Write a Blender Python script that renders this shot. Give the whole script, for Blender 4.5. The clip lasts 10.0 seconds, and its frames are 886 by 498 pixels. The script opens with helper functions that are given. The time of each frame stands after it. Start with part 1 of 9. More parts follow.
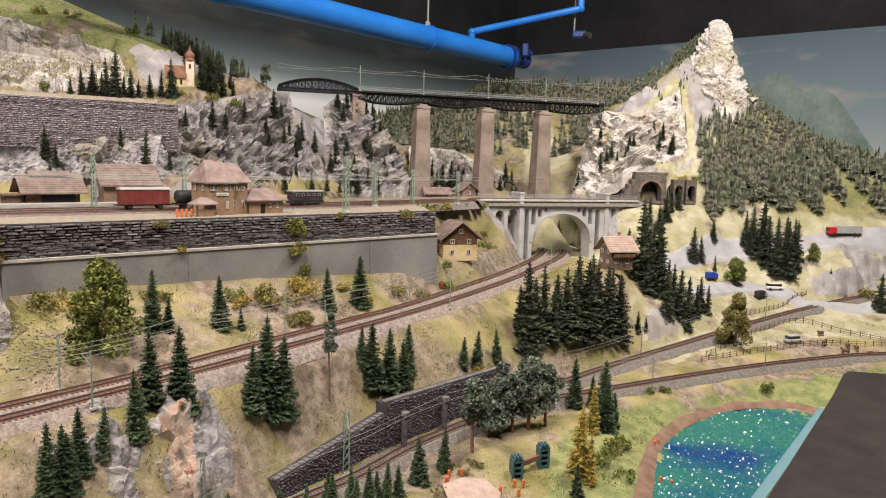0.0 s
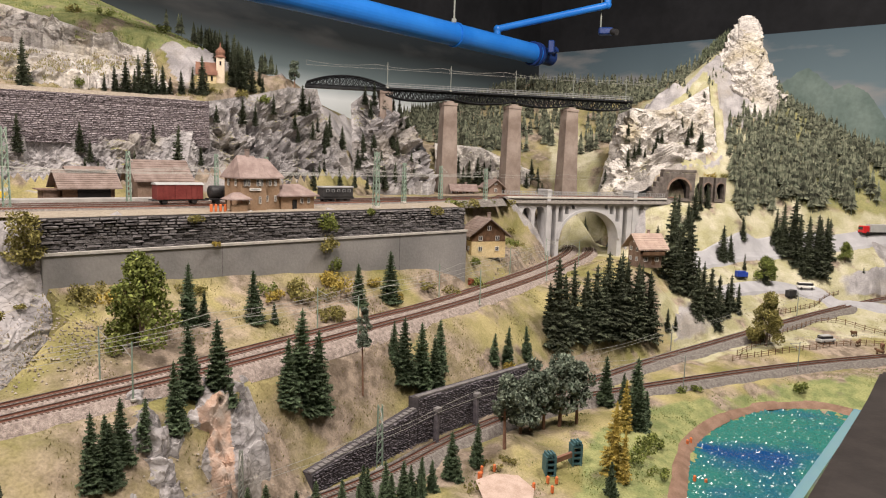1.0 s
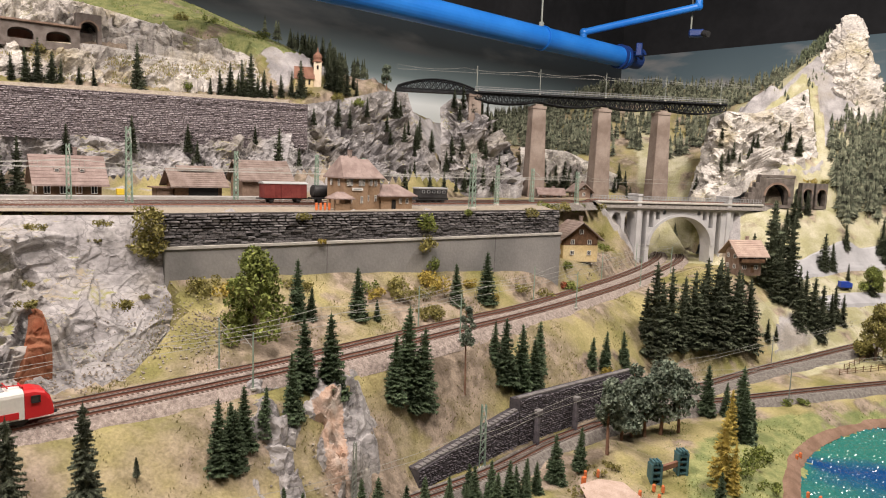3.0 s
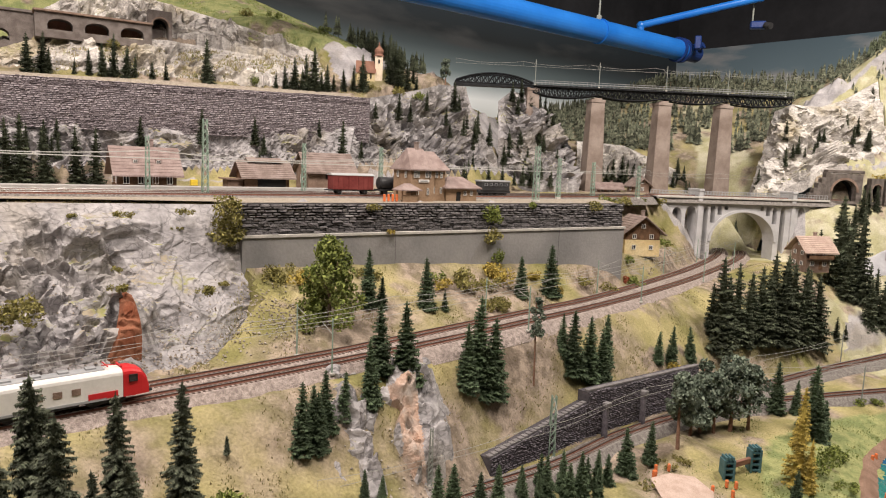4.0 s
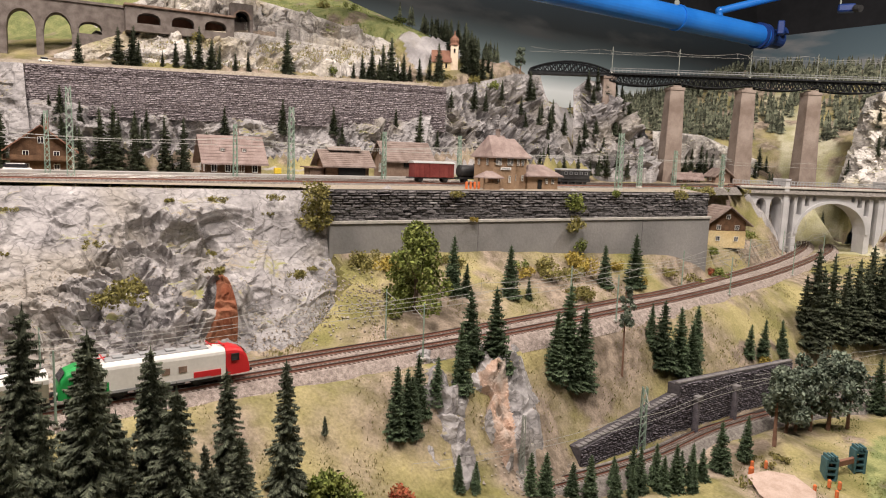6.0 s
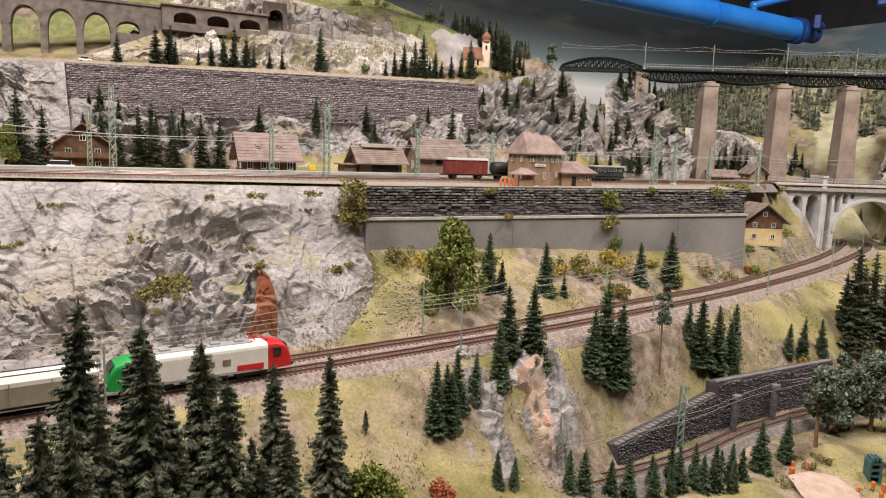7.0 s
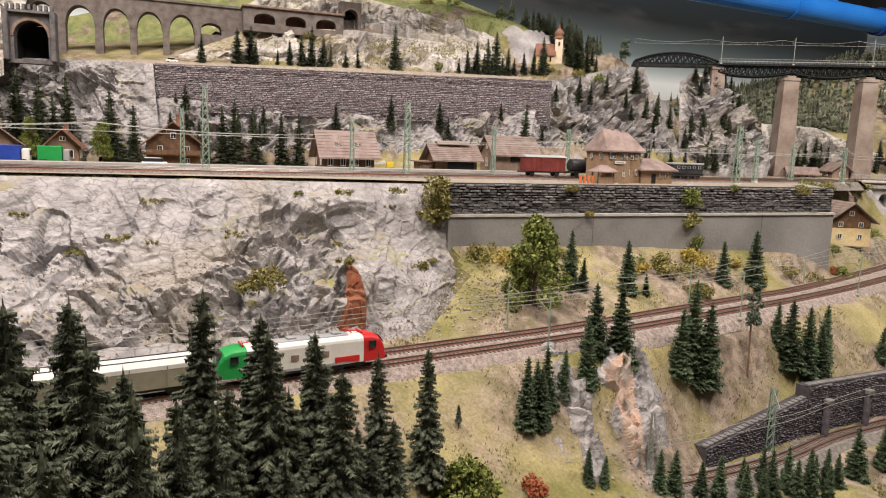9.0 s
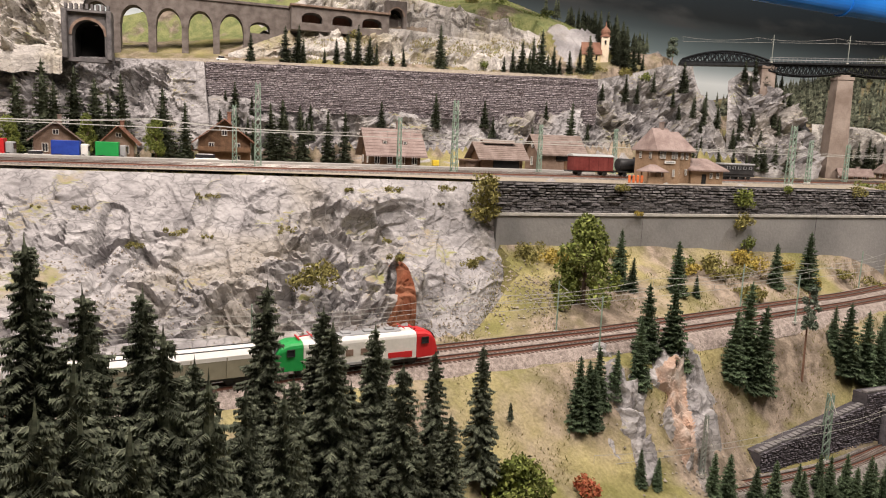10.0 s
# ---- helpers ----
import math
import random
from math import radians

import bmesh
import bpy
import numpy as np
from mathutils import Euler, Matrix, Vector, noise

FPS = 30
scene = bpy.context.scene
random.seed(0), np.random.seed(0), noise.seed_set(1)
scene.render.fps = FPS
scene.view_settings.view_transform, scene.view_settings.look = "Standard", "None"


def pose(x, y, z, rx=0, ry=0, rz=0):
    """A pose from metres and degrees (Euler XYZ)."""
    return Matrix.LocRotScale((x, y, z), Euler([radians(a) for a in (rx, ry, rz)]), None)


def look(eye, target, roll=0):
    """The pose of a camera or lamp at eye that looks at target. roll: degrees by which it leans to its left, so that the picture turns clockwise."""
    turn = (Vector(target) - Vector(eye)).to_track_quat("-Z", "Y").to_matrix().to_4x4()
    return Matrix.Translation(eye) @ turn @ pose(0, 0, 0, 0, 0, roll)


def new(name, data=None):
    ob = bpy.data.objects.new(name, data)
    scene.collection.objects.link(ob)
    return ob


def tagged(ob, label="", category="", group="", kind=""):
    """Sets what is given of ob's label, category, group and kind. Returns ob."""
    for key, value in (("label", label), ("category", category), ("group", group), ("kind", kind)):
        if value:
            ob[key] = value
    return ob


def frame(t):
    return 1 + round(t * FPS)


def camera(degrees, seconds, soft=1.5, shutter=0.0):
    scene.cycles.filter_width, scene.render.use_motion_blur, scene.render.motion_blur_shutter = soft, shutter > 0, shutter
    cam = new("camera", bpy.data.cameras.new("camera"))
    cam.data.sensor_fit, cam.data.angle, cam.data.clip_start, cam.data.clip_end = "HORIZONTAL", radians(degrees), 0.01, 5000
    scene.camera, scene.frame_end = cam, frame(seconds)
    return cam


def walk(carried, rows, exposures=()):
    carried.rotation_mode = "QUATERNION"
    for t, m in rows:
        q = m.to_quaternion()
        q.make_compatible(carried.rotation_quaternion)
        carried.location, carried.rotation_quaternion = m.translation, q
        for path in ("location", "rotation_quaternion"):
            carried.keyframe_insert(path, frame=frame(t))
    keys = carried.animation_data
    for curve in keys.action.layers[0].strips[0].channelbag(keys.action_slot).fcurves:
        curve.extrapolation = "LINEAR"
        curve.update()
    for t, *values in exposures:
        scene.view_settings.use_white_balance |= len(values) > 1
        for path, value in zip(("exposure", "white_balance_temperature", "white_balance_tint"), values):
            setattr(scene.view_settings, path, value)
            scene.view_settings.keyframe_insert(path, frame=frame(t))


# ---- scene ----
cam = camera(65.00, 10.0, soft=1.1)
PATH = [
    (0, (0.2664, 0.6660, 1.5655), (-0.0429, 2.6274, 1.3260), 1.69),
    (0.5, (0.2533, 0.6661, 1.5619), (-0.0805, 2.6230, 1.3186), 1.75),
    (1, (0.2407, 0.6632, 1.5587), (-0.1226, 2.6146, 1.3137), 1.78),
    (1.5, (0.2249, 0.6605, 1.5539), (-0.1688, 2.6065, 1.3125), 1.88),
    (2, (0.2099, 0.6574, 1.5513), (-0.2255, 2.5949, 1.3140), 2.00),
    (2.5, (0.1952, 0.6548, 1.5485), (-0.2970, 2.5793, 1.3156), 2.06),
    (4, (0.1315, 0.6213, 1.5339), (-0.5356, 2.4903, 1.2853), 2.31),
    (4.5, (0.1110, 0.6143, 1.5274), (-0.6028, 2.4649, 1.2704), 2.33),
    (5, (0.0973, 0.6143, 1.5248), (-0.6511, 2.4499, 1.2596), 2.27),
    (5.5, (0.0891, 0.6132, 1.5200), (-0.6948, 2.4336, 1.2522), 2.21),
    (7, (0.0647, 0.6005, 1.5136), (-0.8181, 2.3733, 1.2345), 2.07),
    (7.5, (0.0537, 0.5913, 1.5111), (-0.8550, 2.3503, 1.2277), 2.07),
    (8, (0.0464, 0.5868, 1.5084), (-0.8973, 2.3265, 1.2207), 2.02),
    (8.5, (0.0382, 0.5790, 1.5086), (-0.9435, 2.2971, 1.2185), 1.93),
    (9, (0.0238, 0.5678, 1.5123), (-0.9933, 2.2648, 1.2195), 1.99),
    (9.5, (0.0137, 0.5599, 1.5100), (-1.0437, 2.2319, 1.2163), 2.19),
    (10, (0.0029, 0.5521, 1.5087), (-1.0958, 2.1966, 1.2108), 2.35),
]
walk(cam, [(t, look(eye, target, roll)) for t, eye, target, roll in PATH])

import collections
from mathutils.bvhtree import BVHTree
from mathutils.geometry import delaunay_2d_cdt

# ---- light ----
world = bpy.data.worlds.new("hall")
scene.world = world
world.use_nodes = True
world.node_tree.nodes["Background"].inputs[0].default_value = (0.9, 0.95, 1.0, 1)
world.node_tree.nodes["Background"].inputs[1].default_value = 0.06
scene.view_settings.exposure = 0.0


def area_lamp(name, eye, target, size, power, color):
    data = bpy.data.lights.new(name, "AREA")
    data.shape, data.size, data.energy, data.color = "DISK", size, power, color
    ob = new(name, data)
    ob.matrix_world = look(eye, target)
    return ob


area_lamp("hall_lamp_front", (0.3, 0.8, 3.3), (-0.3, 2.0, 1.2), 0.8, 46, (1.0, 0.87, 0.78))
area_lamp("hall_lamp_left", (-1.1, 0.7, 3.3), (-1.1, 1.8, 1.4), 0.8, 58, (1.0, 0.87, 0.79))
area_lamp("hall_lamp_mountain", (1.1, 2.5, 3.3), (0.95, 3.5, 1.4), 0.5, 66, (1.0, 0.89, 0.80))

# ---- materials ----


def mat(name, c1, c2, scale=60.0, rough=0.8, bump=0.3, metal=0.0, fine=8.0, spread=0.25, c3=None, rnd=0.0, dist=0.002, isl=0.0):
    """Two-scale noise colour between c1 and c2, c3 in patches, with fine relief."""
    m = bpy.data.materials.new(name)
    m.use_nodes = True
    t = m.node_tree
    n, k = t.nodes, t.links
    bsdf = n["Principled BSDF"]
    co = n.new("ShaderNodeTexCoord")
    a = n.new("ShaderNodeTexNoise")
    a.inputs["Scale"].default_value, a.inputs["Detail"].default_value = scale, 6
    b = n.new("ShaderNodeTexNoise")
    b.inputs["Scale"].default_value, b.inputs["Detail"].default_value = scale * fine, 3
    k.new(co.outputs["Object"], a.inputs["Vector"])
    k.new(co.outputs["Object"], b.inputs["Vector"])
    ramp = n.new("ShaderNodeMapRange")
    ramp.inputs[1].default_value, ramp.inputs[2].default_value = 0.35, 0.65
    k.new(a.outputs["Fac"], ramp.inputs[0])
    mix = n.new("ShaderNodeMix")
    mix.data_type = "RGBA"
    mix.inputs[6].default_value, mix.inputs[7].default_value = (*c1, 1), (*c2, 1)
    k.new(ramp.outputs[0], mix.inputs[0])
    col = mix.outputs[2]
    if c3:
        p = n.new("ShaderNodeTexNoise")
        p.inputs["Scale"].default_value, p.inputs["Detail"].default_value = scale * 0.4, 5
        k.new(co.outputs["Object"], p.inputs["Vector"])
        r3 = n.new("ShaderNodeMapRange")
        r3.inputs[1].default_value, r3.inputs[2].default_value = 0.53, 0.68
        k.new(p.outputs["Fac"], r3.inputs[0])
        mx = n.new("ShaderNodeMix")
        mx.data_type = "RGBA"
        mx.inputs[7].default_value = (*c3, 1)
        k.new(r3.outputs[0], mx.inputs[0])
        k.new(col, mx.inputs[6])
        col = mx.outputs[2]
    hsv = n.new("ShaderNodeHueSaturation")
    k.new(col, hsv.inputs["Color"])
    val = n.new("ShaderNodeMapRange")
    val.inputs[3].default_value, val.inputs[4].default_value = 1 - spread, 1 + spread
    k.new(b.outputs["Fac"], val.inputs[0])
    out = val.outputs[0]
    if isl:
        geo = n.new("ShaderNodeNewGeometry")
        ri = n.new("ShaderNodeMapRange")
        ri.inputs[3].default_value, ri.inputs[4].default_value = 1 - isl, 1 + isl
        k.new(geo.outputs["Random Per Island"], ri.inputs[0])
        mu = n.new("ShaderNodeMath")
        mu.operation = "MULTIPLY"
        k.new(out, mu.inputs[0])
        k.new(ri.outputs[0], mu.inputs[1])
        out = mu.outputs[0]
    if rnd:
        info = n.new("ShaderNodeObjectInfo")
        rr = n.new("ShaderNodeMapRange")
        rr.inputs[3].default_value, rr.inputs[4].default_value = 1 - rnd, 1 + rnd
        k.new(info.outputs["Random"], rr.inputs[0])
        mul = n.new("ShaderNodeMath")
        mul.operation = "MULTIPLY"
        k.new(out, mul.inputs[0])
        k.new(rr.outputs[0], mul.inputs[1])
        out = mul.outputs[0]
    k.new(out, hsv.inputs["Value"])
    k.new(hsv.outputs[0], bsdf.inputs["Base Color"])
    bsdf.inputs["Roughness"].default_value, bsdf.inputs["Metallic"].default_value = rough, metal
    bsdf.inputs["Specular IOR Level"].default_value = 0.3
    if bump:
        bp = n.new("ShaderNodeBump")
        bp.inputs["Strength"].default_value, bp.inputs["Distance"].default_value = bump, dist
        k.new(b.outputs["Fac"], bp.inputs["Height"])
        k.new(bp.outputs[0], bsdf.inputs["Normal"])
    return m


def rock_mat(name, c1, c2, c3):
    """Cast plaster rock: grey washes, brown and mossy stains, cracked relief."""
    m = mat(name, c1, c2, 13, 0.85, 0.0, fine=10, c3=c3, spread=0.28)
    n, k = m.node_tree.nodes, m.node_tree.links
    co = n.new("ShaderNodeTexCoord")
    mp = n.new("ShaderNodeMapping")
    mp.inputs["Rotation"].default_value, mp.inputs["Scale"].default_value = (0.5, 0.35, 0.2), (1, 1, 1.7)
    k.new(co.outputs["Object"], mp.inputs[0])
    w = n.new("ShaderNodeTexNoise")
    w.inputs["Scale"].default_value = 18
    k.new(mp.outputs[0], w.inputs["Vector"])
    ad = n.new("ShaderNodeMix")
    ad.data_type = "RGBA"
    ad.inputs[0].default_value = 0.06
    k.new(mp.outputs[0], ad.inputs[6])
    k.new(w.outputs["Color"], ad.inputs[7])
    heights = []
    for scale, feature in ((24, "F1"), (58, "F1")):
        v = n.new("ShaderNodeTexVoronoi")
        v.feature = feature
        v.inputs["Scale"].default_value = scale
        k.new(ad.outputs[2], v.inputs["Vector"])
        heights.append(v.outputs["Distance"])
    g = n.new("ShaderNodeTexNoise")
    g.inputs["Scale"].default_value, g.inputs["Detail"].default_value = 85, 8
    k.new(co.outputs["Object"], g.inputs["Vector"])
    last = None
    for h, d, s in ((heights[0], 0.003, 0.5), (heights[1], 0.0025, 0.6), (g.outputs["Fac"], 0.003, 0.5)):
        b = n.new("ShaderNodeBump")
        b.inputs["Strength"].default_value, b.inputs["Distance"].default_value = s, d
        k.new(h, b.inputs["Height"])
        if last:
            k.new(last, b.inputs["Normal"])
        last = b.outputs[0]
    k.new(last, n["Principled BSDF"].inputs["Normal"])
    # dark wash left in the cracks, pale dry-brushed grain
    vc = n.new("ShaderNodeTexVoronoi")
    vc.feature = "DISTANCE_TO_EDGE"
    vc.inputs["Scale"].default_value = 21
    wc = n.new("ShaderNodeMix")
    wc.data_type = "RGBA"
    wc.inputs[0].default_value = 0.16
    k.new(mp.outputs[0], wc.inputs[6])
    k.new(w.outputs["Color"], wc.inputs[7])
    k.new(wc.outputs[2], vc.inputs["Vector"])
    rc = n.new("ShaderNodeMapRange")
    rc.inputs[1].default_value, rc.inputs[2].default_value, rc.inputs[3].default_value, rc.inputs[4].default_value = 0.0, 0.05, 0.58, 1.0
    k.new(vc.outputs["Distance"], rc.inputs[0])
    gc = n.new("ShaderNodeTexNoise")
    gc.inputs["Scale"].default_value, gc.inputs["Detail"].default_value, gc.inputs["Roughness"].default_value = 70, 8, 0.7
    k.new(mp.outputs[0], gc.inputs["Vector"])
    rg = n.new("ShaderNodeMapRange")
    rg.inputs[1].default_value, rg.inputs[2].default_value, rg.inputs[3].default_value, rg.inputs[4].default_value = 0.34, 0.66, 0.80, 1.20
    k.new(gc.outputs["Fac"], rg.inputs[0])
    mg = n.new("ShaderNodeMath")
    mg.operation = "MULTIPLY"
    k.new(rc.outputs[0], mg.inputs[0])
    k.new(rg.outputs[0], mg.inputs[1])
    hw = n.new("ShaderNodeHueSaturation")
    socket = n["Principled BSDF"].inputs["Base Color"]
    k.new(socket.links[0].from_socket, hw.inputs["Color"])
    k.new(mg.outputs[0], hw.inputs["Value"])
    k.new(hw.outputs[0], socket)
    # moss and earth lying on the ledges
    sep = n.new("ShaderNodeSeparateXYZ")
    k.new(co.outputs["Normal"], sep.inputs[0])
    pz = n.new("ShaderNodeTexNoise")
    pz.inputs["Scale"].default_value, pz.inputs["Detail"].default_value = 11, 5
    k.new(co.outputs["Object"], pz.inputs["Vector"])
    ad2 = n.new("ShaderNodeMath")
    ad2.operation = "MULTIPLY_ADD"
    k.new(pz.outputs["Fac"], ad2.inputs[0])
    ad2.inputs[1].default_value = 2.6
    k.new(sep.outputs[2], ad2.inputs[2])
    mr = n.new("ShaderNodeMapRange")
    mr.inputs[1].default_value, mr.inputs[2].default_value = 2.24, 2.42
    k.new(ad2.outputs[0], mr.inputs[0])
    ms = n.new("ShaderNodeTexNoise")
    ms.inputs["Scale"].default_value = 26
    k.new(co.outputs["Object"], ms.inputs["Vector"])
    mr2 = n.new("ShaderNodeMapRange")
    mr2.inputs[1].default_value, mr2.inputs[2].default_value = 0.42, 0.58
    k.new(ms.outputs["Fac"], mr2.inputs[0])
    mc = n.new("ShaderNodeMix")
    mc.data_type = "RGBA"
    mc.inputs[6].default_value, mc.inputs[7].default_value = (0.32, 0.275, 0.20, 1), (0.25, 0.25, 0.10, 1)
    k.new(mr2.outputs[0], mc.inputs[0])
    base = n["Principled BSDF"].inputs["Base Color"]
    old = base.links[0].from_socket
    mm = n.new("ShaderNodeMix")
    mm.data_type = "RGBA"
    k.new(mr.outputs[0], mm.inputs[0])
    k.new(old, mm.inputs[6])
    k.new(mc.outputs[2], mm.inputs[7])
    k.new(mm.outputs[2], base)
    return m


ROCK1, ROCK2, ROCK3 = (0.27, 0.26, 0.265), (0.45, 0.435, 0.44), (0.34, 0.315, 0.285)
M_rock = rock_mat("rock_plaster", ROCK1, ROCK2, ROCK3)
M_rock_pale = rock_mat("rock_pale", (0.42, 0.395, 0.375), (0.70, 0.67, 0.63), (0.42, 0.37, 0.27))
M_rust = mat("rust_rock", (0.22, 0.07, 0.035), (0.29, 0.13, 0.075), 40, 0.9, 0.6)
M_pinkrock = mat("pink_rock", (0.48, 0.33, 0.25), (0.42, 0.37, 0.33), 40, 0.85, 0.8)
M_stone = mat("slate_stone", (0.09, 0.085, 0.09), (0.20, 0.19, 0.19), 70, 0.8, 0.7, rnd=0.35)
M_stone_dark = mat("dark_masonry", (0.10, 0.09, 0.108), (0.19, 0.175, 0.195), 80, 0.85, 0.7)
M_stone_violet = mat("violet_masonry", (0.25, 0.22, 0.235), (0.43, 0.39, 0.405), 70, 0.85, 0.7)
M_mortar = mat("dark_joint", (0.03, 0.03, 0.03), (0.06, 0.055, 0.055), 90, 0.9, 0.3)
M_joint_dark = mat("dark_violet_joint", (0.05, 0.046, 0.053), (0.085, 0.078, 0.086), 90, 0.9, 0.3)
M_joint_violet = mat("violet_joint", (0.14, 0.122, 0.132), (0.21, 0.188, 0.198), 90, 0.9, 0.3)
M_concrete = mat("grey_concrete", (0.21, 0.208, 0.206), (0.32, 0.312, 0.304), 9, 0.85, 0.35, fine=20, c3=(0.20, 0.197, 0.19), spread=0.16)
M_capstone = mat("pale_capping", (0.42, 0.41, 0.38), (0.55, 0.53, 0.49), 60, 0.85, 0.3)
M_coping = mat("grey_coping", (0.13, 0.122, 0.128), (0.21, 0.20, 0.20), 60, 0.85, 0.3)
M_bridge = mat("pale_bridge_stone", (0.42, 0.42, 0.43), (0.52, 0.52, 0.53), 20, 0.85, 0.25, fine=14, spread=0.12)
M_pier = mat("pier_brown_stone", (0.20, 0.155, 0.13), (0.32, 0.265, 0.23), 18, 0.85, 0.5, fine=12, spread=0.2)
M_viaduct = mat("viaduct_brick", (0.12, 0.1, 0.09), (0.2, 0.175, 0.16), 50, 0.85, 0.5, spread=0.2)
M_steel = mat("dark_bridge_steel", (0.01, 0.012, 0.014), (0.024, 0.026, 0.03), 60, 0.55, 0.2, metal=0.3)
M_ballast = mat("ballast", (0.24, 0.20, 0.18), (0.44, 0.375, 0.34), 160, 0.95, 1.0, fine=4, spread=0.5)
M_ballast_grey = mat("grey_ballast", (0.16, 0.145, 0.135), (0.28, 0.26, 0.24), 160, 0.95, 1.0, fine=4, spread=0.5)
M_sleeper = mat("sleeper", (0.09, 0.06, 0.05), (0.15, 0.11, 0.09), 90, 0.9, 0.3)
M_rail = mat("rail_rust", (0.20, 0.09, 0.065), (0.27, 0.13, 0.095), 60, 0.6, 0.2, metal=0.2)
M_railtop = mat("rail_polished", (0.42, 0.40, 0.38), (0.60, 0.58, 0.55), 40, 0.3, 0.1, metal=0.9)
M_needle = mat("fir_needles", (0.042, 0.068, 0.036), (0.105, 0.145, 0.078), 120, 0.85, 0.0, rnd=0.25, isl=0.55)
M_needle_dark = mat("dark_fir_needles", (0.042, 0.054, 0.034), (0.10, 0.115, 0.07), 120, 0.85, 0.0, rnd=0.25, isl=0.6)
# Front firs' needles, colour raised to make up for light lost low down.
M_needle_fine = mat("front_fir_needles_brightened", (0.055, 0.068, 0.046), (0.14, 0.155, 0.105), 120, 0.85, 0.0, rnd=0.2, isl=0.6)
M_pine = mat("pine_needles", (0.10, 0.135, 0.10), (0.20, 0.235, 0.18), 100, 0.85, 0.0, isl=0.5)
M_leaf = mat("leaf_green", (0.11, 0.145, 0.032), (0.23, 0.26, 0.07), 90, 0.8, 0.0, isl=0.5)
M_leaf_olive = mat("leaf_olive", (0.17, 0.16, 0.05), (0.27, 0.24, 0.08), 90, 0.8, 0.0, isl=0.45)
M_leaf_yellow = mat("leaf_yellow", (0.30, 0.23, 0.04), (0.42, 0.33, 0.09), 90, 0.8, 0.0, isl=0.4)
M_leaf_red = mat("leaf_red", (0.36, 0.07, 0.04), (0.30, 0.14, 0.06), 90, 0.8, 0.0)
M_bark = mat("bark", (0.10, 0.07, 0.05), (0.17, 0.125, 0.09), 120, 0.9, 0.6)
M_roof_pink = mat("faded_red_roof_tiles", (0.235, 0.175, 0.16), (0.335, 0.265, 0.245), 50, 0.85, 0.5, fine=6)
M_roof_brown = mat("brown_roof_tiles", (0.21, 0.16, 0.14), (0.31, 0.25, 0.225), 50, 0.85, 0.5, fine=6)
M_roof_red = mat("red_brown_roof", (0.2, 0.1, 0.07), (0.28, 0.15, 0.105), 50, 0.85, 0.5, fine=6)
M_wood = mat("brown_timber", (0.1, 0.055, 0.032), (0.19, 0.112, 0.066), 60, 0.8, 0.5, fine=5)
M_wood_grey = mat("weathered_timber", (0.19, 0.13, 0.10), (0.29, 0.21, 0.165), 60, 0.85, 0.5, fine=5)
M_wall_brown = mat("tan_brown_render", (0.26, 0.175, 0.11), (0.34, 0.235, 0.155), 30, 0.85, 0.3)
M_wall_cream = mat("cream_render", (0.62, 0.48, 0.25), (0.72, 0.60, 0.36), 30, 0.85, 0.3)
M_white = mat("white_paint", (0.72, 0.71, 0.68), (0.82, 0.81, 0.78), 30, 0.6, 0.1, spread=0.08)
# Near-black base colour put where openings would lie in shade; also church window frames.
M_dark = mat("dark_shade_paint", (0.012, 0.012, 0.013), (0.02, 0.019, 0.018), 30, 0.9, 0.0)
M_blackpaint = mat("black_paint", (0.025, 0.025, 0.028), (0.05, 0.05, 0.052), 40, 0.5, 0.1)
M_wagonred = mat("wagon_red", (0.15, 0.028, 0.026), (0.21, 0.05, 0.045), 30, 0.6, 0.2)
M_greenmast = mat("green_mast_paint", (0.21, 0.30, 0.24), (0.31, 0.40, 0.33), 60, 0.6, 0.1)
M_greymast = mat("grey_mast", (0.22, 0.25, 0.23), (0.32, 0.34, 0.31), 60, 0.6, 0.1)
M_wire = mat("wire", (0.27, 0.27, 0.25), (0.36, 0.36, 0.33), 60, 0.5, 0.0)
M_bluepipe = mat("blue_pipe_paint", (0.015, 0.16, 0.60), (0.025, 0.20, 0.68), 6, 0.32, 0.05, spread=0.05)
M_bluedark = mat("dark_blue_fitting", (0.01, 0.035, 0.16), (0.02, 0.05, 0.2), 20, 0.4, 0.05)
M_road = mat("pale_road", (0.36, 0.36, 0.38), (0.46, 0.46, 0.48), 20, 0.85, 0.2, fine=12, spread=0.1)
M_platform = mat("platform_grey", (0.36, 0.35, 0.34), (0.46, 0.445, 0.43), 40, 0.85, 0.2, spread=0.12)
M_panel = mat("dark_edge_panel", (0.026, 0.022, 0.021), (0.040, 0.034, 0.032), 14, 0.75, 0.15, spread=0.1)
M_ceiling = mat("black_ceiling", (0.012, 0.013, 0.016), (0.022, 0.023, 0.027), 3, 0.85, 0.1)
M_orange = mat("orange_vest", (0.75, 0.16, 0.04), (0.6, 0.22, 0.1), 200, 0.7, 0.0)
M_sand = mat("pink_sand_path", (0.45, 0.34, 0.28), (0.56, 0.44, 0.38), 60, 0.9, 0.4)
M_grey = mat("grey_paint", (0.30, 0.31, 0.32), (0.38, 0.39, 0.40), 30, 0.6, 0.1, spread=0.1)
M_silver = mat("silver_grey", (0.46, 0.47, 0.47), (0.56, 0.57, 0.57), 20, 0.45, 0.1, metal=0.2, spread=0.08)
M_taupe = mat("dusty_olive_grey", (0.24, 0.225, 0.165), (0.33, 0.31, 0.235), 14, 0.6, 0.15, spread=0.15)
M_green = mat("bright_green_paint", (0.02, 0.30, 0.07), (0.03, 0.36, 0.09), 20, 0.4, 0.05, spread=0.05)
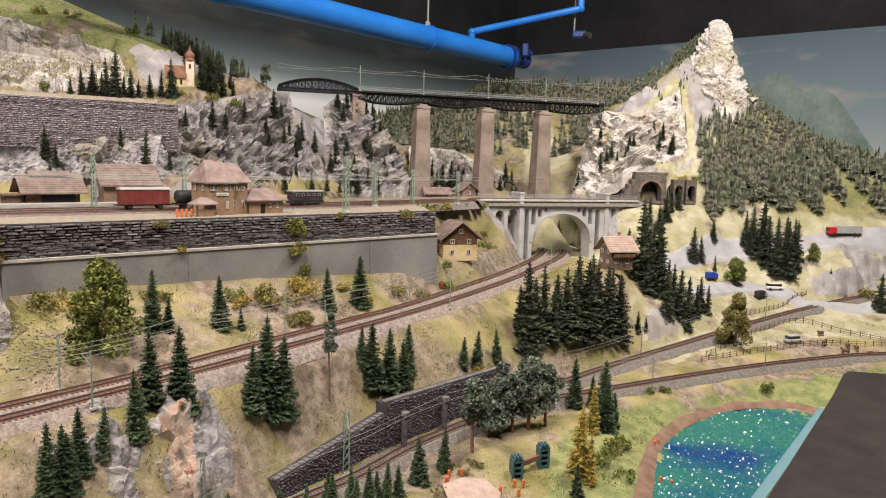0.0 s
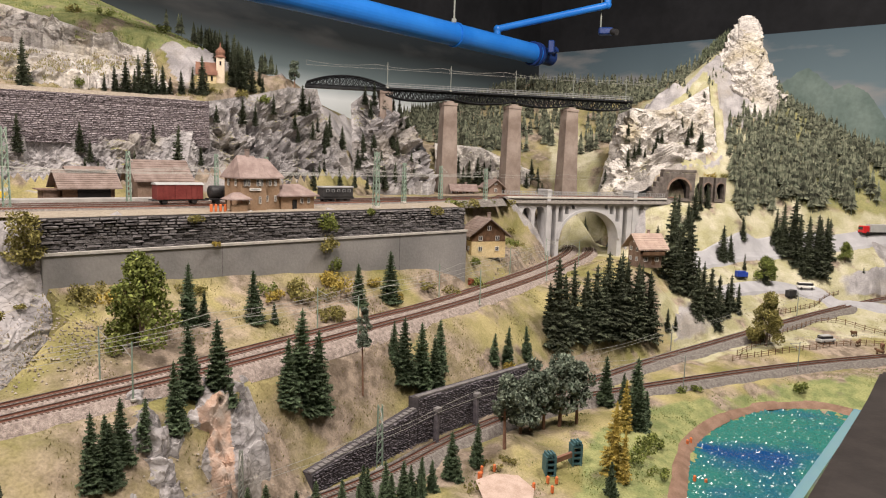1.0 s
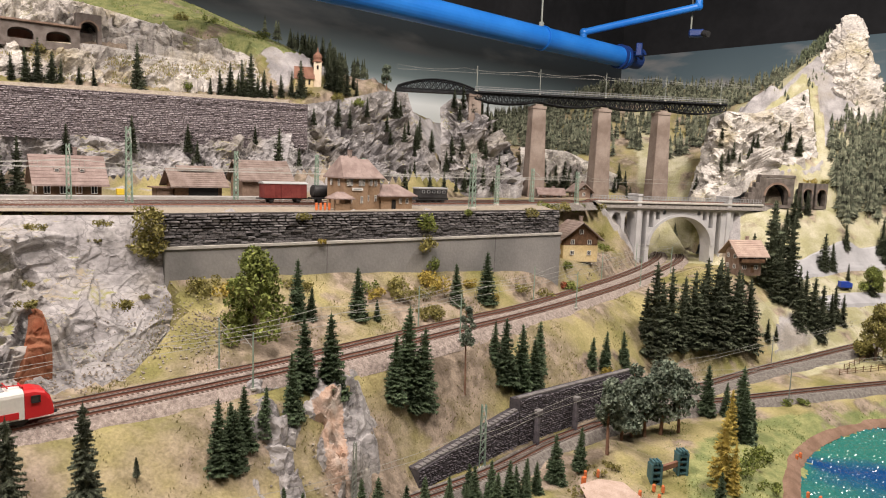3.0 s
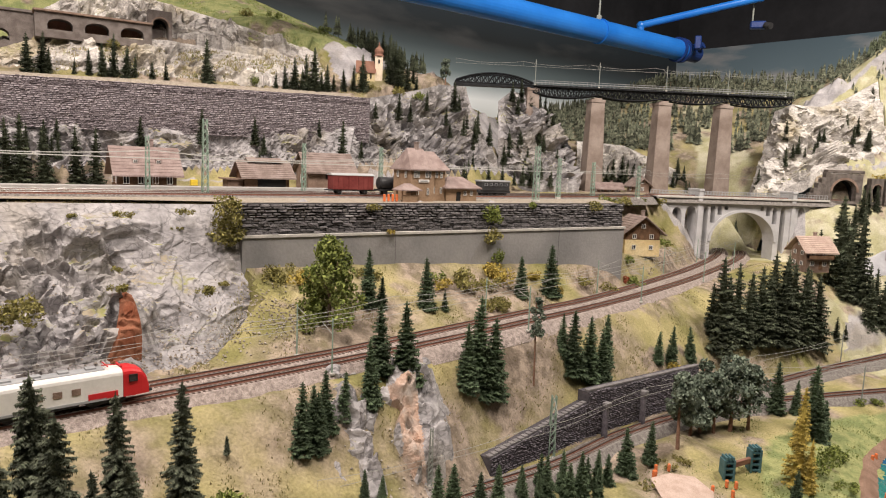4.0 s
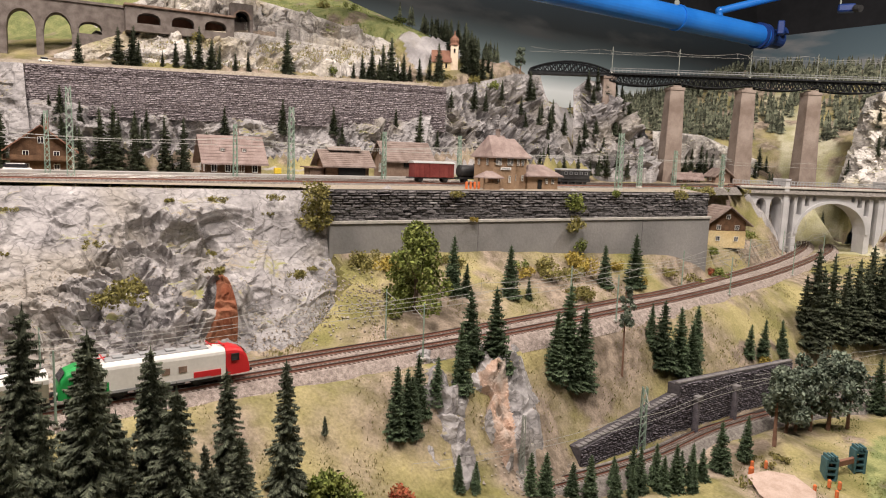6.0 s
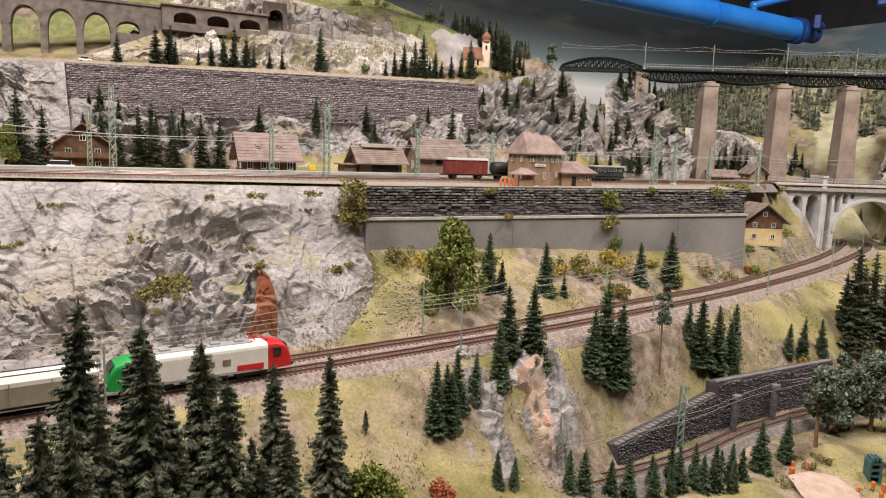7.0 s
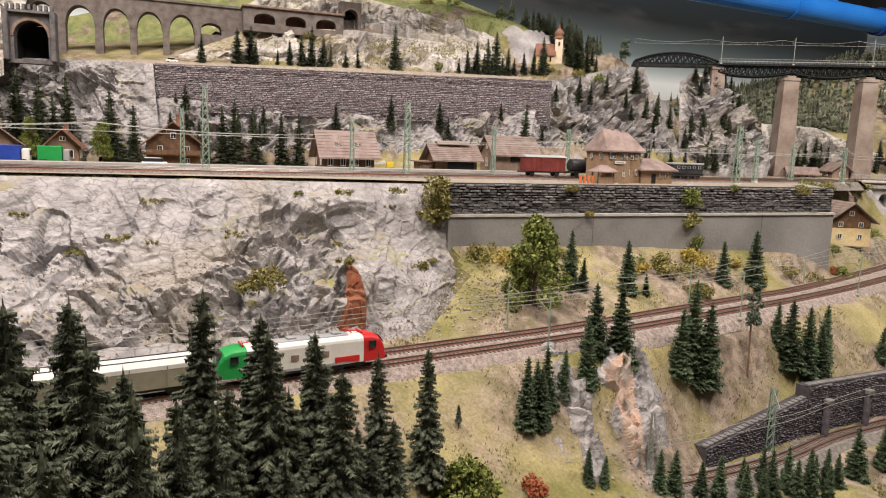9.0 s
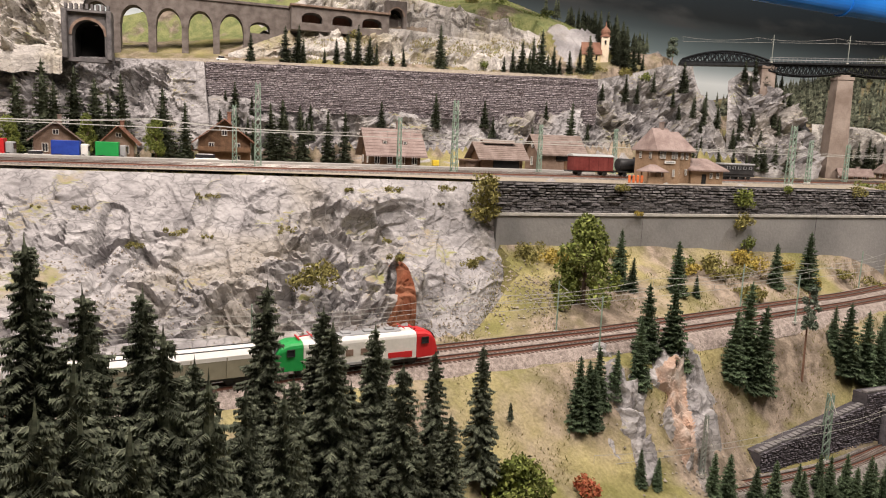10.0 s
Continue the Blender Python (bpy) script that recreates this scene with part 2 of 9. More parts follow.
M_red = mat("bright_red_paint", (0.52, 0.02, 0.025), (0.60, 0.03, 0.035), 20, 0.4, 0.05, spread=0.05)
M_blue = mat("blue_tarpaulin", (0.02, 0.05, 0.32), (0.03, 0.08, 0.42), 20, 0.5, 0.1)
M_yellow = mat("yellow_paint", (0.70, 0.50, 0.04), (0.78, 0.58, 0.07), 20, 0.5, 0.05)


def glass_mat():
    m = bpy.data.materials.new("window_glass")
    m.use_nodes = True
    b = m.node_tree.nodes["Principled BSDF"]
    b.inputs["Base Color"].default_value, b.inputs["Roughness"].default_value = (0.03, 0.03, 0.035, 1), 0.12
    return m


M_glass = glass_mat()

# ---- builders ----


def mesh_of(name, bm, material):
    me = bpy.data.meshes.new(name)
    bm.to_mesh(me)
    bm.free()
    me.materials.append(material)
    return me


def part(name, bm, material, parent=None, label=""):
    ob = new(name, mesh_of(name, bm, material))
    if parent:
        ob.parent = parent
    return tagged(ob, label)


def thing(name, x, y, z, rz, label, category, group="", kind=""):
    ob = new(name)
    ob.empty_display_size = 0.02
    ob.matrix_world = pose(x, y, z, 0, 0, rz)
    return tagged(ob, label, category, group, kind)


def box(bm, cx, cy, cz, sx, sy, sz, m=None, bevel=0.0):
    made = bmesh.ops.create_cube(bm, size=1.0, matrix=(m or Matrix()) @ Matrix.Translation((cx, cy, cz)) @ Matrix.Diagonal((sx, sy, sz, 1)))
    if bevel:
        edges = {e for v in made["verts"] for e in v.link_edges}
        bmesh.ops.bevel(bm, geom=list(edges), offset=bevel, segments=1, affect="EDGES")


def bar(bm, a, b, r, n=5, r2=None):
    a, b = Vector(a), Vector(b)
    d = b - a
    if d.length < 1e-6:
        return
    m = Matrix.Translation((a + b) / 2) @ d.to_track_quat("Z", "Y").to_matrix().to_4x4()
    bmesh.ops.create_cone(bm, cap_ends=True, segments=n, radius1=r, radius2=r if r2 is None else r2, depth=d.length, matrix=m)


def prism(bm, pts, y0, y1):
    """A flat outline in x, z pushed from y0 to y1."""
    f = [bm.verts.new((x, y0, z)) for x, z in pts]
    g = [bm.verts.new((x, y1, z)) for x, z in pts]
    n = len(pts)
    bm.faces.new(f)
    bm.faces.new(g[::-1])
    for i in range(n):
        bm.faces.new((f[i], g[i], g[(i + 1) % n], f[(i + 1) % n]))


def fix(bm):
    bmesh.ops.recalc_face_normals(bm, faces=bm.faces)
    return bm


def lerp(a, b, t):
    return a + (b - a) * t


def along(points, step):
    """Smooth curve through plan points, even steps: list of (point, direction)."""
    pts = [Vector(p) for p in points]
    dense = []
    for i in range(len(pts) - 1):
        p0, p1, p2, p3 = pts[max(i - 1, 0)], pts[i], pts[i + 1], pts[min(i + 2, len(pts) - 1)]
        for j in range(24):
            t = j / 24
            dense.append(0.5 * ((2 * p1) + (p2 - p0) * t + (2 * p0 - 5 * p1 + 4 * p2 - p3) * t * t + (3 * p1 - p0 - 3 * p2 + p3) * t ** 3))
    dense.append(pts[-1])
    out, carry = [], 0.0
    for a, b in zip(dense, dense[1:]):
        d = (b - a).length
        s = carry
        while s < d:
            out.append((a.lerp(b, s / d), (b - a).normalized()))
            s += step
        carry = s - d
    return out


def offset(points, d):
    """The plan line moved d to the left of its run."""
    out = []
    for i, p in enumerate(points):
        a, b = Vector(points[max(i - 1, 0)]), Vector(points[min(i + 1, len(points) - 1)])
        t = (b - a).normalized()
        q = Vector(p)
        q.x, q.y = q.x - t.y * d, q.y + t.x * d
        out.append(tuple(q))
    return out

# ---- plan ----
Z_YARD, Z_LOW, Z_LAKE = 1.448, 1.040, 0.970
WALL_A, WALL_DIR, WALL_OUT = Vector((-0.639, 1.678)), Vector((0.604, 0.797)), Vector((0.797, -0.604))


def UV(u, v, z=None):
    """u along the station wall from its near corner, v out of it towards the valley."""
    p = WALL_A + WALL_DIR * u + WALL_OUT * v
    return (p.x, p.y) if z is None else (p.x, p.y, z)


WALL_ANGLE = math.degrees(math.atan2(WALL_DIR.y, WALL_DIR.x))
T_NEAR = [(-1.0, 0.42, 1.212), (-0.751, 0.88, 1.213), (-0.663, 1.044, 1.213), (-0.522, 1.30, 1.215), (-0.434, 1.439, 1.219), (-0.357, 1.563, 1.223), (-0.26, 1.723, 1.228), (-0.136, 1.947, 1.236), (-0.061, 2.111, 1.237), (0.03, 2.331, 1.239), (0.145, 2.678, 1.239), (0.255, 3.09, 1.24), (0.305, 3.33, 1.244), (0.300, 3.50, 1.255), (0.262, 3.64, 1.268)]
T_FAR = [(-1.042, 0.44, 1.212), (-0.794, 0.905, 1.213), (-0.706, 1.07, 1.213), (-0.560, 1.335, 1.215), (-0.468, 1.477, 1.22), (-0.386, 1.606, 1.224), (-0.289, 1.781, 1.23), (-0.16, 2.023, 1.237), (-0.081, 2.195, 1.238), (0.011, 2.461, 1.239), (0.133, 2.868, 1.24), (0.213, 3.23, 1.243), (0.232, 3.42, 1.255), (0.206, 3.58, 1.268)]
T_LOW = [(-0.30, 1.38), (-0.17, 1.56), (-0.05, 1.74), (0.045, 1.94), (0.21, 2.17), (0.45, 2.37), (0.77, 2.61), (1.05, 2.79), (1.27, 2.90), (1.9, 3.12)]
T_BRANCH = [(0.10, 2.05, 1.04), (0.28, 2.33, 1.04), (0.47, 2.58, 1.045), (0.65, 2.76, 1.06), (0.85, 2.95, 1.08), (1.09, 3.18, 1.10), (1.39, 3.40, 1.13), (1.95, 3.80, 1.16)]
UPPER_A, UPPER_B = (-1.634, 1.80), (-0.785, 2.501)
CLIFF_TOP = [(-0.66, 1.69), (-0.80, 1.55), (-1.06, 1.28), (-1.30, 1.00), (-1.75, 0.45)]
CLIFF_FOOT = [(-0.57, 1.64), (-0.57, 1.50), (-0.66, 1.31), (-0.77, 1.12), (-0.90, 0.87), (-1.16, 0.42)]
LAKE = [(0.43, 1.70), (0.469, 1.954), (0.512, 2.149), (0.574, 2.278), (0.66, 2.39), (0.741, 2.46), (0.861, 2.502), (0.937, 2.467), (0.664, 1.97), (0.50, 1.66)]


def flat(points, z):
    return [(p[0], p[1], z) for p in points]


LINES = [
    [(x, y, z - 0.012) for x, y, z in offset(T_NEAR, -0.042)], [(x, y, z - 0.012) for x, y, z in offset(T_FAR, 0.036)],
    # station wall and the cliff left of it
    [UV(0.0, 0.022, 1.314), UV(0.31, 0.022, 1.309), UV(0.5, 0.022, 1.298), UV(0.74, 0.022, 1.286), UV(0.86, 0.022, 1.280)],
    [UV(0.0, -0.048, 1.440), UV(0.5, -0.048, 1.440), UV(0.98, -0.048, 1.440)],
    flat(offset(CLIFF_TOP, -0.03), 1.440), [(x, y, 1.206) for x, y in CLIFF_FOOT[1:]],
    # yard
    [(-2.6, 0.95, 1.44), (-2.0, 1.42, 1.44), (-1.52, 1.76, 1.44), (-1.1, 2.10, 1.44), (-0.72, 2.40, 1.44), (-0.52, 2.75, 1.445), (-0.42, 3.02, 1.445), (-0.30, 3.10, 1.445), (0.03, 3.10, 1.445)],
    [(-0.075, 2.50, 1.430), (-0.105, 2.62, 1.430), (-0.09, 2.80, 1.435), (-0.03, 2.95, 1.437), (0.01, 3.05, 1.44)],
    [(-0.06, 2.60, 1.296), (0.035, 2.675, 1.296), (0.065, 2.85, 1.294), (0.09, 2.98, 1.305), (0.118, 3.08, 1.30), (0.14, 3.2, 1.27)], [(-0.070, 2.66, 1.298), (-0.05, 2.78, 1.298), (0.01, 2.88, 1.292), (0.05, 3.0, 1.27)],
    # upper wall, terrace, gallery, hill
    [(-2.7, 1.05, 1.58), (-2.05, 1.50, 1.58), (-1.640, 1.765, 1.56), (-0.765, 2.475, 1.57)],
    [(-2.7, 1.12, 1.695), (-2.1, 1.55, 1.70), (-1.66, 1.828, 1.703), (-0.815, 2.53, 1.703)],
    [(-2.4, 1.30, 1.72), (-1.93, 1.72, 1.738), (-1.72, 1.94, 1.74), (-1.3, 2.20, 1.735), (-0.88, 2.56, 1.73)],
    [(-2.5, 1.50, 1.76), (-2.15, 1.95, 1.80), (-1.85, 2.2, 1.86)],
    [(-2.7, 2.0, 2.20), (-2.3, 2.22, 2.18), (-2.0, 2.42, 2.14)],
    [(-1.60, 2.10, 1.845), (-1.44, 2.32, 1.852), (-1.22, 2.44, 1.84), (-0.95, 2.62, 1.79), (-0.80, 2.66, 1.775)],
    [(-1.8, 2.45, 1.93), (-1.5, 2.50, 1.96), (-1.22, 2.60, 1.97), (-1.03, 2.73, 1.925), (-0.83, 2.83, 1.835), (-0.71, 2.92, 1.82), (-0.66, 2.98, 1.775)],
    [(-2.6, 2.4, 2.15), (-1.9, 2.75, 2.20), (-1.5, 2.85, 2.12), (-1.1, 3.0, 1.95), (-0.85, 3.2, 1.80)],
    # cliffs behind the yard up to the steel bridge
    [(-0.70, 2.55, 1.60), (-0.62, 2.80, 1.69), (-0.56, 3.0, 1.60)],
    [(-0.48, 3.08, 1.62), (-0.45, 3.20, 1.74), (-0.50, 3.35, 1.70)],
    [(-0.60, 3.12, 1.52), (-0.64, 3.45, 1.50)],
    # back valley
    [(-0.25, 3.28, 1.455), (0.0, 3.38, 1.46), (0.2, 3.48, 1.46)],
    [(-0.38, 3.55, 1.62), (-0.05, 3.75, 1.60), (0.25, 3.72, 1.56), (0.40, 3.72, 1.60)],
    [(-0.75, 3.9, 1.72), (-0.3, 4.2, 1.83), (0.15, 4.3, 1.88), (0.55, 4.15, 1.88)],
    [(-0.5, 4.95, 1.9), (-0.05, 4.85, 2.04), (0.3, 4.72, 2.02), (0.62, 4.55, 1.99), (0.8, 4.35, 2.06)],
    # gorge under the arch bridge
    [(0.17, 3.30, 1.236), (0.15, 3.62, 1.256), (0.37, 3.66, 1.256), (0.41, 3.34, 1.236)],
    [(0.10, 3.30, 1.44), (0.10, 3.70, 1.50), (0.45, 3.68, 1.50), (0.55, 3.46, 1.44)],
    # mountain
    [(0.47, 3.68, 1.79), (0.54, 3.78, 1.83), (0.68, 3.88, 1.93), (0.80, 3.98, 2.06)],
    [(0.79, 4.06, 2.05), (0.86, 4.10, 2.12), (0.93, 4.13, 2.17)],
    [(0.58, 3.66, 1.62), (0.68, 3.67, 1.66), (0.82, 3.74, 1.74)],
    [(0.55, 3.52, 1.56), (0.70, 3.57, 1.57), (0.86, 3.62, 1.55)],
    [(0.50, 3.40, 1.436), (0.66, 3.44, 1.436), (0.84, 3.495, 1.436)], [(0.56, 3.47, 1.44), (0.70, 3.515, 1.44), (0.83, 3.56, 1.44)],
    [(0.98, 3.64, 1.50), (1.06, 3.78, 1.67), (1.12, 3.95, 1.85), (1.15, 4.12, 1.86)],
    [(1.24, 3.72, 1.45), (1.30, 3.95, 1.74), (1.44, 3.95, 1.64), (1.64, 3.90, 1.55), (2.2, 3.95, 1.42)],
    [(1.2, 4.6, 1.72), (1.8, 4.4, 1.5), (2.3, 4.3, 1.42)],
    # road and meadows on the right
    [(0.62, 3.14, 1.225), (0.74, 3.30, 1.235), (0.96, 3.47, 1.255), (1.30, 3.59, 1.30), (1.50, 3.67, 1.328), (2.0, 3.72, 1.345)],
    [(0.72, 3.02, 1.15), (0.86, 3.22, 1.17), (1.05, 3.33, 1.145), (1.26, 3.27, 1.122), (1.6, 3.42, 1.14)],
    [(1.15, 3.42, 1.20), (1.4, 3.47, 1.205), (1.75, 3.52, 1.20)],
    flat(offset(T_LOW, -0.045), 1.024)[3:], flat(offset(T_LOW, 0.045), 1.025)[4:],
    [(x, y, z - 0.017) for x, y, z in offset(T_BRANCH, 0.042)[1:]], [(x, y, z - 0.017) for x, y, z in offset(T_BRANCH, -0.042)[2:]],
    # lower wall and the slope over it
    [(-0.178, 1.672, 1.078), (-0.115, 1.79, 1.10), (-0.058, 1.886, 1.120), (0.062, 2.09, 1.122), (0.13, 2.21, 1.118), (0.20, 2.32, 1.08)],
    [(-0.130, 1.645, 1.022), (-0.010, 1.857, 1.022), (0.18, 2.18, 1.022)],
    # wooded mound and the house behind it
    [(0.15, 2.36, 1.165), (0.25, 2.50, 1.185), (0.35, 2.68, 1.205), (0.44, 2.83, 1.272), (0.36, 2.95, 1.27)],
    [(0.54, 2.80, 1.13), (0.61, 2.92, 1.16), (0.63, 3.05, 1.20)],
    # low foreground
    [(-1.4, 0.25, 1.10), (-0.62, 0.62, 1.10), (-0.45, 1.0, 1.10), (-0.33, 1.28, 1.085), (-0.22, 1.46, 1.07)],
    [(-1.0, 0.0, 1.0), (-0.3, 0.9, 1.0), (-0.15, 1.3, 1.0), (0.0, 1.6, 1.02)],
    [(0.15, 1.55, 0.99), (0.22, 1.85, 1.01), (0.30, 2.05, 1.025), (0.38, 2.2, 1.02)],
    [(0.06, 1.80, 1.02), (0.13, 1.95, 1.055), (0.16, 1.90, 1.05), (0.12, 1.83, 1.02)],
    [(x, y, 0.973) for x, y in LAKE] + [(LAKE[0][0], LAKE[0][1], 0.973)],
    [(0.55, 1.75, 0.95), (0.60, 2.0, 0.95), (0.67, 2.25, 0.95), (0.80, 2.42, 0.95)],
    [(0.42, 1.90, 0.99), (0.47, 2.15, 0.995), (0.55, 2.32, 1.005), (0.70, 2.50, 1.01), (0.90, 2.57, 1.01), (1.10, 2.55, 1.02)],
]


def ground_model():
    """A sheet of triangles through the lines, for heights at any place."""
    pts, zs, edges, seen = [], [], [], {}

    def add(x, y, z):
        key = (round(x, 3), round(y, 3))
        if key not in seen:
            seen[key] = len(pts)
            pts.append(Vector((x, y)))
            zs.append(z)
        return seen[key]
    for line in LINES:
        last = None
        for a, b in zip(line, line[1:]):
            a, b = Vector(a), Vector(b)
            n = max(1, int((b - a).length / 0.06))
            for i in range(n + 1):
                p = a.lerp(b, i / n)
                here = add(*p)
                if last is not None and last != here:
                    edges.append((last, here))
                last = here
    for x, y, z in ((-3, -0.4, 1.0), (2.6, -0.4, 0.95), (2.6, 5.4, 1.5), (-3, 5.4, 1.9), (-3, 1.0, 1.44), (-3, 0.3, 1.15), (2.6, 3.2, 1.1), (2.6, 2.0, 0.96)):
        add(x, y, z)
    vs, es, fs, ov, *_ = delaunay_2d_cdt(pts, edges, [], 0, 1e-5)
    heights = []
    for v, src in zip(vs, ov):
        if src:
            heights.append(zs[src[0]])
        else:
            near = sorted(range(len(pts)), key=lambda i: (pts[i] - v).length)[:2]
            heights.append(sum(zs[i] for i in near) / 2)
    return BVHTree.FromPolygons([(v.x, v.y, h) for v, h in zip(vs, heights)], [tuple(f) for f in fs])


TIN = ground_model()


def raw(x, y):
    hit = TIN.ray_cast(Vector((x, y, 9)), Vector((0, 0, -1)))
    return hit[0].z if hit[0] else 1.0


def smoothstep(a, b, x):
    t = min(1, max(0, (x - a) / (b - a)))
    return t * t * (3 - 2 * t)


GX0, GX1, GY0, GY1, CELL = -2.7, 2.3, 0.1, 5.2, 0.0125
NX, NY = int((GX1 - GX0) / CELL), int((GY1 - GY0) / CELL)
GRID = np.array([[raw(GX0 + i * CELL, GY0 + j * CELL) for i in range(NX)] for j in range(NY)])
for _ in range(3):
    PAD = np.pad(GRID, 1, mode="edge")
    GRID = 0.4 * GRID + 0.15 * (PAD[:-2, 1:-1] + PAD[2:, 1:-1] + PAD[1:-1, :-2] + PAD[1:-1, 2:])
GYX = np.gradient(GRID, CELL)
STEEP = np.clip((np.hypot(*GYX) - 0.75) / 0.7, 0, 1)
GRASSY = [UV(-0.08, -0.03), UV(1.0, -0.03), (-0.12, 2.60), (-0.11, 2.82), (-0.04, 3.04), (0.10, 3.08), (0.2, 3.25), (0.45, 3.1), (0.58, 2.9), (0.5, 2.5), (0.2, 2.05), (-0.08, 1.5), (-0.3, 1.1), (-0.6, 0.3), (-0.95, 0.3), (-0.62, 1.2), (-0.52, 1.6)]
GORGE = [(0.10, 3.2), (0.10, 3.74), (0.42, 3.74), (0.47, 3.28)]
VALE = [(-0.35, 3.30), (0.36, 3.46), (0.6, 4.0), (0.2, 4.6), (-0.6, 4.4)]
HILL = [(-2.7, 1.6), (-2.0, 1.98), (-1.72, 2.3), (-1.9, 2.6), (-2.7, 2.75)]
CALM = [(0.50, 3.28), (0.70, 3.20), (1.0, 3.45), (1.0, 3.70), (0.88, 3.80), (0.80, 3.62), (0.52, 3.50)]
WOODED = [(0.86, 3.40), (1.3, 3.60), (2.3, 3.75), (2.3, 4.4), (1.3, 4.5), (1.10, 4.15), (1.02, 3.95), (0.90, 3.75)]
ROCKY = [[(-0.64, 1.66), (-0.62, 1.50), (-0.69, 1.33), (-1.15, 0.42), (-1.75, 0.42), (-1.06, 1.30), (-0.68, 1.70)],
         [(-1.78, 1.96), (-1.3, 2.24), (-0.9, 2.57), (-0.6, 2.95), (-0.66, 3.02), (-1.0, 2.70), (-1.25, 2.52), (-1.75, 2.42)],
         [(0.40, 3.50), (0.62, 3.54), (0.72, 3.72), (0.66, 3.90), (0.45, 3.8)]]


def in_poly(x, y, poly):
    inside = False
    for (x1, y1), (x2, y2) in zip(poly, poly[1:] + poly[:1]):
        if (y1 > y) != (y2 > y) and x < (x2 - x1) * (y - y1) / (y2 - y1) + x1:
            inside = not inside
    return inside


for j in range(NY):
    for i in range(NX):
        x, y = GX0 + i * CELL, GY0 + j * CELL
        if in_poly(x, y, GRASSY) or in_poly(x, y, WOODED) or in_poly(x, y, CALM) or in_poly(x, y, GORGE) or in_poly(x, y, VALE) or in_poly(x, y, HILL):
            STEEP[j, i] = 0
        elif any(in_poly(x, y, p) for p in ROCKY):
            STEEP[j, i] = max(STEEP[j, i], smoothstep(-0.25, 0.15, noise.noise(Vector((x * 7, y * 7, 2)))))


def z_line(points, z):
    return [(x, y, z) for x, y in points]


def dict_of(name, foot, crown, amp, label, material=None, **more):
    return (name, foot, crown, amp, label, material, more)


FACES = [
    dict_of("rock_cliff", z_line(CLIFF_FOOT[::-1], 1.200), [(x, y, 1.441) for x, y in CLIFF_TOP[::-1]], 0.027, "broken grey plaster rock cliff below the station yard", ledge=0.30, cell=0.0034, least=0.0, slab_from=1.345),
    dict_of("rock_cliff", z_line([(-2.5, 1.02), (-2.05, 1.36), (-1.80, 1.58), (-1.56, 1.76)], 1.44), [(-2.5, 1.16, 1.70), (-2.1, 1.47, 1.703), (-1.83, 1.66, 1.705), (-1.64, 1.80, 1.705)], 0.034, "pale grey rock face under the road tunnel"),
    dict_of("rock_cliff", [(-2.55, 1.02, 1.69), (-2.25, 1.26, 1.69), (-2.02, 1.44, 1.69), (-1.885, 1.545, 1.69)], [(-2.55, 1.25, 2.20), (-2.25, 1.45, 2.12), (-2.04, 1.58, 2.02), (-1.92, 1.66, 1.93)], 0.045, "high pale rock mass beside the road tunnel mouth", M_rock_pale),
    dict_of("rock_cliff", z_line([(-1.60, 1.73), (-1.30, 1.99), (-1.04, 2.20), (-0.80, 2.37)], 1.44), [(-1.66, 1.785, 1.625), (-1.32, 2.065, 1.60), (-1.06, 2.28, 1.595), (-0.82, 2.48, 1.64)], 0.030, "grey rock face under the long upper wall"),
    dict_of("rock_cliff", [(-0.86, 2.32, 1.44), (-0.62, 2.62, 1.44), (-0.53, 2.82, 1.44), (-0.47, 3.04, 1.46)], [(-0.84, 2.48, 1.700), (-0.74, 2.72, 1.755), (-0.70, 2.86, 1.79), (-0.655, 3.0, 1.80)], 0.045, "high grey rock face below the church", steep=1.3),
    dict_of("rock_pillar", [(-0.52, 3.00, 1.44), (-0.40, 2.98, 1.45), (-0.30, 3.08, 1.46), (-0.27, 3.22, 1.46)], [(-0.55, 3.05, 1.755), (-0.51, 3.08, 1.795), (-0.46, 3.12, 1.780), (-0.40, 3.22, 1.72)], 0.045, "grey rock pillar with firs beside the gorge"),
    dict_of("rock_cliff", [(-0.30, 3.36, 1.46), (-0.12, 3.44, 1.46), (0.06, 3.50, 1.46)], [(-0.34, 3.52, 1.64), (-0.16, 3.60, 1.63), (0.05, 3.66, 1.54)], 0.04, "pale rocks behind the tall bridge piers", M_rock_pale),
    dict_of("rock_cliff", [(0.33, 3.62, 1.45), (0.40, 3.48, 1.45), (0.53, 3.52, 1.54), (0.66, 3.60, 1.58), (0.80, 3.68, 1.65)], [(0.40, 3.66, 1.78), (0.45, 3.57, 1.80), (0.56, 3.66, 1.80), (0.66, 3.76, 1.84), (0.78, 3.86, 1.92)], 0.05, "sunlit pale rock carrying the end of the steel bridge", M_rock_pale),
    dict_of("rock_slope", [(-1.72, 1.94, 1.745), (-1.32, 2.20, 1.735), (-0.92, 2.54, 1.735)], [(-1.60, 2.14, 1.85), (-1.38, 2.34, 1.86), (-1.02, 2.62, 1.82)], 0.035, "pale rocky slope between road and gallery", M_rock_pale),
    dict_of("rock_slope", [(-1.90, 2.20, 1.88), (-1.48, 2.36, 1.90), (-1.26, 2.46, 1.87), (-1.02, 2.62, 1.82)], [(-1.78, 2.45, 2.06), (-1.50, 2.48, 2.00), (-1.24, 2.52, 1.93), (-1.06, 2.65, 1.87)], 0.04, "pale rocks above the tunnel mouth", M_rock_pale),
]


CUT = np.zeros(GRID.shape, bool)


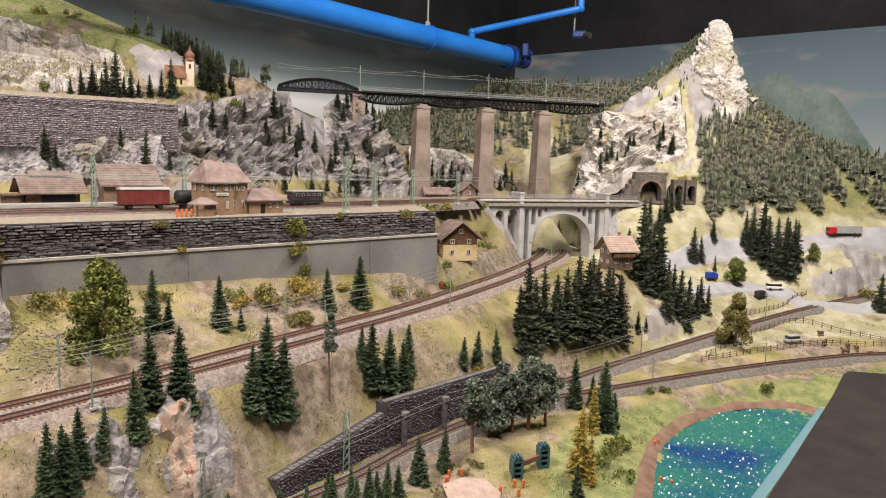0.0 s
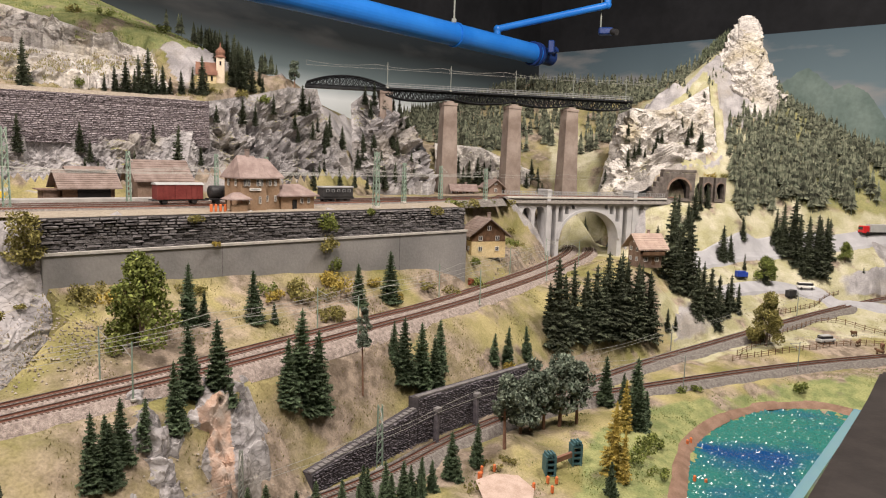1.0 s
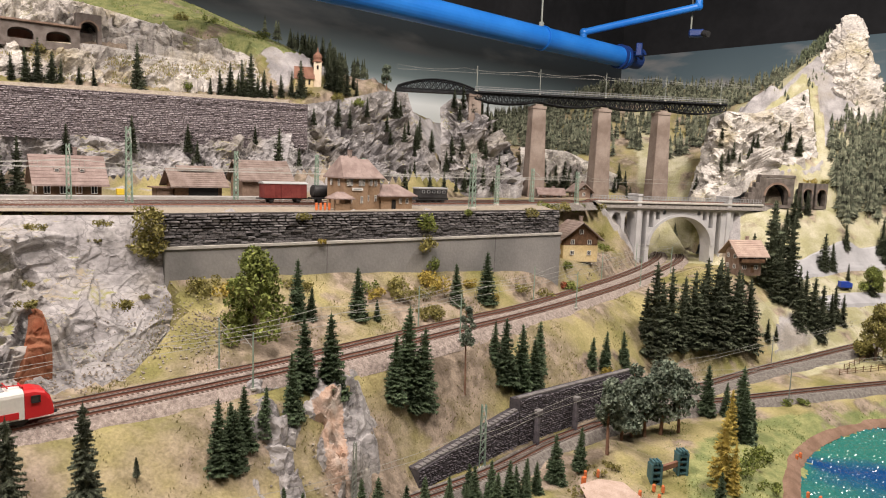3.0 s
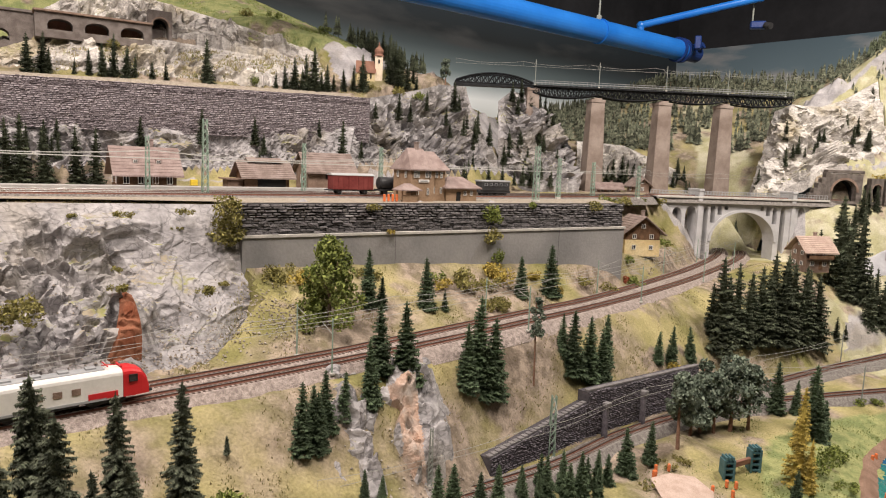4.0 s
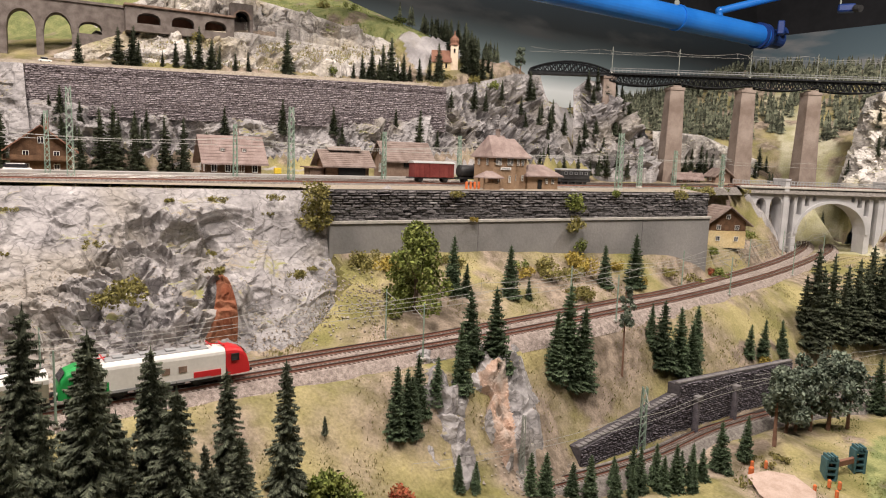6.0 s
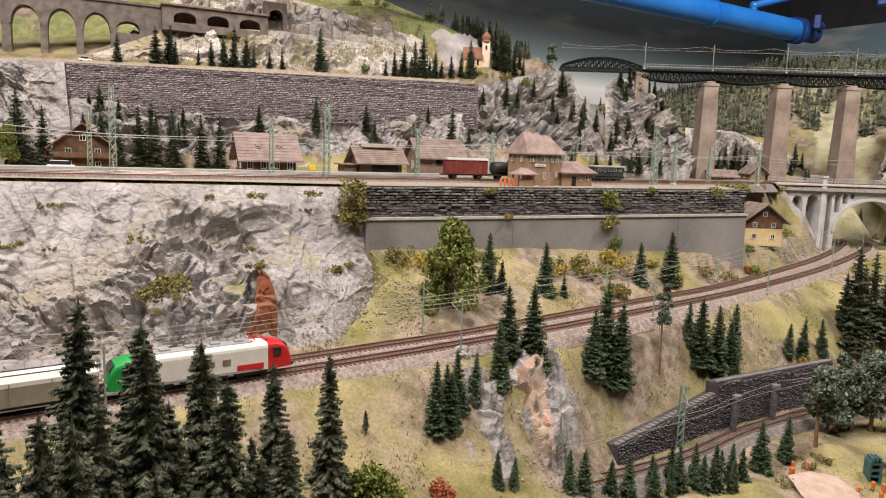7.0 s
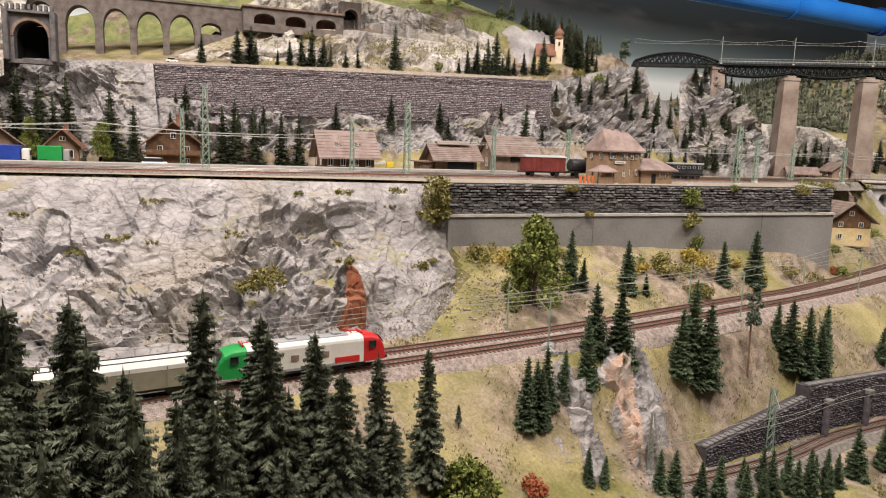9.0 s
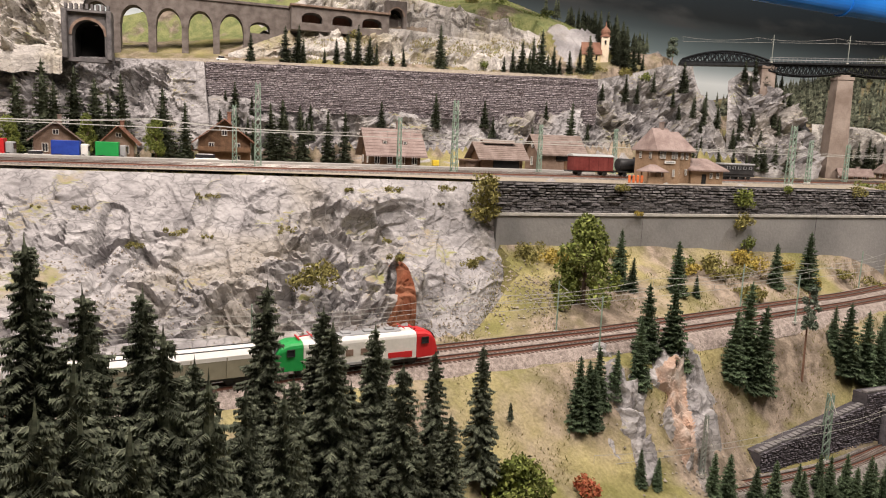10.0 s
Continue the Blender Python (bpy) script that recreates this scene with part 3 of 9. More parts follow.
def sink_under_faces():
    """The ground lies back behind each rock face."""
    for k, (name, foot, crown, *_) in enumerate(FACES):
        back = []
        for i, p in enumerate(crown):
            f = foot[min(len(foot) - 1, round(i * (len(foot) - 1) / (len(crown) - 1)))]
            d = Vector((p[0] - f[0], p[1] - f[1]))
            d = d.normalized() * 0.028 if d.length > 1e-4 else d
            back.append((p[0] + d.x, p[1] + d.y))
        poly = [(p[0], p[1]) for p in foot] + back[::-1]
        xs, ys = [p[0] for p in poly], [p[1] for p in poly]
        for j in range(max(0, int((min(ys) - GY0) / CELL)), min(NY, int((max(ys) - GY0) / CELL) + 2)):
            for i in range(max(0, int((min(xs) - GX0) / CELL)), min(NX, int((max(xs) - GX0) / CELL) + 2)):
                if in_poly(GX0 + i * CELL, GY0 + j * CELL, poly):
                    CUT[j, i] = True


sink_under_faces()
NEAR_CUT = CUT.copy()
for _ in range(3):
    PAD = np.pad(NEAR_CUT, 1)
    NEAR_CUT = NEAR_CUT | PAD[:-2, 1:-1] | PAD[2:, 1:-1] | PAD[1:-1, :-2] | PAD[1:-1, 2:]
STEEP[NEAR_CUT & ~CUT] *= 0.15


def relief(x, y, steep):
    p = Vector((x, y, 0))
    z = 0.004 * noise.noise(p * 14) + 0.0015 * noise.noise(p * 60)
    if steep > 0.02:
        r = 1 - 2 * abs(noise.noise(Vector((x * 11, y * 11, 3.1))))
        c = noise.voronoi(Vector((x * 18, y * 18, 0.4)))[0]
        z += steep * (0.022 * r + 0.020 * (c[1] - c[0]) + 0.010 * noise.noise(p * 34))
    return z


def ground_z(x, y):
    i, j = (x - GX0) / CELL, (y - GY0) / CELL
    i0, j0 = min(max(int(i), 0), NX - 2), min(max(int(j), 0), NY - 2)
    a, b = min(max(i - i0, 0), 1), min(max(j - j0, 0), 1)
    g = GRID[j0:j0 + 2, i0:i0 + 2]
    return float(lerp(lerp(g[0, 0], g[0, 1], a), lerp(g[1, 0], g[1, 1], a), b))


def ground_material():
    """Flock grass with bare earth on the flat, plaster rock on steep faces."""
    m = bpy.data.materials.new("scenery_ground")
    m.use_nodes = True
    n, k = m.node_tree.nodes, m.node_tree.links
    bsdf = n["Principled BSDF"]
    co = n.new("ShaderNodeTexCoord")

    def nz(scale, detail=5):
        t = n.new("ShaderNodeTexNoise")
        t.inputs["Scale"].default_value, t.inputs["Detail"].default_value = scale, detail
        k.new(co.outputs["Object"], t.inputs["Vector"])
        return t.outputs["Fac"]

    def rng(src, a, b):
        r = n.new("ShaderNodeMapRange")
        r.inputs[1].default_value, r.inputs[2].default_value = a, b
        k.new(src, r.inputs[0])
        return r.outputs[0]

    def mixc(f, a, b):
        x = n.new("ShaderNodeMix")
        x.data_type = "RGBA"
        k.new(f, x.inputs[0])
        for s, v in ((6, a), (7, b)):
            if isinstance(v, tuple):
                x.inputs[s].default_value = (*v, 1)
            else:
                k.new(v, x.inputs[s])
        return x.outputs[2]
    grass = mixc(rng(nz(9), 0.38, 0.62), (0.20, 0.19, 0.075), (0.39, 0.34, 0.17))
    earth = mixc(rng(nz(40), 0.4, 0.6), (0.19, 0.155, 0.12), (0.36, 0.295, 0.235))
    low = mixc(rng(nz(5), 0.42, 0.58), grass, earth)
    green = n.new("ShaderNodeAttribute")
    green.attribute_name = "green"
    low = mixc(green.outputs["Fac"], low, mixc(rng(nz(30), 0.4, 0.6), (0.19, 0.225, 0.095), (0.30, 0.315, 0.14)))
    pale = n.new("ShaderNodeAttribute")
    pale.attribute_name = "pale"
    low = mixc(pale.outputs["Fac"], low, mixc(rng(nz(14), 0.4, 0.65), (0.36, 0.345, 0.20), (0.53, 0.50, 0.37)))
    low = mixc(rng(nz(11), 0.56, 0.66), low, earth)
    rock = mixc(rng(nz(16), 0.35, 0.65), ROCK1, ROCK2)
    rock = mixc(rng(nz(7), 0.52, 0.66), rock, ROCK3)
    stony = n.new("ShaderNodeAttribute")
    stony.attribute_name = "rock"
    add = n.new("ShaderNodeMath")
    add.operation = "MULTIPLY_ADD"
    k.new(nz(20), add.inputs[0])
    add.inputs[1].default_value = 0.5
    k.new(stony.outputs["Fac"], add.inputs[2])
    col = mixc(rng(add.outputs[0], 0.62, 0.80), low, rock)
    hsv = n.new("ShaderNodeHueSaturation")
    k.new(col, hsv.inputs["Color"])
    v = n.new("ShaderNodeMapRange")
    v.inputs[3].default_value, v.inputs[4].default_value = 0.55, 1.45
    fine = nz(240, 6)
    k.new(fine, v.inputs[0])
    k.new(v.outputs[0], hsv.inputs["Value"])
    k.new(hsv.outputs[0], bsdf.inputs["Base Color"])
    bsdf.inputs["Roughness"].default_value, bsdf.inputs["Specular IOR Level"].default_value = 0.95, 0.1
    bp = n.new("ShaderNodeBump")
    bp.inputs["Strength"].default_value, bp.inputs["Distance"].default_value = 0.7, 0.002
    k.new(fine, bp.inputs["Height"])
    k.new(bp.outputs[0], bsdf.inputs["Normal"])
    return m


M_ground = ground_material()


GREEN_BACK = [(-2.7, 1.7), (-1.95, 2.02), (-1.50, 2.42), (-1.5, 2.6), (-1.7, 3.0), (-2.7, 2.7)]
MOSSY = [(0.90, 3.70), (1.05, 3.62), (1.3, 3.70), (2.3, 3.80), (2.3, 4.4), (1.3, 4.5), (1.0, 4.0)]
GREEN_LOW = [(0.28, 1.6), (0.30, 2.05), (0.42, 2.25), (0.75, 2.52), (1.2, 2.78), (2.3, 3.1), (2.3, 1.6)]
GREEN_HILL = [(-1.42, 2.53), (-1.28, 2.50), (-1.12, 2.58), (-0.98, 2.70), (-0.95, 2.95), (-1.6, 3.3), (-1.9, 2.95), (-1.75, 2.75)]
PALE = [(0.52, 2.75), (0.60, 2.62), (1.1, 3.0), (2.3, 3.3), (2.3, 3.9), (1.0, 3.62), (0.75, 4.3), (0.52, 3.95), (0.42, 3.5), (0.15, 4.3), (0.05, 4.2), (0.2, 3.3), (0.58, 3.3)]


def make_ground():
    bm = bmesh.new()
    g = bm.verts.layers.float.new("green")
    q = bm.verts.layers.float.new("pale")
    w = bm.verts.layers.float.new("rock")
    rows = []
    for j in range(NY):
        row = []
        for i in range(NX):
            x, y = GX0 + i * CELL, GY0 + j * CELL
            v = bm.verts.new((x, y, GRID[j, i] - 0.05 if CUT[j, i] else GRID[j, i] + relief(x, y, STEEP[j, i])))
            wob = 0.03 * noise.noise(Vector((x * 8, y * 8, 5)))
            v[g] = 1.0 if in_poly(x + wob, y + wob, GREEN_LOW) or in_poly(x + wob, y - wob, GREEN_HILL) or in_poly(x, y, GREEN_BACK) else 0.55 if in_poly(x + wob, y - wob, MOSSY) else 0.0
            v[q] = 1.0 if in_poly(x + wob, y - wob, PALE) else 0.0
            v[w] = float(STEEP[j, i])
            row.append(v)
        rows.append(row)
    for j in range(NY - 1):
        for i in range(NX - 1):
            if CUT[j:j + 2, i:i + 2].all():
                continue
            bm.faces.new((rows[j][i], rows[j][i + 1], rows[j + 1][i + 1], rows[j + 1][i]))
    bmesh.ops.delete(bm, geom=[v for v in bm.verts if not v.link_faces], context="VERTS")
    ob = part("ground", bm, M_ground)
    return tagged(ob, "hilly model landscape of flock grass, bare earth and plaster rock", "ground", kind="structure")


make_ground()


# ---- hall ----
CORNER, RIGHT_END, LEFT_END = Vector((-0.06, 5.85)), Vector((2.75, 4.30)), Vector((-3.1, 0.45))


def sky_material(name, k_, dim_top=False):
    """Painted mural: pale haze low, blue-grey with soft clouds above, dark at the top; the west wall's ramp paints in
    where lamp light ends.
    """
    m = bpy.data.materials.new(name)
    m.use_nodes = True
    n, k = m.node_tree.nodes, m.node_tree.links
    bsdf = n["Principled BSDF"]
    co = n.new("ShaderNodeTexCoord")
    sep = n.new("ShaderNodeSeparateXYZ")
    k.new(co.outputs["Object"], sep.inputs[0])
    ramp = n.new("ShaderNodeValToRGB")
    r = n.new("ShaderNodeMapRange")
    r.inputs[1].default_value, r.inputs[2].default_value = 1.6, 2.6
    k.new(sep.outputs[2], r.inputs[0])
    k.new(r.outputs[0], ramp.inputs[0])
    e = ramp.color_ramp.elements
    e[0].position, e[0].color = 0.0, (0.30 * k_, 0.36 * k_, 0.39 * k_, 1)
    e[1].position, e[1].color = 1.0, (0.035 * k_, 0.065 * k_, 0.095 * k_, 1)
    mid = e.new(0.33)
    mid.color = (0.16 * k_, 0.225 * k_, 0.26 * k_, 1)
    if dim_top:
        mid.color = (0.42, 0.49, 0.52, 1)
        # upper stops darken the colour where the lamps' light cuts off
        for at_, v in ((0.27, (0.80, 0.86, 0.90)), (0.40, (0.15, 0.20, 0.215)), (0.50, (0.055, 0.075, 0.083)), (0.58, (0.014, 0.019, 0.022))):
            d = e.new(at_)
            d.color = (*v, 1)
    c = n.new("ShaderNodeTexNoise")
    mp = n.new("ShaderNodeMapping")
    mp.inputs["Scale"].default_value = (1.2, 1.2, 4.5)
    k.new(co.outputs["Object"], mp.inputs[0])
    k.new(mp.outputs[0], c.inputs["Vector"])
    c.inputs["Scale"].default_value, c.inputs["Detail"].default_value = 1.6, 6
    cr = n.new("ShaderNodeMapRange")
    cr.inputs[1].default_value, cr.inputs[2].default_value = 0.50, 0.68
    k.new(c.outputs["Fac"], cr.inputs[0])
    mx = n.new("ShaderNodeMix")
    mx.data_type = "RGBA"
    mx.inputs[7].default_value = (0.05, 0.055, 0.058, 1) if dim_top else (0.27 * k_, 0.27 * k_, 0.275 * k_, 1)
    if dim_top:
        mx.blend_type = "LIGHTEN"
    k.new(cr.outputs[0], mx.inputs[0])
    k.new(ramp.outputs[0], mx.inputs[6])
    k.new(mx.outputs[2], bsdf.inputs["Base Color"])
    bsdf.inputs["Roughness"].default_value = 0.9
    return m


M_sky, M_sky_west = sky_material("painted_sky", 1.25), sky_material("painted_sky_dim_top", 0.9, True)


def slab(name, a, b, z0, z1, thick, material, label, kind="structure"):
    """An upright slab on the plan line a to b; its thickness lies to the left of the run."""
    a, b = Vector(a[:2]), Vector(b[:2])
    t = (b - a).normalized()
    nrm = Vector((-t.y, t.x)) * thick
    bm = bmesh.new()
    ring = [a, b, b + nrm, a + nrm]
    lo = [bm.verts.new((p.x, p.y, z0)) for p in ring]
    hi = [bm.verts.new((p.x, p.y, z1)) for p in ring]
    bm.faces.new(lo)
    bm.faces.new(hi)
    for i in range(4):
        bm.faces.new((lo[i], lo[(i + 1) % 4], hi[(i + 1) % 4], hi[i]))
    return tagged(part(name, fix(bm), material), label, "wall", kind=kind)


slab("wall_north", RIGHT_END, CORNER, 0, 2.36, -0.08, M_sky, "hall wall painted with a hazy blue mountain sky")
slab("wall_west", CORNER, LEFT_END, 0, 2.36, -0.08, M_sky_west, "hall wall painted with a cloudy blue sky, coloured dark above the lamps' reach")
# above the lamps' reach the wall's darkness is put into a black colour
slab("wall_north_top", RIGHT_END, CORNER, 2.36, 3.7, -0.10, M_ceiling, "upper wall of the hall in black that stands for its lack of light")
slab("wall_west_top", CORNER, LEFT_END, 2.36, 3.7, -0.10, M_ceiling, "upper wall of the hall in black that stands for its lack of light")
slab("wall_south", (-3.1, -2.6), (2.75, -2.6), 0, 3.7, -0.08, M_ceiling, "dark wall of the visitors' side of the hall")
slab("wall_west_near", LEFT_END, (-3.1, -2.6), 0, 3.7, -0.08, M_ceiling, "dark side wall of the hall")
slab("wall_east", (2.75, -2.6), RIGHT_END, 0, 3.7, -0.08, M_ceiling, "dark side wall of the hall")


def level_sheet(name, x0, y0, x1, y1, z, thick, material, label, category):
    bm = bmesh.new()
    box(bm, (x0 + x1) / 2, (y0 + y1) / 2, z - thick / 2, x1 - x0, y1 - y0, thick)
    return tagged(part(name, bm, material), label, category, kind="structure")


level_sheet("ceiling", -3.4, -2.9, 3.0, 6.2, 3.80, 0.08, M_ceiling, "black painted ceiling of the hall", "ceiling")
M_floor = mat("hall_floor", (0.10, 0.095, 0.09), (0.15, 0.14, 0.13), 5, 0.6, 0.1)
level_sheet("floor", -3.4, -2.9, 3.0, 6.2, 0.0, 0.08, M_floor, "dark hall floor", "floor")


# ---- walls of stone ----
def stone_mesh(seed):
    rs = random.Random(seed)
    bm = bmesh.new()
    made = bmesh.ops.create_cube(bm, size=1.0)
    for v in made["verts"]:
        v.co.x += rs.uniform(-0.10, 0.10)
        v.co.z += rs.uniform(-0.14, 0.14)
        if v.co.y < 0:
            v.co.y += rs.uniform(-0.15, 0.25)
    bmesh.ops.bevel(bm, geom=bm.edges[:], offset=0.10, segments=1, affect="EDGES")
    return mesh_of("stone", bm, M_stone)


def stone_wall(name, a, b, z0, z1, mat_stone, mat_back, course, length, depth, label, singles=0, seed=3, tops=None):
    """A wall of long rough stones in courses, proud of a dark backing. tops: end heights of the crown."""
    rs = random.Random(seed)
    a, b = Vector(a), Vector(b)
    d = (b - a)
    L = d.length
    ang = math.degrees(math.atan2(d.y, d.x))
    top = thing(name, a.x, a.y, 0, ang, label, "retaining wall", kind="structure")
    ztop = lambda s: lerp(tops[0], tops[1], s / L) if tops else z1
    bm = bmesh.new()
    lo = [bm.verts.new((s, y, z0)) for y in (0.0, 0.025) for s in (0, L)]
    hi = [bm.verts.new((s, y, ztop(s) - 0.001)) for y in (0.0, 0.025) for s in (0, L)]
    for q in ((0, 1, 3, 2),):
        bm.faces.new([lo[i] for i in q])
        bm.faces.new([hi[i] for i in q])
    for i, j in ((0, 1), (1, 3), (3, 2), (2, 0)):
        bm.faces.new((lo[i], lo[j], hi[j], hi[i]))
    part("backing", fix(bm), mat_back, top, "dark recessed joints")
    meshes = [stone_mesh(seed * 10 + i) for i in range(6)] if singles else []
    verts, faces, count = [], [], 0
    z = z0
    while z < max(tops or (z1,)) - course * 0.3:
        h = course * rs.uniform(0.75, 1.3)
        s = rs.uniform(-length, 0)
        while s < L:
            w = length * rs.uniform(0.55, 1.5)
            s0, s1 = max(s, 0), min(s + w, L)
            s += w
            if s1 - s0 < 0.003 or z + h * 0.7 > ztop((s0 + s1) / 2):
                continue
            out = depth * rs.uniform(0.45, 1.25)
            dz = rs.uniform(-0.12, 0.12) * course
            if count < singles:
                ob = new("stone", meshes[rs.randrange(6)])
                ob.parent = top
                ob.matrix_local = Matrix.Translation(((s0 + s1) / 2, -out / 2 + 0.002, z + h / 2 + dz)) @ Matrix.Diagonal(((s1 - s0) * 0.95, out + 0.004, h * 0.86, 1))
                count += 1
                continue
            i0 = len(verts)
            e = 0.0007
            for y, g in ((0.002, 0.0), (-out, 0.0012)):
                for xx, zz in ((s0 + e + g, z + e + g * 0.6), (s1 - e - g, z + e + g * 0.6), (s1 - e - g, z + h - e - g * 0.6), (s0 + e + g, z + h - e - g * 0.6)):
                    verts.append((xx + rs.uniform(-0.0009, 0.0009), y + rs.uniform(-0.0012, 0.0012), zz + dz + rs.uniform(-0.0008, 0.0008)))
            faces.append((i0 + 4, i0 + 5, i0 + 6, i0 + 7))
            for i in range(4):
                faces.append((i0 + i, i0 + (i + 1) % 4, i0 + 4 + (i + 1) % 4, i0 + 4 + i))
        z += h
    if faces:
        me = bpy.data.meshes.new("stones")
        me.from_pydata(verts, [], faces)
        me.materials.append(mat_stone)
        ob = new("stones", me)
        ob.parent = top
        tagged(ob, kind="stuff")
    return top, L


# station wall: concrete foot, dark slate above, pale ledge and edge
slab("concrete_wall", UV(0.0, 0.016), UV(0.985, 0.016), 1.22, 1.383, 0.03, M_concrete, "smooth grey concrete foot of the station wall")
for u in (0.315, 0.762):
    slab("joint_trim", UV(u, 0.0166), UV(u + 0.0014, 0.0166), 1.23, 1.3828, 0.002, M_coping, "dark vertical joint in the concrete wall")
slab("ledge_trim", UV(-0.002, 0.019), UV(0.987, 0.019), 1.3832, 1.388, 0.03, M_capstone, "thin pale ledge on the concrete wall")
stone_wall("slate_wall", UV(0.0, 0.006), UV(0.985, 0.006), 1.388, 1.446, M_stone, M_mortar, 0.0052, 0.017, 0.005, "dark rough slate station wall of long flat stones", singles=280, seed=3)
stone_wall("upper_wall", UPPER_A, UPPER_B, 1.58, 1.712, M_stone_violet, M_joint_violet, 0.0044, 0.011, 0.0034, "long violet-grey rough stone wall under the upper road", seed=5, tops=(1.706, 1.712))
stone_wall("lower_wall", (-0.140, 1.650), (-0.020, 1.862), 1.02, 1.125, M_stone_dark, M_joint_dark, 0.0036, 0.0085, 0.0014, "dark stone wall beside the lower track, stepping up", seed=7, tops=(1.066, 1.110))
stone_wall("lower_wall", (-0.0195, 1.863), (0.17, 2.185), 1.02, 1.128, M_stone_dark, M_joint_dark, 0.0036, 0.0085, 0.0014, "dark stone wall beside the lower track with buttresses", seed=8, tops=(1.130, 1.118))


# ---- tracks ----
def sweep(bm, pts, z, profile):
    """Push a cross-section (offset, height) along plan steps."""
    prev = None
    for p, t in pts:
        zz = p.z if len(p) > 2 else z
        nrm = Vector((-t.y, t.x)).normalized()
        ring = [bm.verts.new((p.x + nrm.x * o, p.y + nrm.y * o, zz + h)) for o, h in profile]
        if prev:
            for i in range(len(ring) - 1):
                bm.faces.new((prev[i], prev[i + 1], ring[i + 1], ring[i]))
        prev = ring
    return bm


def track(points, z, label, ballast=M_ballast, rail=M_rail, bed=True):
    top = thing("railway_track", 0, 0, 0, 0, label, "railway track", "model tracks", "structure")
    pts = along(points, 0.02)
    if bed:
        bm = bmesh.new()
        sweep(bm, pts, z, [(-0.042, -0.024), (-0.032, -0.012), (-0.021, -0.0017), (0.021, -0.0017), (0.032, -0.012), (0.042, -0.024)])
        part("ballast_bed", fix(bm), ballast, top)
    bm = bmesh.new()
    for p, t in along(points, 0.0072):
        zz = p.z if len(p) > 2 else z
        m = Matrix.Translation((p.x, p.y, zz - 0.0022)) @ Matrix.Rotation(math.atan2(t.y, t.x), 4, "Z")
        box(bm, 0, 0, 0, 0.0030, 0.030, 0.0026, m)
    tagged(part("sleepers", bm, M_sleeper, top), kind="stuff")
    for side in (-1, 1):
        bm = bmesh.new()
        c = side * 0.00825
        sweep(bm, pts, z, [(c - 0.0011, -0.001), (c - 0.0004, 0.0), (c - 0.0006, 0.0022)])
        sweep(bm, pts, z, [(c + 0.0006, 0.0022), (c + 0.0004, 0.0), (c + 0.0011, -0.001)])
        r = part("rail", bm, rail, top)
        bm = bmesh.new()
        sweep(bm, pts, z, [(c - 0.0008, 0.0021), (c - 0.0006, 0.0027), (c + 0.0006, 0.0027), (c + 0.0008, 0.0021)])
        part("railhead", bm, M_railtop, r, "bright worn running surface")
    return top


track(T_NEAR, 0, "curved main line with red-rusty rails on brown ballast")
track(T_FAR, 0, "curved main line with dark rails on brown ballast")
track(T_LOW, Z_LOW, "dark low-lying track under the stone wall", M_ballast_grey)
track(T_BRANCH, 0, "branch line climbing past the meadow", M_ballast_grey)
Y_TRACKS = [[UV(-1.6, v0), UV(-0.5, v0), UV(0.3, v0), UV(0.9, v1), UV(1.42, v2)] for v0, v1, v2 in ((-0.190, -0.205, -0.285), (-0.245, -0.260, -0.340), (-0.300, -0.315, -0.36))]
for line in Y_TRACKS:
    track(line, Z_YARD + 0.002, "station track on grey ballast", M_ballast_grey)


# ---- rock faces ----
def at_line(line, f):
    """Point at fraction f of a line's length."""
    pts = [Vector(p) for p in line]
    lens = [(b - a).length for a, b in zip(pts, pts[1:])]
    d = f * sum(lens)
    for (a, b), l in zip(zip(pts, pts[1:]), lens):
        if d <= l:
            return a.lerp(b, d / l)
        d -= l
    return pts[-1].copy()


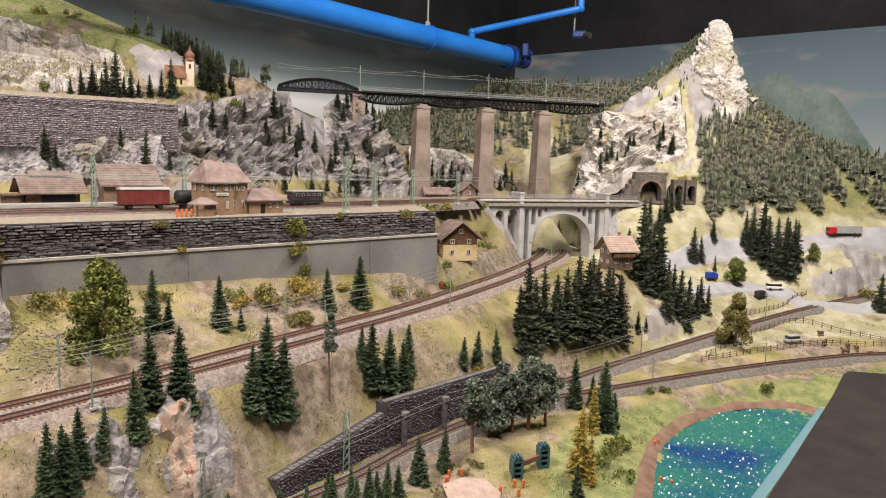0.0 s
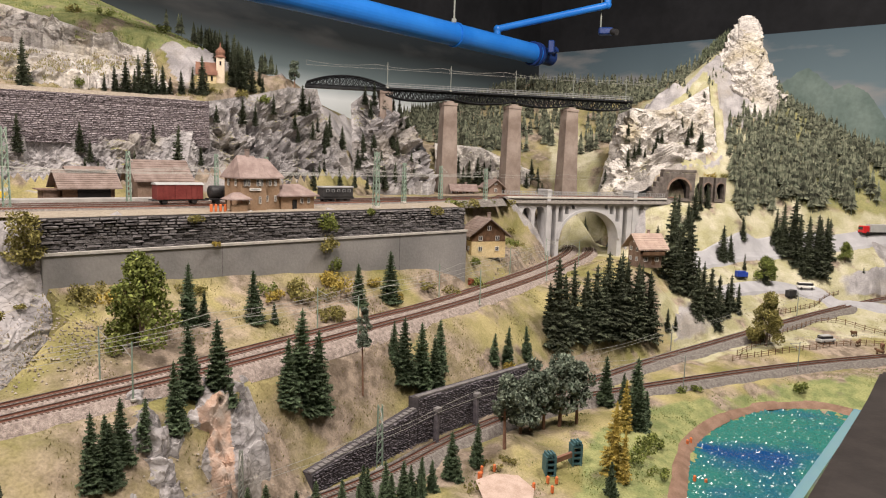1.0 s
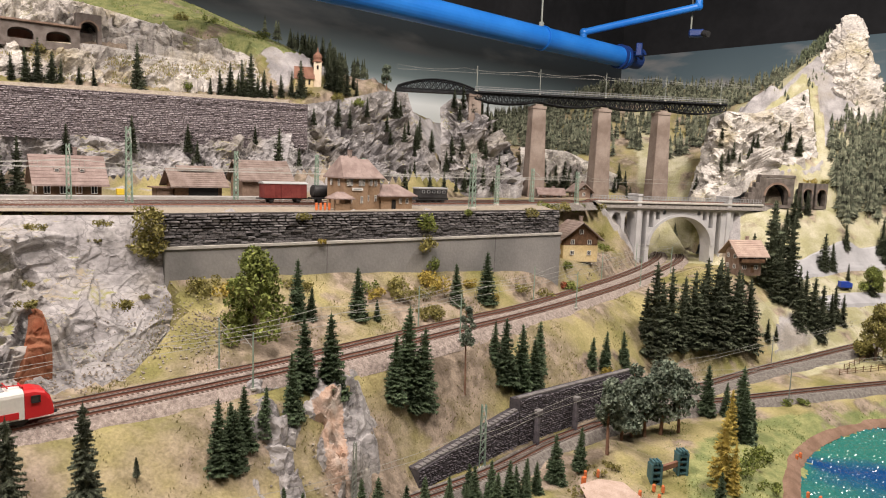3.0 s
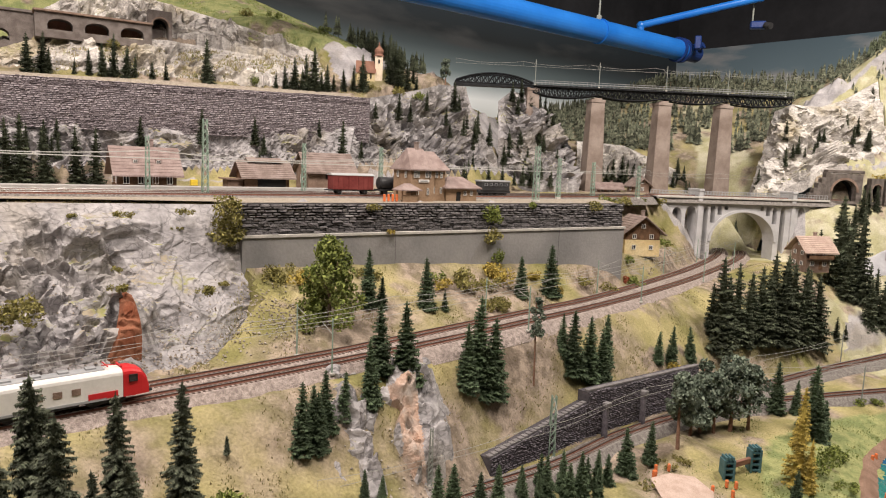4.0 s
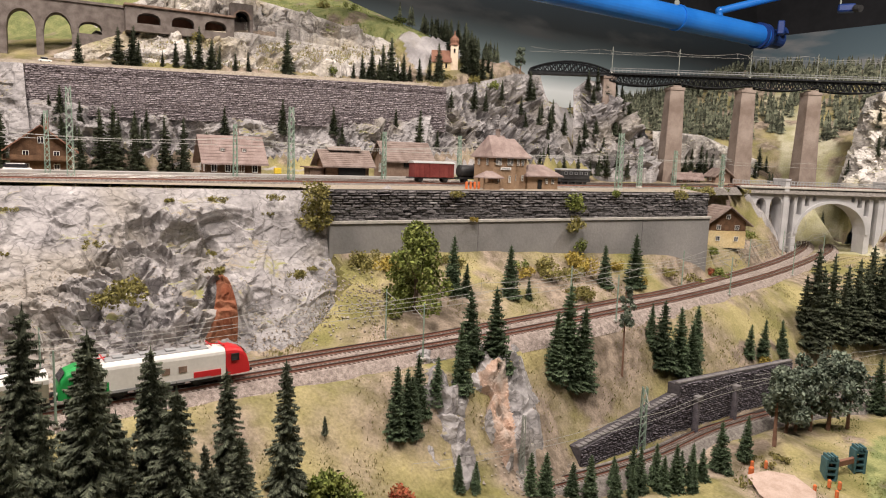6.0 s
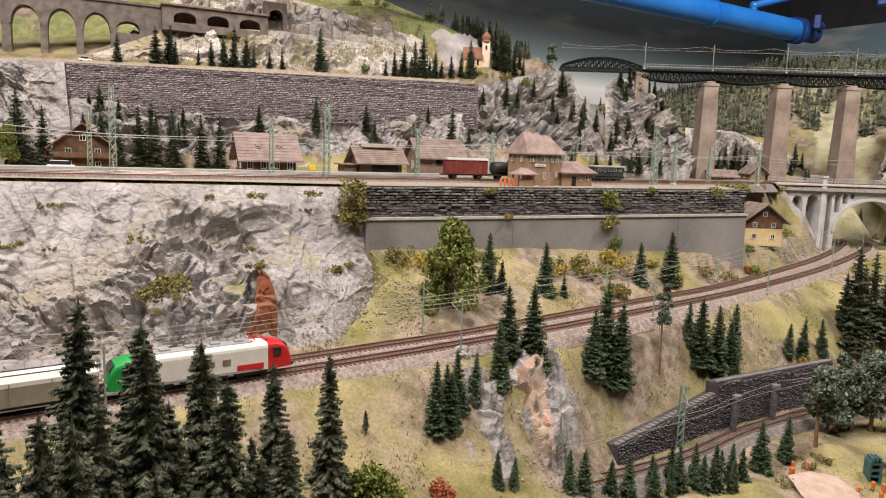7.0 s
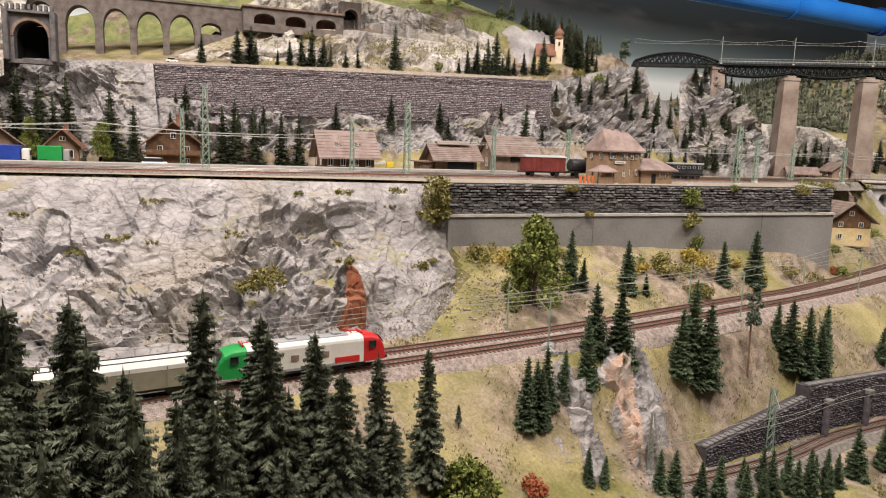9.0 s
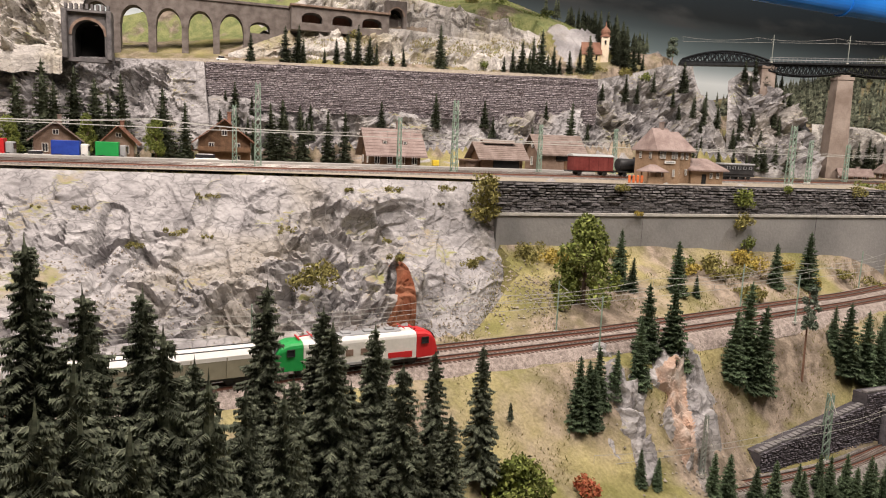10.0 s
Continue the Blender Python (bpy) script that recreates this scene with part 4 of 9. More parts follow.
def rock_height(p, amp, tilt=0.35, least=0.0, slab_from=9.0):
    """Broken rock: tilted facets at three sizes and slanting strata in the rough zones, scored slabs between."""
    q = Vector((p.x + tilt * p.z, p.y - tilt * p.z, p.z * 0.8))
    warp = Vector((noise.noise(q * 12), noise.noise(q * 12 + Vector((7, 1, 3))), noise.noise(q * 12 + Vector((2, 9, 5))))) * 0.018
    rough = max(least, smoothstep(-0.26, 0.10, noise.noise(q * 4.0 + Vector((4, 2, 8)))))
    rough *= 1 - 0.75 * smoothstep(slab_from, slab_from + 0.05, p.z + 0.05 * noise.noise(q * 5))
    h = 0.28 * noise.noise(q * 4.5)
    for scale, tip, step, mask, edge in ((9, 1.6, 0.70, 0.50 + 0.50 * rough, 0.07), (24, 1.45, 0.70, 0.25 + 0.75 * rough, 0.10), (60, 0.55, 0.35, 0.12 + 0.88 * rough, 0.20)):
        s = (q + warp) * scale
        s.z *= 1.3
        d, pts = noise.voronoi(s)
        r = noise.cell_vector(pts[0] * 37.7)
        f = (s - pts[0]).dot(Vector((r.x - 0.5, r.y - 0.5, r.z - 0.5))) * tip + (noise.cell(pts[0] * 91.3) - 0.15) * step
        h += mask * f * smoothstep(0.0, edge, d[1] - d[0])
    # beds of rock dipping to one side, each with a worn edge
    bed = (p.z + 0.32 * (p.x + p.y)) * 30 + 1.6 * noise.noise(q * 7) + 0.5 * noise.noise(q * 22)
    fr = bed - math.floor(bed)
    h += rough * 0.42 * (noise.cell(Vector((math.floor(bed) * 3.7, 1.2, 0.4))) + 0.35) * smoothstep(0.0, 0.8, fr) * (1 - smoothstep(0.90, 1.0, fr))
    # diagonal scores across the smooth slabs
    u = Vector(((p.x + p.y) * 9 + p.z * 30, (p.x + p.y) * 16 - p.z * 9, 3.0))
    score = smoothstep(0.84, 1.0, 1 - abs(noise.noise(u + warp * 40)))
    h += (1 - 0.6 * rough) * 0.40 * score * (noise.noise(q * 15) + 0.25)
    return amp * (h + 0.05 * noise.noise(q * 90) + 0.03 * noise.noise(q * 210))


def rock_face(name, foot, crown, amp, label, material=None, cell=0.0048, bow=0.0, closed=False, steep=1.0, lip_drop=0.012, ledge=0.0, least=0.45, slab_from=9.0):
    """A rock sheet from a foot line up to a crown line, broken into blocks along its outward side."""
    fl = sum((Vector(b) - Vector(a)).length for a, b in zip(foot, foot[1:]))
    hl = max((Vector(c) - Vector(f)).length for f, c in ((foot[0], crown[0]), (foot[-1], crown[-1]), (at_line(foot, 0.5), at_line(crown, 0.5))))
    ns, nh = max(8, int(fl / cell)), max(6, int(hl / cell))
    bm = bmesh.new()
    grid = []
    for i in range(ns + 1):
        f = i / ns
        a, b = at_line(foot, f), at_line(crown, f)
        e = 0.01
        run = at_line(foot, min(1, f + e)) - at_line(foot, max(0, f - e))
        run.z = 0
        out = Vector((run.y, -run.x, 0)).normalized()
        up = (b - a).normalized()
        out = (out - up * out.dot(up)).normalized()
        col = []
        for j in range(nh + 1):
            h = j / nh
            g = 1 - (1 - h) ** steep if steep != 1 else h
            if ledge:
                c = 0.44 + 0.16 * noise.noise(Vector((f * 7, 2.3, 1))) + 0.05 * noise.noise(Vector((f * 23, 2.3, 1)))
                k = ledge * (0.65 + 0.6 * noise.noise(Vector((f * 5, 8.1, 4))))
                g = (1 - k) * g + k * smoothstep(c - 0.11, c + 0.11, h)
            p = Vector((lerp(a.x, b.x, g), lerp(a.y, b.y, g), lerp(a.z, b.z, h)))
            fade = 1.0 if closed else min(1, min(f, 1 - f) * 7 + 0.15)
            fade *= smoothstep(1.02, 0.80, h) if not closed else 0.8 - 0.5 * h
            bump = rock_height(p, amp, least=least, slab_from=slab_from) * fade
            if h < 0.12:
                bump = max(bump, 0.0)
            p += out * (bump + bow * math.sin(math.pi * h))
            p.z += 0.25 * amp * noise.noise(p * 22) * fade - (0.04 if j == 0 else 0)
            col.append(bm.verts.new(p))
        if not closed:
            lip = col[-1].co + Vector((-run.y, run.x, 0)).normalized() * 0.045
            col.append(bm.verts.new((lip.x, lip.y, lip.z - lip_drop)))
        grid.append(col)
    for i in range(ns):
        for j in range(len(grid[0]) - 1):
            bm.faces.new((grid[i][j], grid[i + 1][j], grid[i + 1][j + 1], grid[i][j + 1]))
    ob = part(name, bm, material or M_rock)
    return tagged(ob, label, "rock", kind="structure")


for name, foot, crown, amp, label, material, more in FACES:
    rock_face(name, foot, crown, amp, label, material, **more)
PEAK = Vector((0.953, 4.03, 2.236))
ring = [(PEAK.x + (0.160 if math.cos(a) > 0 else 0.245) * math.cos(a), PEAK.y + 0.20 * math.sin(a), 1.80 + 0.07 * max(0, math.cos(a))) for a in [2 * math.pi * i / 16 for i in range(17)]]
tip = [(PEAK.x + 0.032 * math.cos(a), PEAK.y + 0.028 * math.sin(a), 2.242) for a in [2 * math.pi * i / 16 for i in range(17)]]
rock_face("rock_peak", ring, tip, 0.028, "steep pale rock summit of the wooded mountain", M_rock_pale, closed=True, cell=0.0042, least=0.85)


# ---- arched masonry ----
def arched_wall(parent, name, L, z0, z1, thick, openings, material, label="", step=0.004):
    """A wall along local x with arched openings (s0, s1, foot, spring, rise); y runs 0 to thick."""
    stations = {0.0, L}
    for s0, s1, *_ in openings:
        n = max(6, int((s1 - s0) / step))
        stations |= {round(lerp(s0, s1, i / n), 5) for i in range(n + 1)}
    st = sorted(x for x in stations if 0 <= x <= L)
    bm = bmesh.new()

    def curve(o, s):
        s0, s1, foot, spring, rise = o
        r, c = (s1 - s0) / 2, (s0 + s1) / 2
        return spring + rise * math.sqrt(max(0, 1 - ((s - c) / r) ** 2))

    def quad(a, b, c, d):
        bm.faces.new([bm.verts.new(v) for v in (a, b, c, d)])
    for a, b in zip(st, st[1:]):
        m = (a + b) / 2
        here = sorted((o for o in openings if o[0] <= m <= o[1]), key=lambda o: o[2])
        la = [z0] + [x for o in here for x in (o[2], curve(o, a))] + [z1]
        lb = [z0] + [x for o in here for x in (o[2], curve(o, b))] + [z1]
        for i in range(0, len(la), 2):
            if la[i + 1] - la[i] < 1e-5 and lb[i + 1] - lb[i] < 1e-5:
                continue
            quad((a, 0, la[i]), (b, 0, lb[i]), (b, 0, lb[i + 1]), (a, 0, la[i + 1]))
            quad((a, thick, la[i]), (b, thick, lb[i]), (b, thick, lb[i + 1]), (a, thick, la[i + 1]))
            for z in (i, i + 1):
                quad((a, 0, la[z]), (b, 0, lb[z]), (b, thick, lb[z]), (a, thick, la[z]))
        for s, edge, ls in ((a, "s0", la), (b, "s1", lb)):
            for o in here:
                if abs((o[0] if edge == "s0" else o[1]) - s) < 1e-5:
                    quad((s, 0, o[2]), (s, thick, o[2]), (s, thick, o[3]), (s, 0, o[3]))
    for s in (0, L):
        quad((s, 0, z0), (s, thick, z0), (s, thick, z1), (s, 0, z1))
    bmesh.ops.remove_doubles(bm, verts=bm.verts, dist=1e-5)
    return part(name, fix(bm), material, parent, label)


def ring_band(parent, name, o, material, width, y0, y1):
    """A proud arch ring round an opening."""
    s0, s1, foot, spring, rise = o
    c, r = (s0 + s1) / 2, (s1 - s0) / 2
    bm = bmesh.new()
    prev = None
    for i in range(25):
        a = math.pi * i / 24
        inner, outer = (c - r * math.cos(a), spring + rise * math.sin(a)), (c - (r + width) * math.cos(a), spring + (rise + width) * math.sin(a))
        cur = [bm.verts.new((p[0], y, p[1])) for p, y in ((inner, y0), (outer, y0), (outer, y1), (inner, y1))]
        if prev:
            for k in range(4):
                bm.faces.new((prev[k], prev[(k + 1) % 4], cur[(k + 1) % 4], cur[k]))
        prev = cur
    return part(name, fix(bm), material, parent)


def angle_of(a, b):
    return math.degrees(math.atan2(b[1] - a[1], b[0] - a[0]))


def arch_bridge():
    a, b = (0.02, 3.070), (0.575, 3.422)
    L = math.hypot(b[0] - a[0], b[1] - a[1])
    top = thing("arch_bridge", a[0], a[1], 0, angle_of(a, b), "pale grey stone railway bridge with one wide and many narrow arches", "bridge")
    main = (0.205, 0.455, 1.20, 1.300, 0.102)
    ops = [(0.052, 0.090, 1.20, 1.388, 0.026), (0.103, 0.145, 1.20, 1.393, 0.026), (0.172, 0.190, 1.20, 1.410, 0.011)]
    ops += [(0.199, 0.217, 1.362, 1.412, 0.011), (0.226, 0.243, 1.390, 1.414, 0.010), (0.253, 0.266, 1.408, 1.417, 0.008)]
    ops += [(0.394, 0.407, 1.408, 1.417, 0.008), (0.417, 0.434, 1.390, 1.414, 0.010), (0.443, 0.461, 1.362, 1.412, 0.011)]
    ops += [(0.475, 0.495, 1.20, 1.411, 0.011), (0.545, 0.573, 1.20, 1.405, 0.020), (0.595, 0.630, 1.20, 1.402, 0.022)]
    arched_wall(top, "spandrel_wall", L, 1.20, 1.445, 0.055, ops + [main], M_bridge)
    ring_band(top, "arch_ring", main, M_bridge, 0.009, -0.004, 0.059)
    for s in (0.155, 0.523):
        bm = bmesh.new()
        box(bm, s, 0.027, 1.335, 0.016, 0.067, 0.270, bevel=0.001)
        box(bm, s, 0.027, 1.474, 0.020, 0.071, 0.008, bevel=0.001)
        part("pilaster", bm, M_bridge, top)
    bm = bmesh.new()
    box(bm, L / 2, 0.027, 1.449, L + 0.02, 0.070, 0.007, bevel=0.001)
    part("cornice", bm, M_capstone, top, "projecting cornice slab")
    for y in (-0.004, 0.058):
        bm = bmesh.new()
        n = int(L / 0.011)
        for i in range(n + 1):
            box(bm, i * L / n, y, 1.461, 0.0012, 0.0012, 0.016)
        for z in (1.4685, 1.460):
            box(bm, L / 2, y, z, L, 0.0012, 0.0012)
        part("railing", bm, M_grey, top, "thin grey iron railing")
    return top


arch_bridge()
BRIDGE_TRACK = [UV(1.42, -0.285), (0.02 - 0.02, 3.085), (0.14, 3.18), (0.42, 3.357), (0.60, 3.475), (0.68, 3.56)]
track(BRIDGE_TRACK, 1.4535, "track on the stone arch bridge", M_ballast_grey)


def truss(bm, p0, p1, top_z, depth, n, r, belly=0.0):
    """One truss plane between two plan points, bottom chord bellied."""
    p0, p1 = Vector(p0), Vector(p1)
    tops, bots = [], []
    for i in range(n + 1):
        p = p0.lerp(p1, i / n)
        f = i / n
        tops.append(Vector((p.x, p.y, top_z)))
        bots.append(Vector((p.x, p.y, top_z - depth - belly * 4 * f * (1 - f))))
    for i in range(n):
        bar(bm, tops[i], tops[i + 1], r * 1.5, 4)
        bar(bm, bots[i], bots[i + 1], r * 1.5, 4)
        bar(bm, tops[i], bots[i + 1], r, 4)
        bar(bm, bots[i], tops[i + 1], r, 4)
    for i in range(n + 1):
        bar(bm, tops[i], bots[i], r, 4)


def steel_bridge():
    a, b = Vector((-0.447, 3.123)), Vector((0.430, 3.511))
    d = (b - a).normalized()
    nrm = Vector((-d.y, d.x))
    top = thing("steel_bridge", 0, 0, 0, 0, "dark riveted steel deck truss bridge high over the valley", "bridge")
    spans = [0.0, 0.236, 0.483, 0.713, 0.959]
    for s0, s1 in zip(spans, spans[1:]):
        for side in (-0.020, 0.020):
            bm = bmesh.new()
            p0, p1 = a + d * s0 + nrm * side, a + d * s1 + nrm * side
            truss(bm, p0, p1, 1.813, 0.020, 12, 0.0017, 0.014)
            part("truss", bm, M_steel, top)
    bm = bmesh.new()
    c = (a + b) / 2
    box(bm, 0, 0, 0, (b - a).length, 0.056, 0.006, Matrix.Translation((c.x, c.y, 1.817)) @ Matrix.Rotation(math.atan2(d.y, d.x), 4, "Z"))
    part("deck", bm, M_steel, top)
    for side in (-0.028, 0.028):
        bm = bmesh.new()
        p0, p1 = a + nrm * side, b + nrm * side
        for z in (1.826, 1.834):
            bar(bm, (*p0, z), (*p1, z), 0.0007, 4)
        for i in range(70):
            p = p0.lerp(p1, i / 69)
            bar(bm, (*p, 1.819), (*p, 1.834), 0.0006, 3)
        part("railing", bm, M_grey, top)
    # bowstring span over the gorge
    bow = thing("bowstring_bridge", 0, 0, 0, 0, "dark steel bowstring arch bridge over a gorge", "bridge")
    e = Vector((-0.70, 3.012))
    for side in (-0.022, 0.022):
        bm = bmesh.new()
        n = 12
        lo = [(e.lerp(a, i / n) + nrm * side) for i in range(n + 1)]
        hi = [1.818 + 0.006 + 0.028 * 4 * (i / n) * (1 - i / n) for i in range(n + 1)]
        for i in range(n):
            bar(bm, (*lo[i], hi[i]), (*lo[i + 1], hi[i + 1]), 0.0034, 4)
            bar(bm, (*lo[i], 1.816), (*lo[i + 1], 1.816), 0.0034, 4)
            bar(bm, (*lo[i], 1.816), (*lo[i + 1], hi[i + 1]), 0.0017, 4)
            bar(bm, (*lo[i + 1], 1.816), (*lo[i], hi[i]), 0.0017, 4)
            bar(bm, (*lo[i], 1.816), (*lo[i], hi[i]), 0.0018, 4)
        part("arch_truss", bm, M_steel, bow)
    bm = bmesh.new()
    c = (a + e) / 2
    box(bm, 0, 0, 0, (a - e).length + 0.01, 0.048, 0.010, Matrix.Translation((c.x, c.y, 1.812)) @ Matrix.Rotation(math.atan2(d.y, d.x), 4, "Z"))
    part("deck", bm, M_steel, bow)
    # stone piers
    def pier(x, y, z0, z1, w0, w1, label):
        t = thing("bridge_pier", x, y, 0, math.degrees(math.atan2(d.y, d.x)) + 8, label, "bridge pier", "piers of the steel bridge")
        bm = bmesh.new()
        n = 12
        prev = None
        for i in range(n + 1):
            f = i / n
            w = lerp(w0, w1, f)
            r = [bm.verts.new((sx * w / 2, sy * w * 0.45, lerp(z0, z1, f))) for sx, sy in ((-1, -1), (1, -1), (1, 1), (-1, 1))]
            if prev:
                for q in range(4):
                    bm.faces.new((prev[q], prev[(q + 1) % 4], r[(q + 1) % 4], r[q]))
            prev = r
        bm.faces.new(prev)
        part("shaft", fix(bm), M_pier, t)
        bm = bmesh.new()
        box(bm, 0, 0, z1 + 0.004, w1 * 1.10, w1 * 1.0, 0.010, bevel=0.001)
        box(bm, 0, 0, z1 + 0.012, w1 * 0.6, w1 * 0.8, 0.008, bevel=0.001)
        part("cap", bm, M_pier, t)
    for s in (0.236, 0.483, 0.713):
        p = a + d * s
        pier(p.x, p.y, 1.42, 1.768, 0.068, 0.050, "tall tapered brown stone pier carrying the steel bridge")
    p = a + d * 0.0
    pier(p.x, p.y, 1.52, 1.800, 0.052, 0.044, "weathered brown stone pier half hidden by firs")



steel_bridge()


def brick_viaduct():
    o = Vector((-1.42, 2.37))
    d = -WALL_DIR
    top = thing("stone_viaduct", o.x, o.y, 0, WALL_ANGLE + 180, "brown brick viaduct of tall round arches above the road", "viaduct")
    L = 0.96
    ops = []
    for s1, s0, foot in ((0.456, 0.398, 1.815), (0.543, 0.474, 1.70), (0.630, 0.561, 1.70), (0.717, 0.648, 1.70), (0.811, 0.738, 1.70), (0.905, 0.832, 1.70)):
        r = (s1 - s0) / 2
        ops.append((s0, s1, foot, 1.848 - r if foot < 1.8 else 1.83, r + 0.016 if foot < 1.8 else 0.018))
    w = arched_wall(top, "arcade", L, 1.68, 1.895, -0.05, [q for q in ops], M_viaduct)
    for q in ops:
        ring_band(top, "arch_ring", q, M_viaduct, 0.005, 0.002, 0.0)
    bm = bmesh.new()
    box(bm, L / 2 + 0.17, -0.025, 1.899, L - 0.34 + 0.01, 0.060, 0.008, bevel=0.001)
    part("parapet", bm, M_viaduct, top, "brick parapet band")
    o = o + d * 0.042
    g = thing("avalanche_gallery", o.x, o.y, 0, WALL_ANGLE + 180, "low brown stone gallery with flat arches leading to a tunnel", "gallery")
    ops = [(0.022 + i * 0.092, 0.084 + i * 0.092, 1.852, 1.866, 0.016) for i in range(3)]
    arched_wall(g, "arcade", 0.298, 1.83, 1.897, 0.05, ops, M_viaduct)
    for q in ops:
        bm = bmesh.new()
        box(bm, (q[0] + q[1]) / 2, -0.004 + 0.012, 1.866, q[1] - q[0], 0.002, 0.03)
        part("infill", bm, M_roof_red, g, "reddish brick infill of an arch")
    bm = bmesh.new()
    box(bm, 0.149, 0.02, 1.900, 0.305, 0.075, 0.006, bevel=0.001)
    part("roof_slab", bm, M_wood_grey, g)


brick_viaduct()


def portal(x, y, z, rz, w, h, label, material, deep=0.10, crown=False):
    """A tunnel mouth: stone front with an arched opening, behind it a bore coloured black as shade."""
    t = thing("tunnel_portal", x, y, z, rz, label, "tunnel portal", "tunnel portals")
    W = w * 1.45
    o = (W / 2 - w / 2, W / 2 + w / 2, 0, h - w / 2, w / 2)
    ob = arched_wall(t, "front", W, -0.01, h + 0.022, 0.03, [o], material)
    ob.location = (-W / 2, 0, 0)
    r = ring_band(t, "arch_ring", o, M_wood_grey, w * 0.09, -0.003, 0.004)
    r.location = (-W / 2, 0, 0)
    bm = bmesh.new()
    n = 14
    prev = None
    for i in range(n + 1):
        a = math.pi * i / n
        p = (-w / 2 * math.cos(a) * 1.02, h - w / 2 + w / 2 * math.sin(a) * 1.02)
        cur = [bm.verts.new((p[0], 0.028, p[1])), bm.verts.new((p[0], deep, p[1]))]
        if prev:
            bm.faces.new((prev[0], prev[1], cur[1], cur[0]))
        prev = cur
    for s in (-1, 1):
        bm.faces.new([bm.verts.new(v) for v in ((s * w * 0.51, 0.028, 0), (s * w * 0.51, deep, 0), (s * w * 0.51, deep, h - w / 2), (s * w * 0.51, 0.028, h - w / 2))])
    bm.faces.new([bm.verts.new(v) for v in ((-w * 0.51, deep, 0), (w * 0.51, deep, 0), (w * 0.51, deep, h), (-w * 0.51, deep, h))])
    # The bore's near-black colour stands for the darkness inside the tunnel.
    part("bore", bm, M_dark, t, "bore in black colour that stands for tunnel shade")
    if crown:
        for s in (-1, 1):
            bm = bmesh.new()
            box(bm, s * W * 0.47, -0.006, h * 0.6, w * 0.16, 0.03, h * 1.30, bevel=0.002)
            part("turret", bm, material, t)
        bm = bmesh.new()
        for i in range(9):
            box(bm, -W / 2 + W * (i + 0.5) / 9, -0.004, h + 0.032, W / 16, 0.012, 0.014, bevel=0.001)
        box(bm, 0, -0.004, h + 0.021, W, 0.016, 0.006)
        part("battlement", bm, material, t)
    return t


M_turret = mat("grey_brown_portal_stone", (0.1, 0.095, 0.098), (0.19, 0.18, 0.182), 50, 0.9, 0.5)
portal(-1.398, 2.334, 1.858, WALL_ANGLE, 0.046, 0.064, "small arched tunnel mouth in pale rock", M_viaduct)
portal(-1.83, 1.585, 1.695, WALL_ANGLE - 4, 0.078, 0.096, "grey battlemented road tunnel mouth beside a rock face", M_turret, crown=True)
M_portal = mat("dark_portal_stone", (0.10, 0.085, 0.075), (0.19, 0.165, 0.15), 60, 0.9, 0.6)
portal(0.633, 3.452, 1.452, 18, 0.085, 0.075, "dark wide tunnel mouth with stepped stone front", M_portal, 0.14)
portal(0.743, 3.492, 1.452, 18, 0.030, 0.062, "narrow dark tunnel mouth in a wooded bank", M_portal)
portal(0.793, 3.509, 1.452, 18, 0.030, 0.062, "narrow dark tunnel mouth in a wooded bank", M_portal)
bm = bmesh.new()
for i in range(6):
    box(bm, -0.062 - i * 0.013, 0.015, 0.040 - i * 0.010, 0.013, 0.03, 0.080 - i * 0.018 + 0.04, bevel=0.001)
box(bm, 0.0, 0.015, 0.104, 0.13, 0.034, 0.012, bevel=0.002)
steps = part("stepped_wall", bm, M_portal)
steps.matrix_world = pose(0.633, 3.452, 1.452, 0, 0, 18)
tagged(steps, "dark stepped wing wall of the wide tunnel mouth", "wall")


# ---- lake, edge panel, pipes ----
def from_lists(name, verts, faces, material):
    me = bpy.data.meshes.new(name)
    me.from_pydata(verts, [], faces)
    me.materials.append(material)
    return me


def water_material():
    m = bpy.data.materials.new("lake_water")
    m.use_nodes = True
    n, k = m.node_tree.nodes, m.node_tree.links
    b = n["Principled BSDF"]
    co = n.new("ShaderNodeTexCoord")
    a = n.new("ShaderNodeTexNoise")
    a.inputs["Scale"].default_value = 5
    k.new(co.outputs["Object"], a.inputs["Vector"])
    r = n.new("ShaderNodeMapRange")
    r.inputs[1].default_value, r.inputs[2].default_value = 0.52, 0.70
    k.new(a.outputs["Fac"], r.inputs[0])
    x = n.new("ShaderNodeMix")
    x.data_type = "RGBA"
    x.inputs[6].default_value, x.inputs[7].default_value = (0.03, 0.175, 0.15, 1), (0.008, 0.06, 0.20, 1)
    k.new(r.outputs[0], x.inputs[0])
    k.new(x.outputs[2], b.inputs["Base Color"])
    b.inputs["Roughness"].default_value = 0.18
    return m


def lake_surface():
    """Rippled cast water: a fine net of small facets inside the shore line."""
    c, x0, y0 = 0.0027, 0.425, 1.655
    vs, fs, seen = [], [], {}

    def vert(i, j):
        if (i, j) not in seen:
            p = Vector((x0 + i * c, y0 + j * c, 0.3))
            seen[(i, j)] = len(vs)
            vs.append((p.x, p.y, Z_LAKE + 0.004 + 0.0042 * noise.noise(p * 70) + 0.0024 * noise.noise(p * 170)))
        return seen[(i, j)]
    for i in range(200):
        for j in range(320):
            if in_poly(x0 + (i + 0.5) * c, y0 + (j + 0.5) * c, LAKE):
                a, b, d, e = vert(i, j), vert(i + 1, j), vert(i + 1, j + 1), vert(i, j + 1)
                fs += [(a, b, d), (a, d, e)]
    return from_lists("water", vs, fs, water_material())


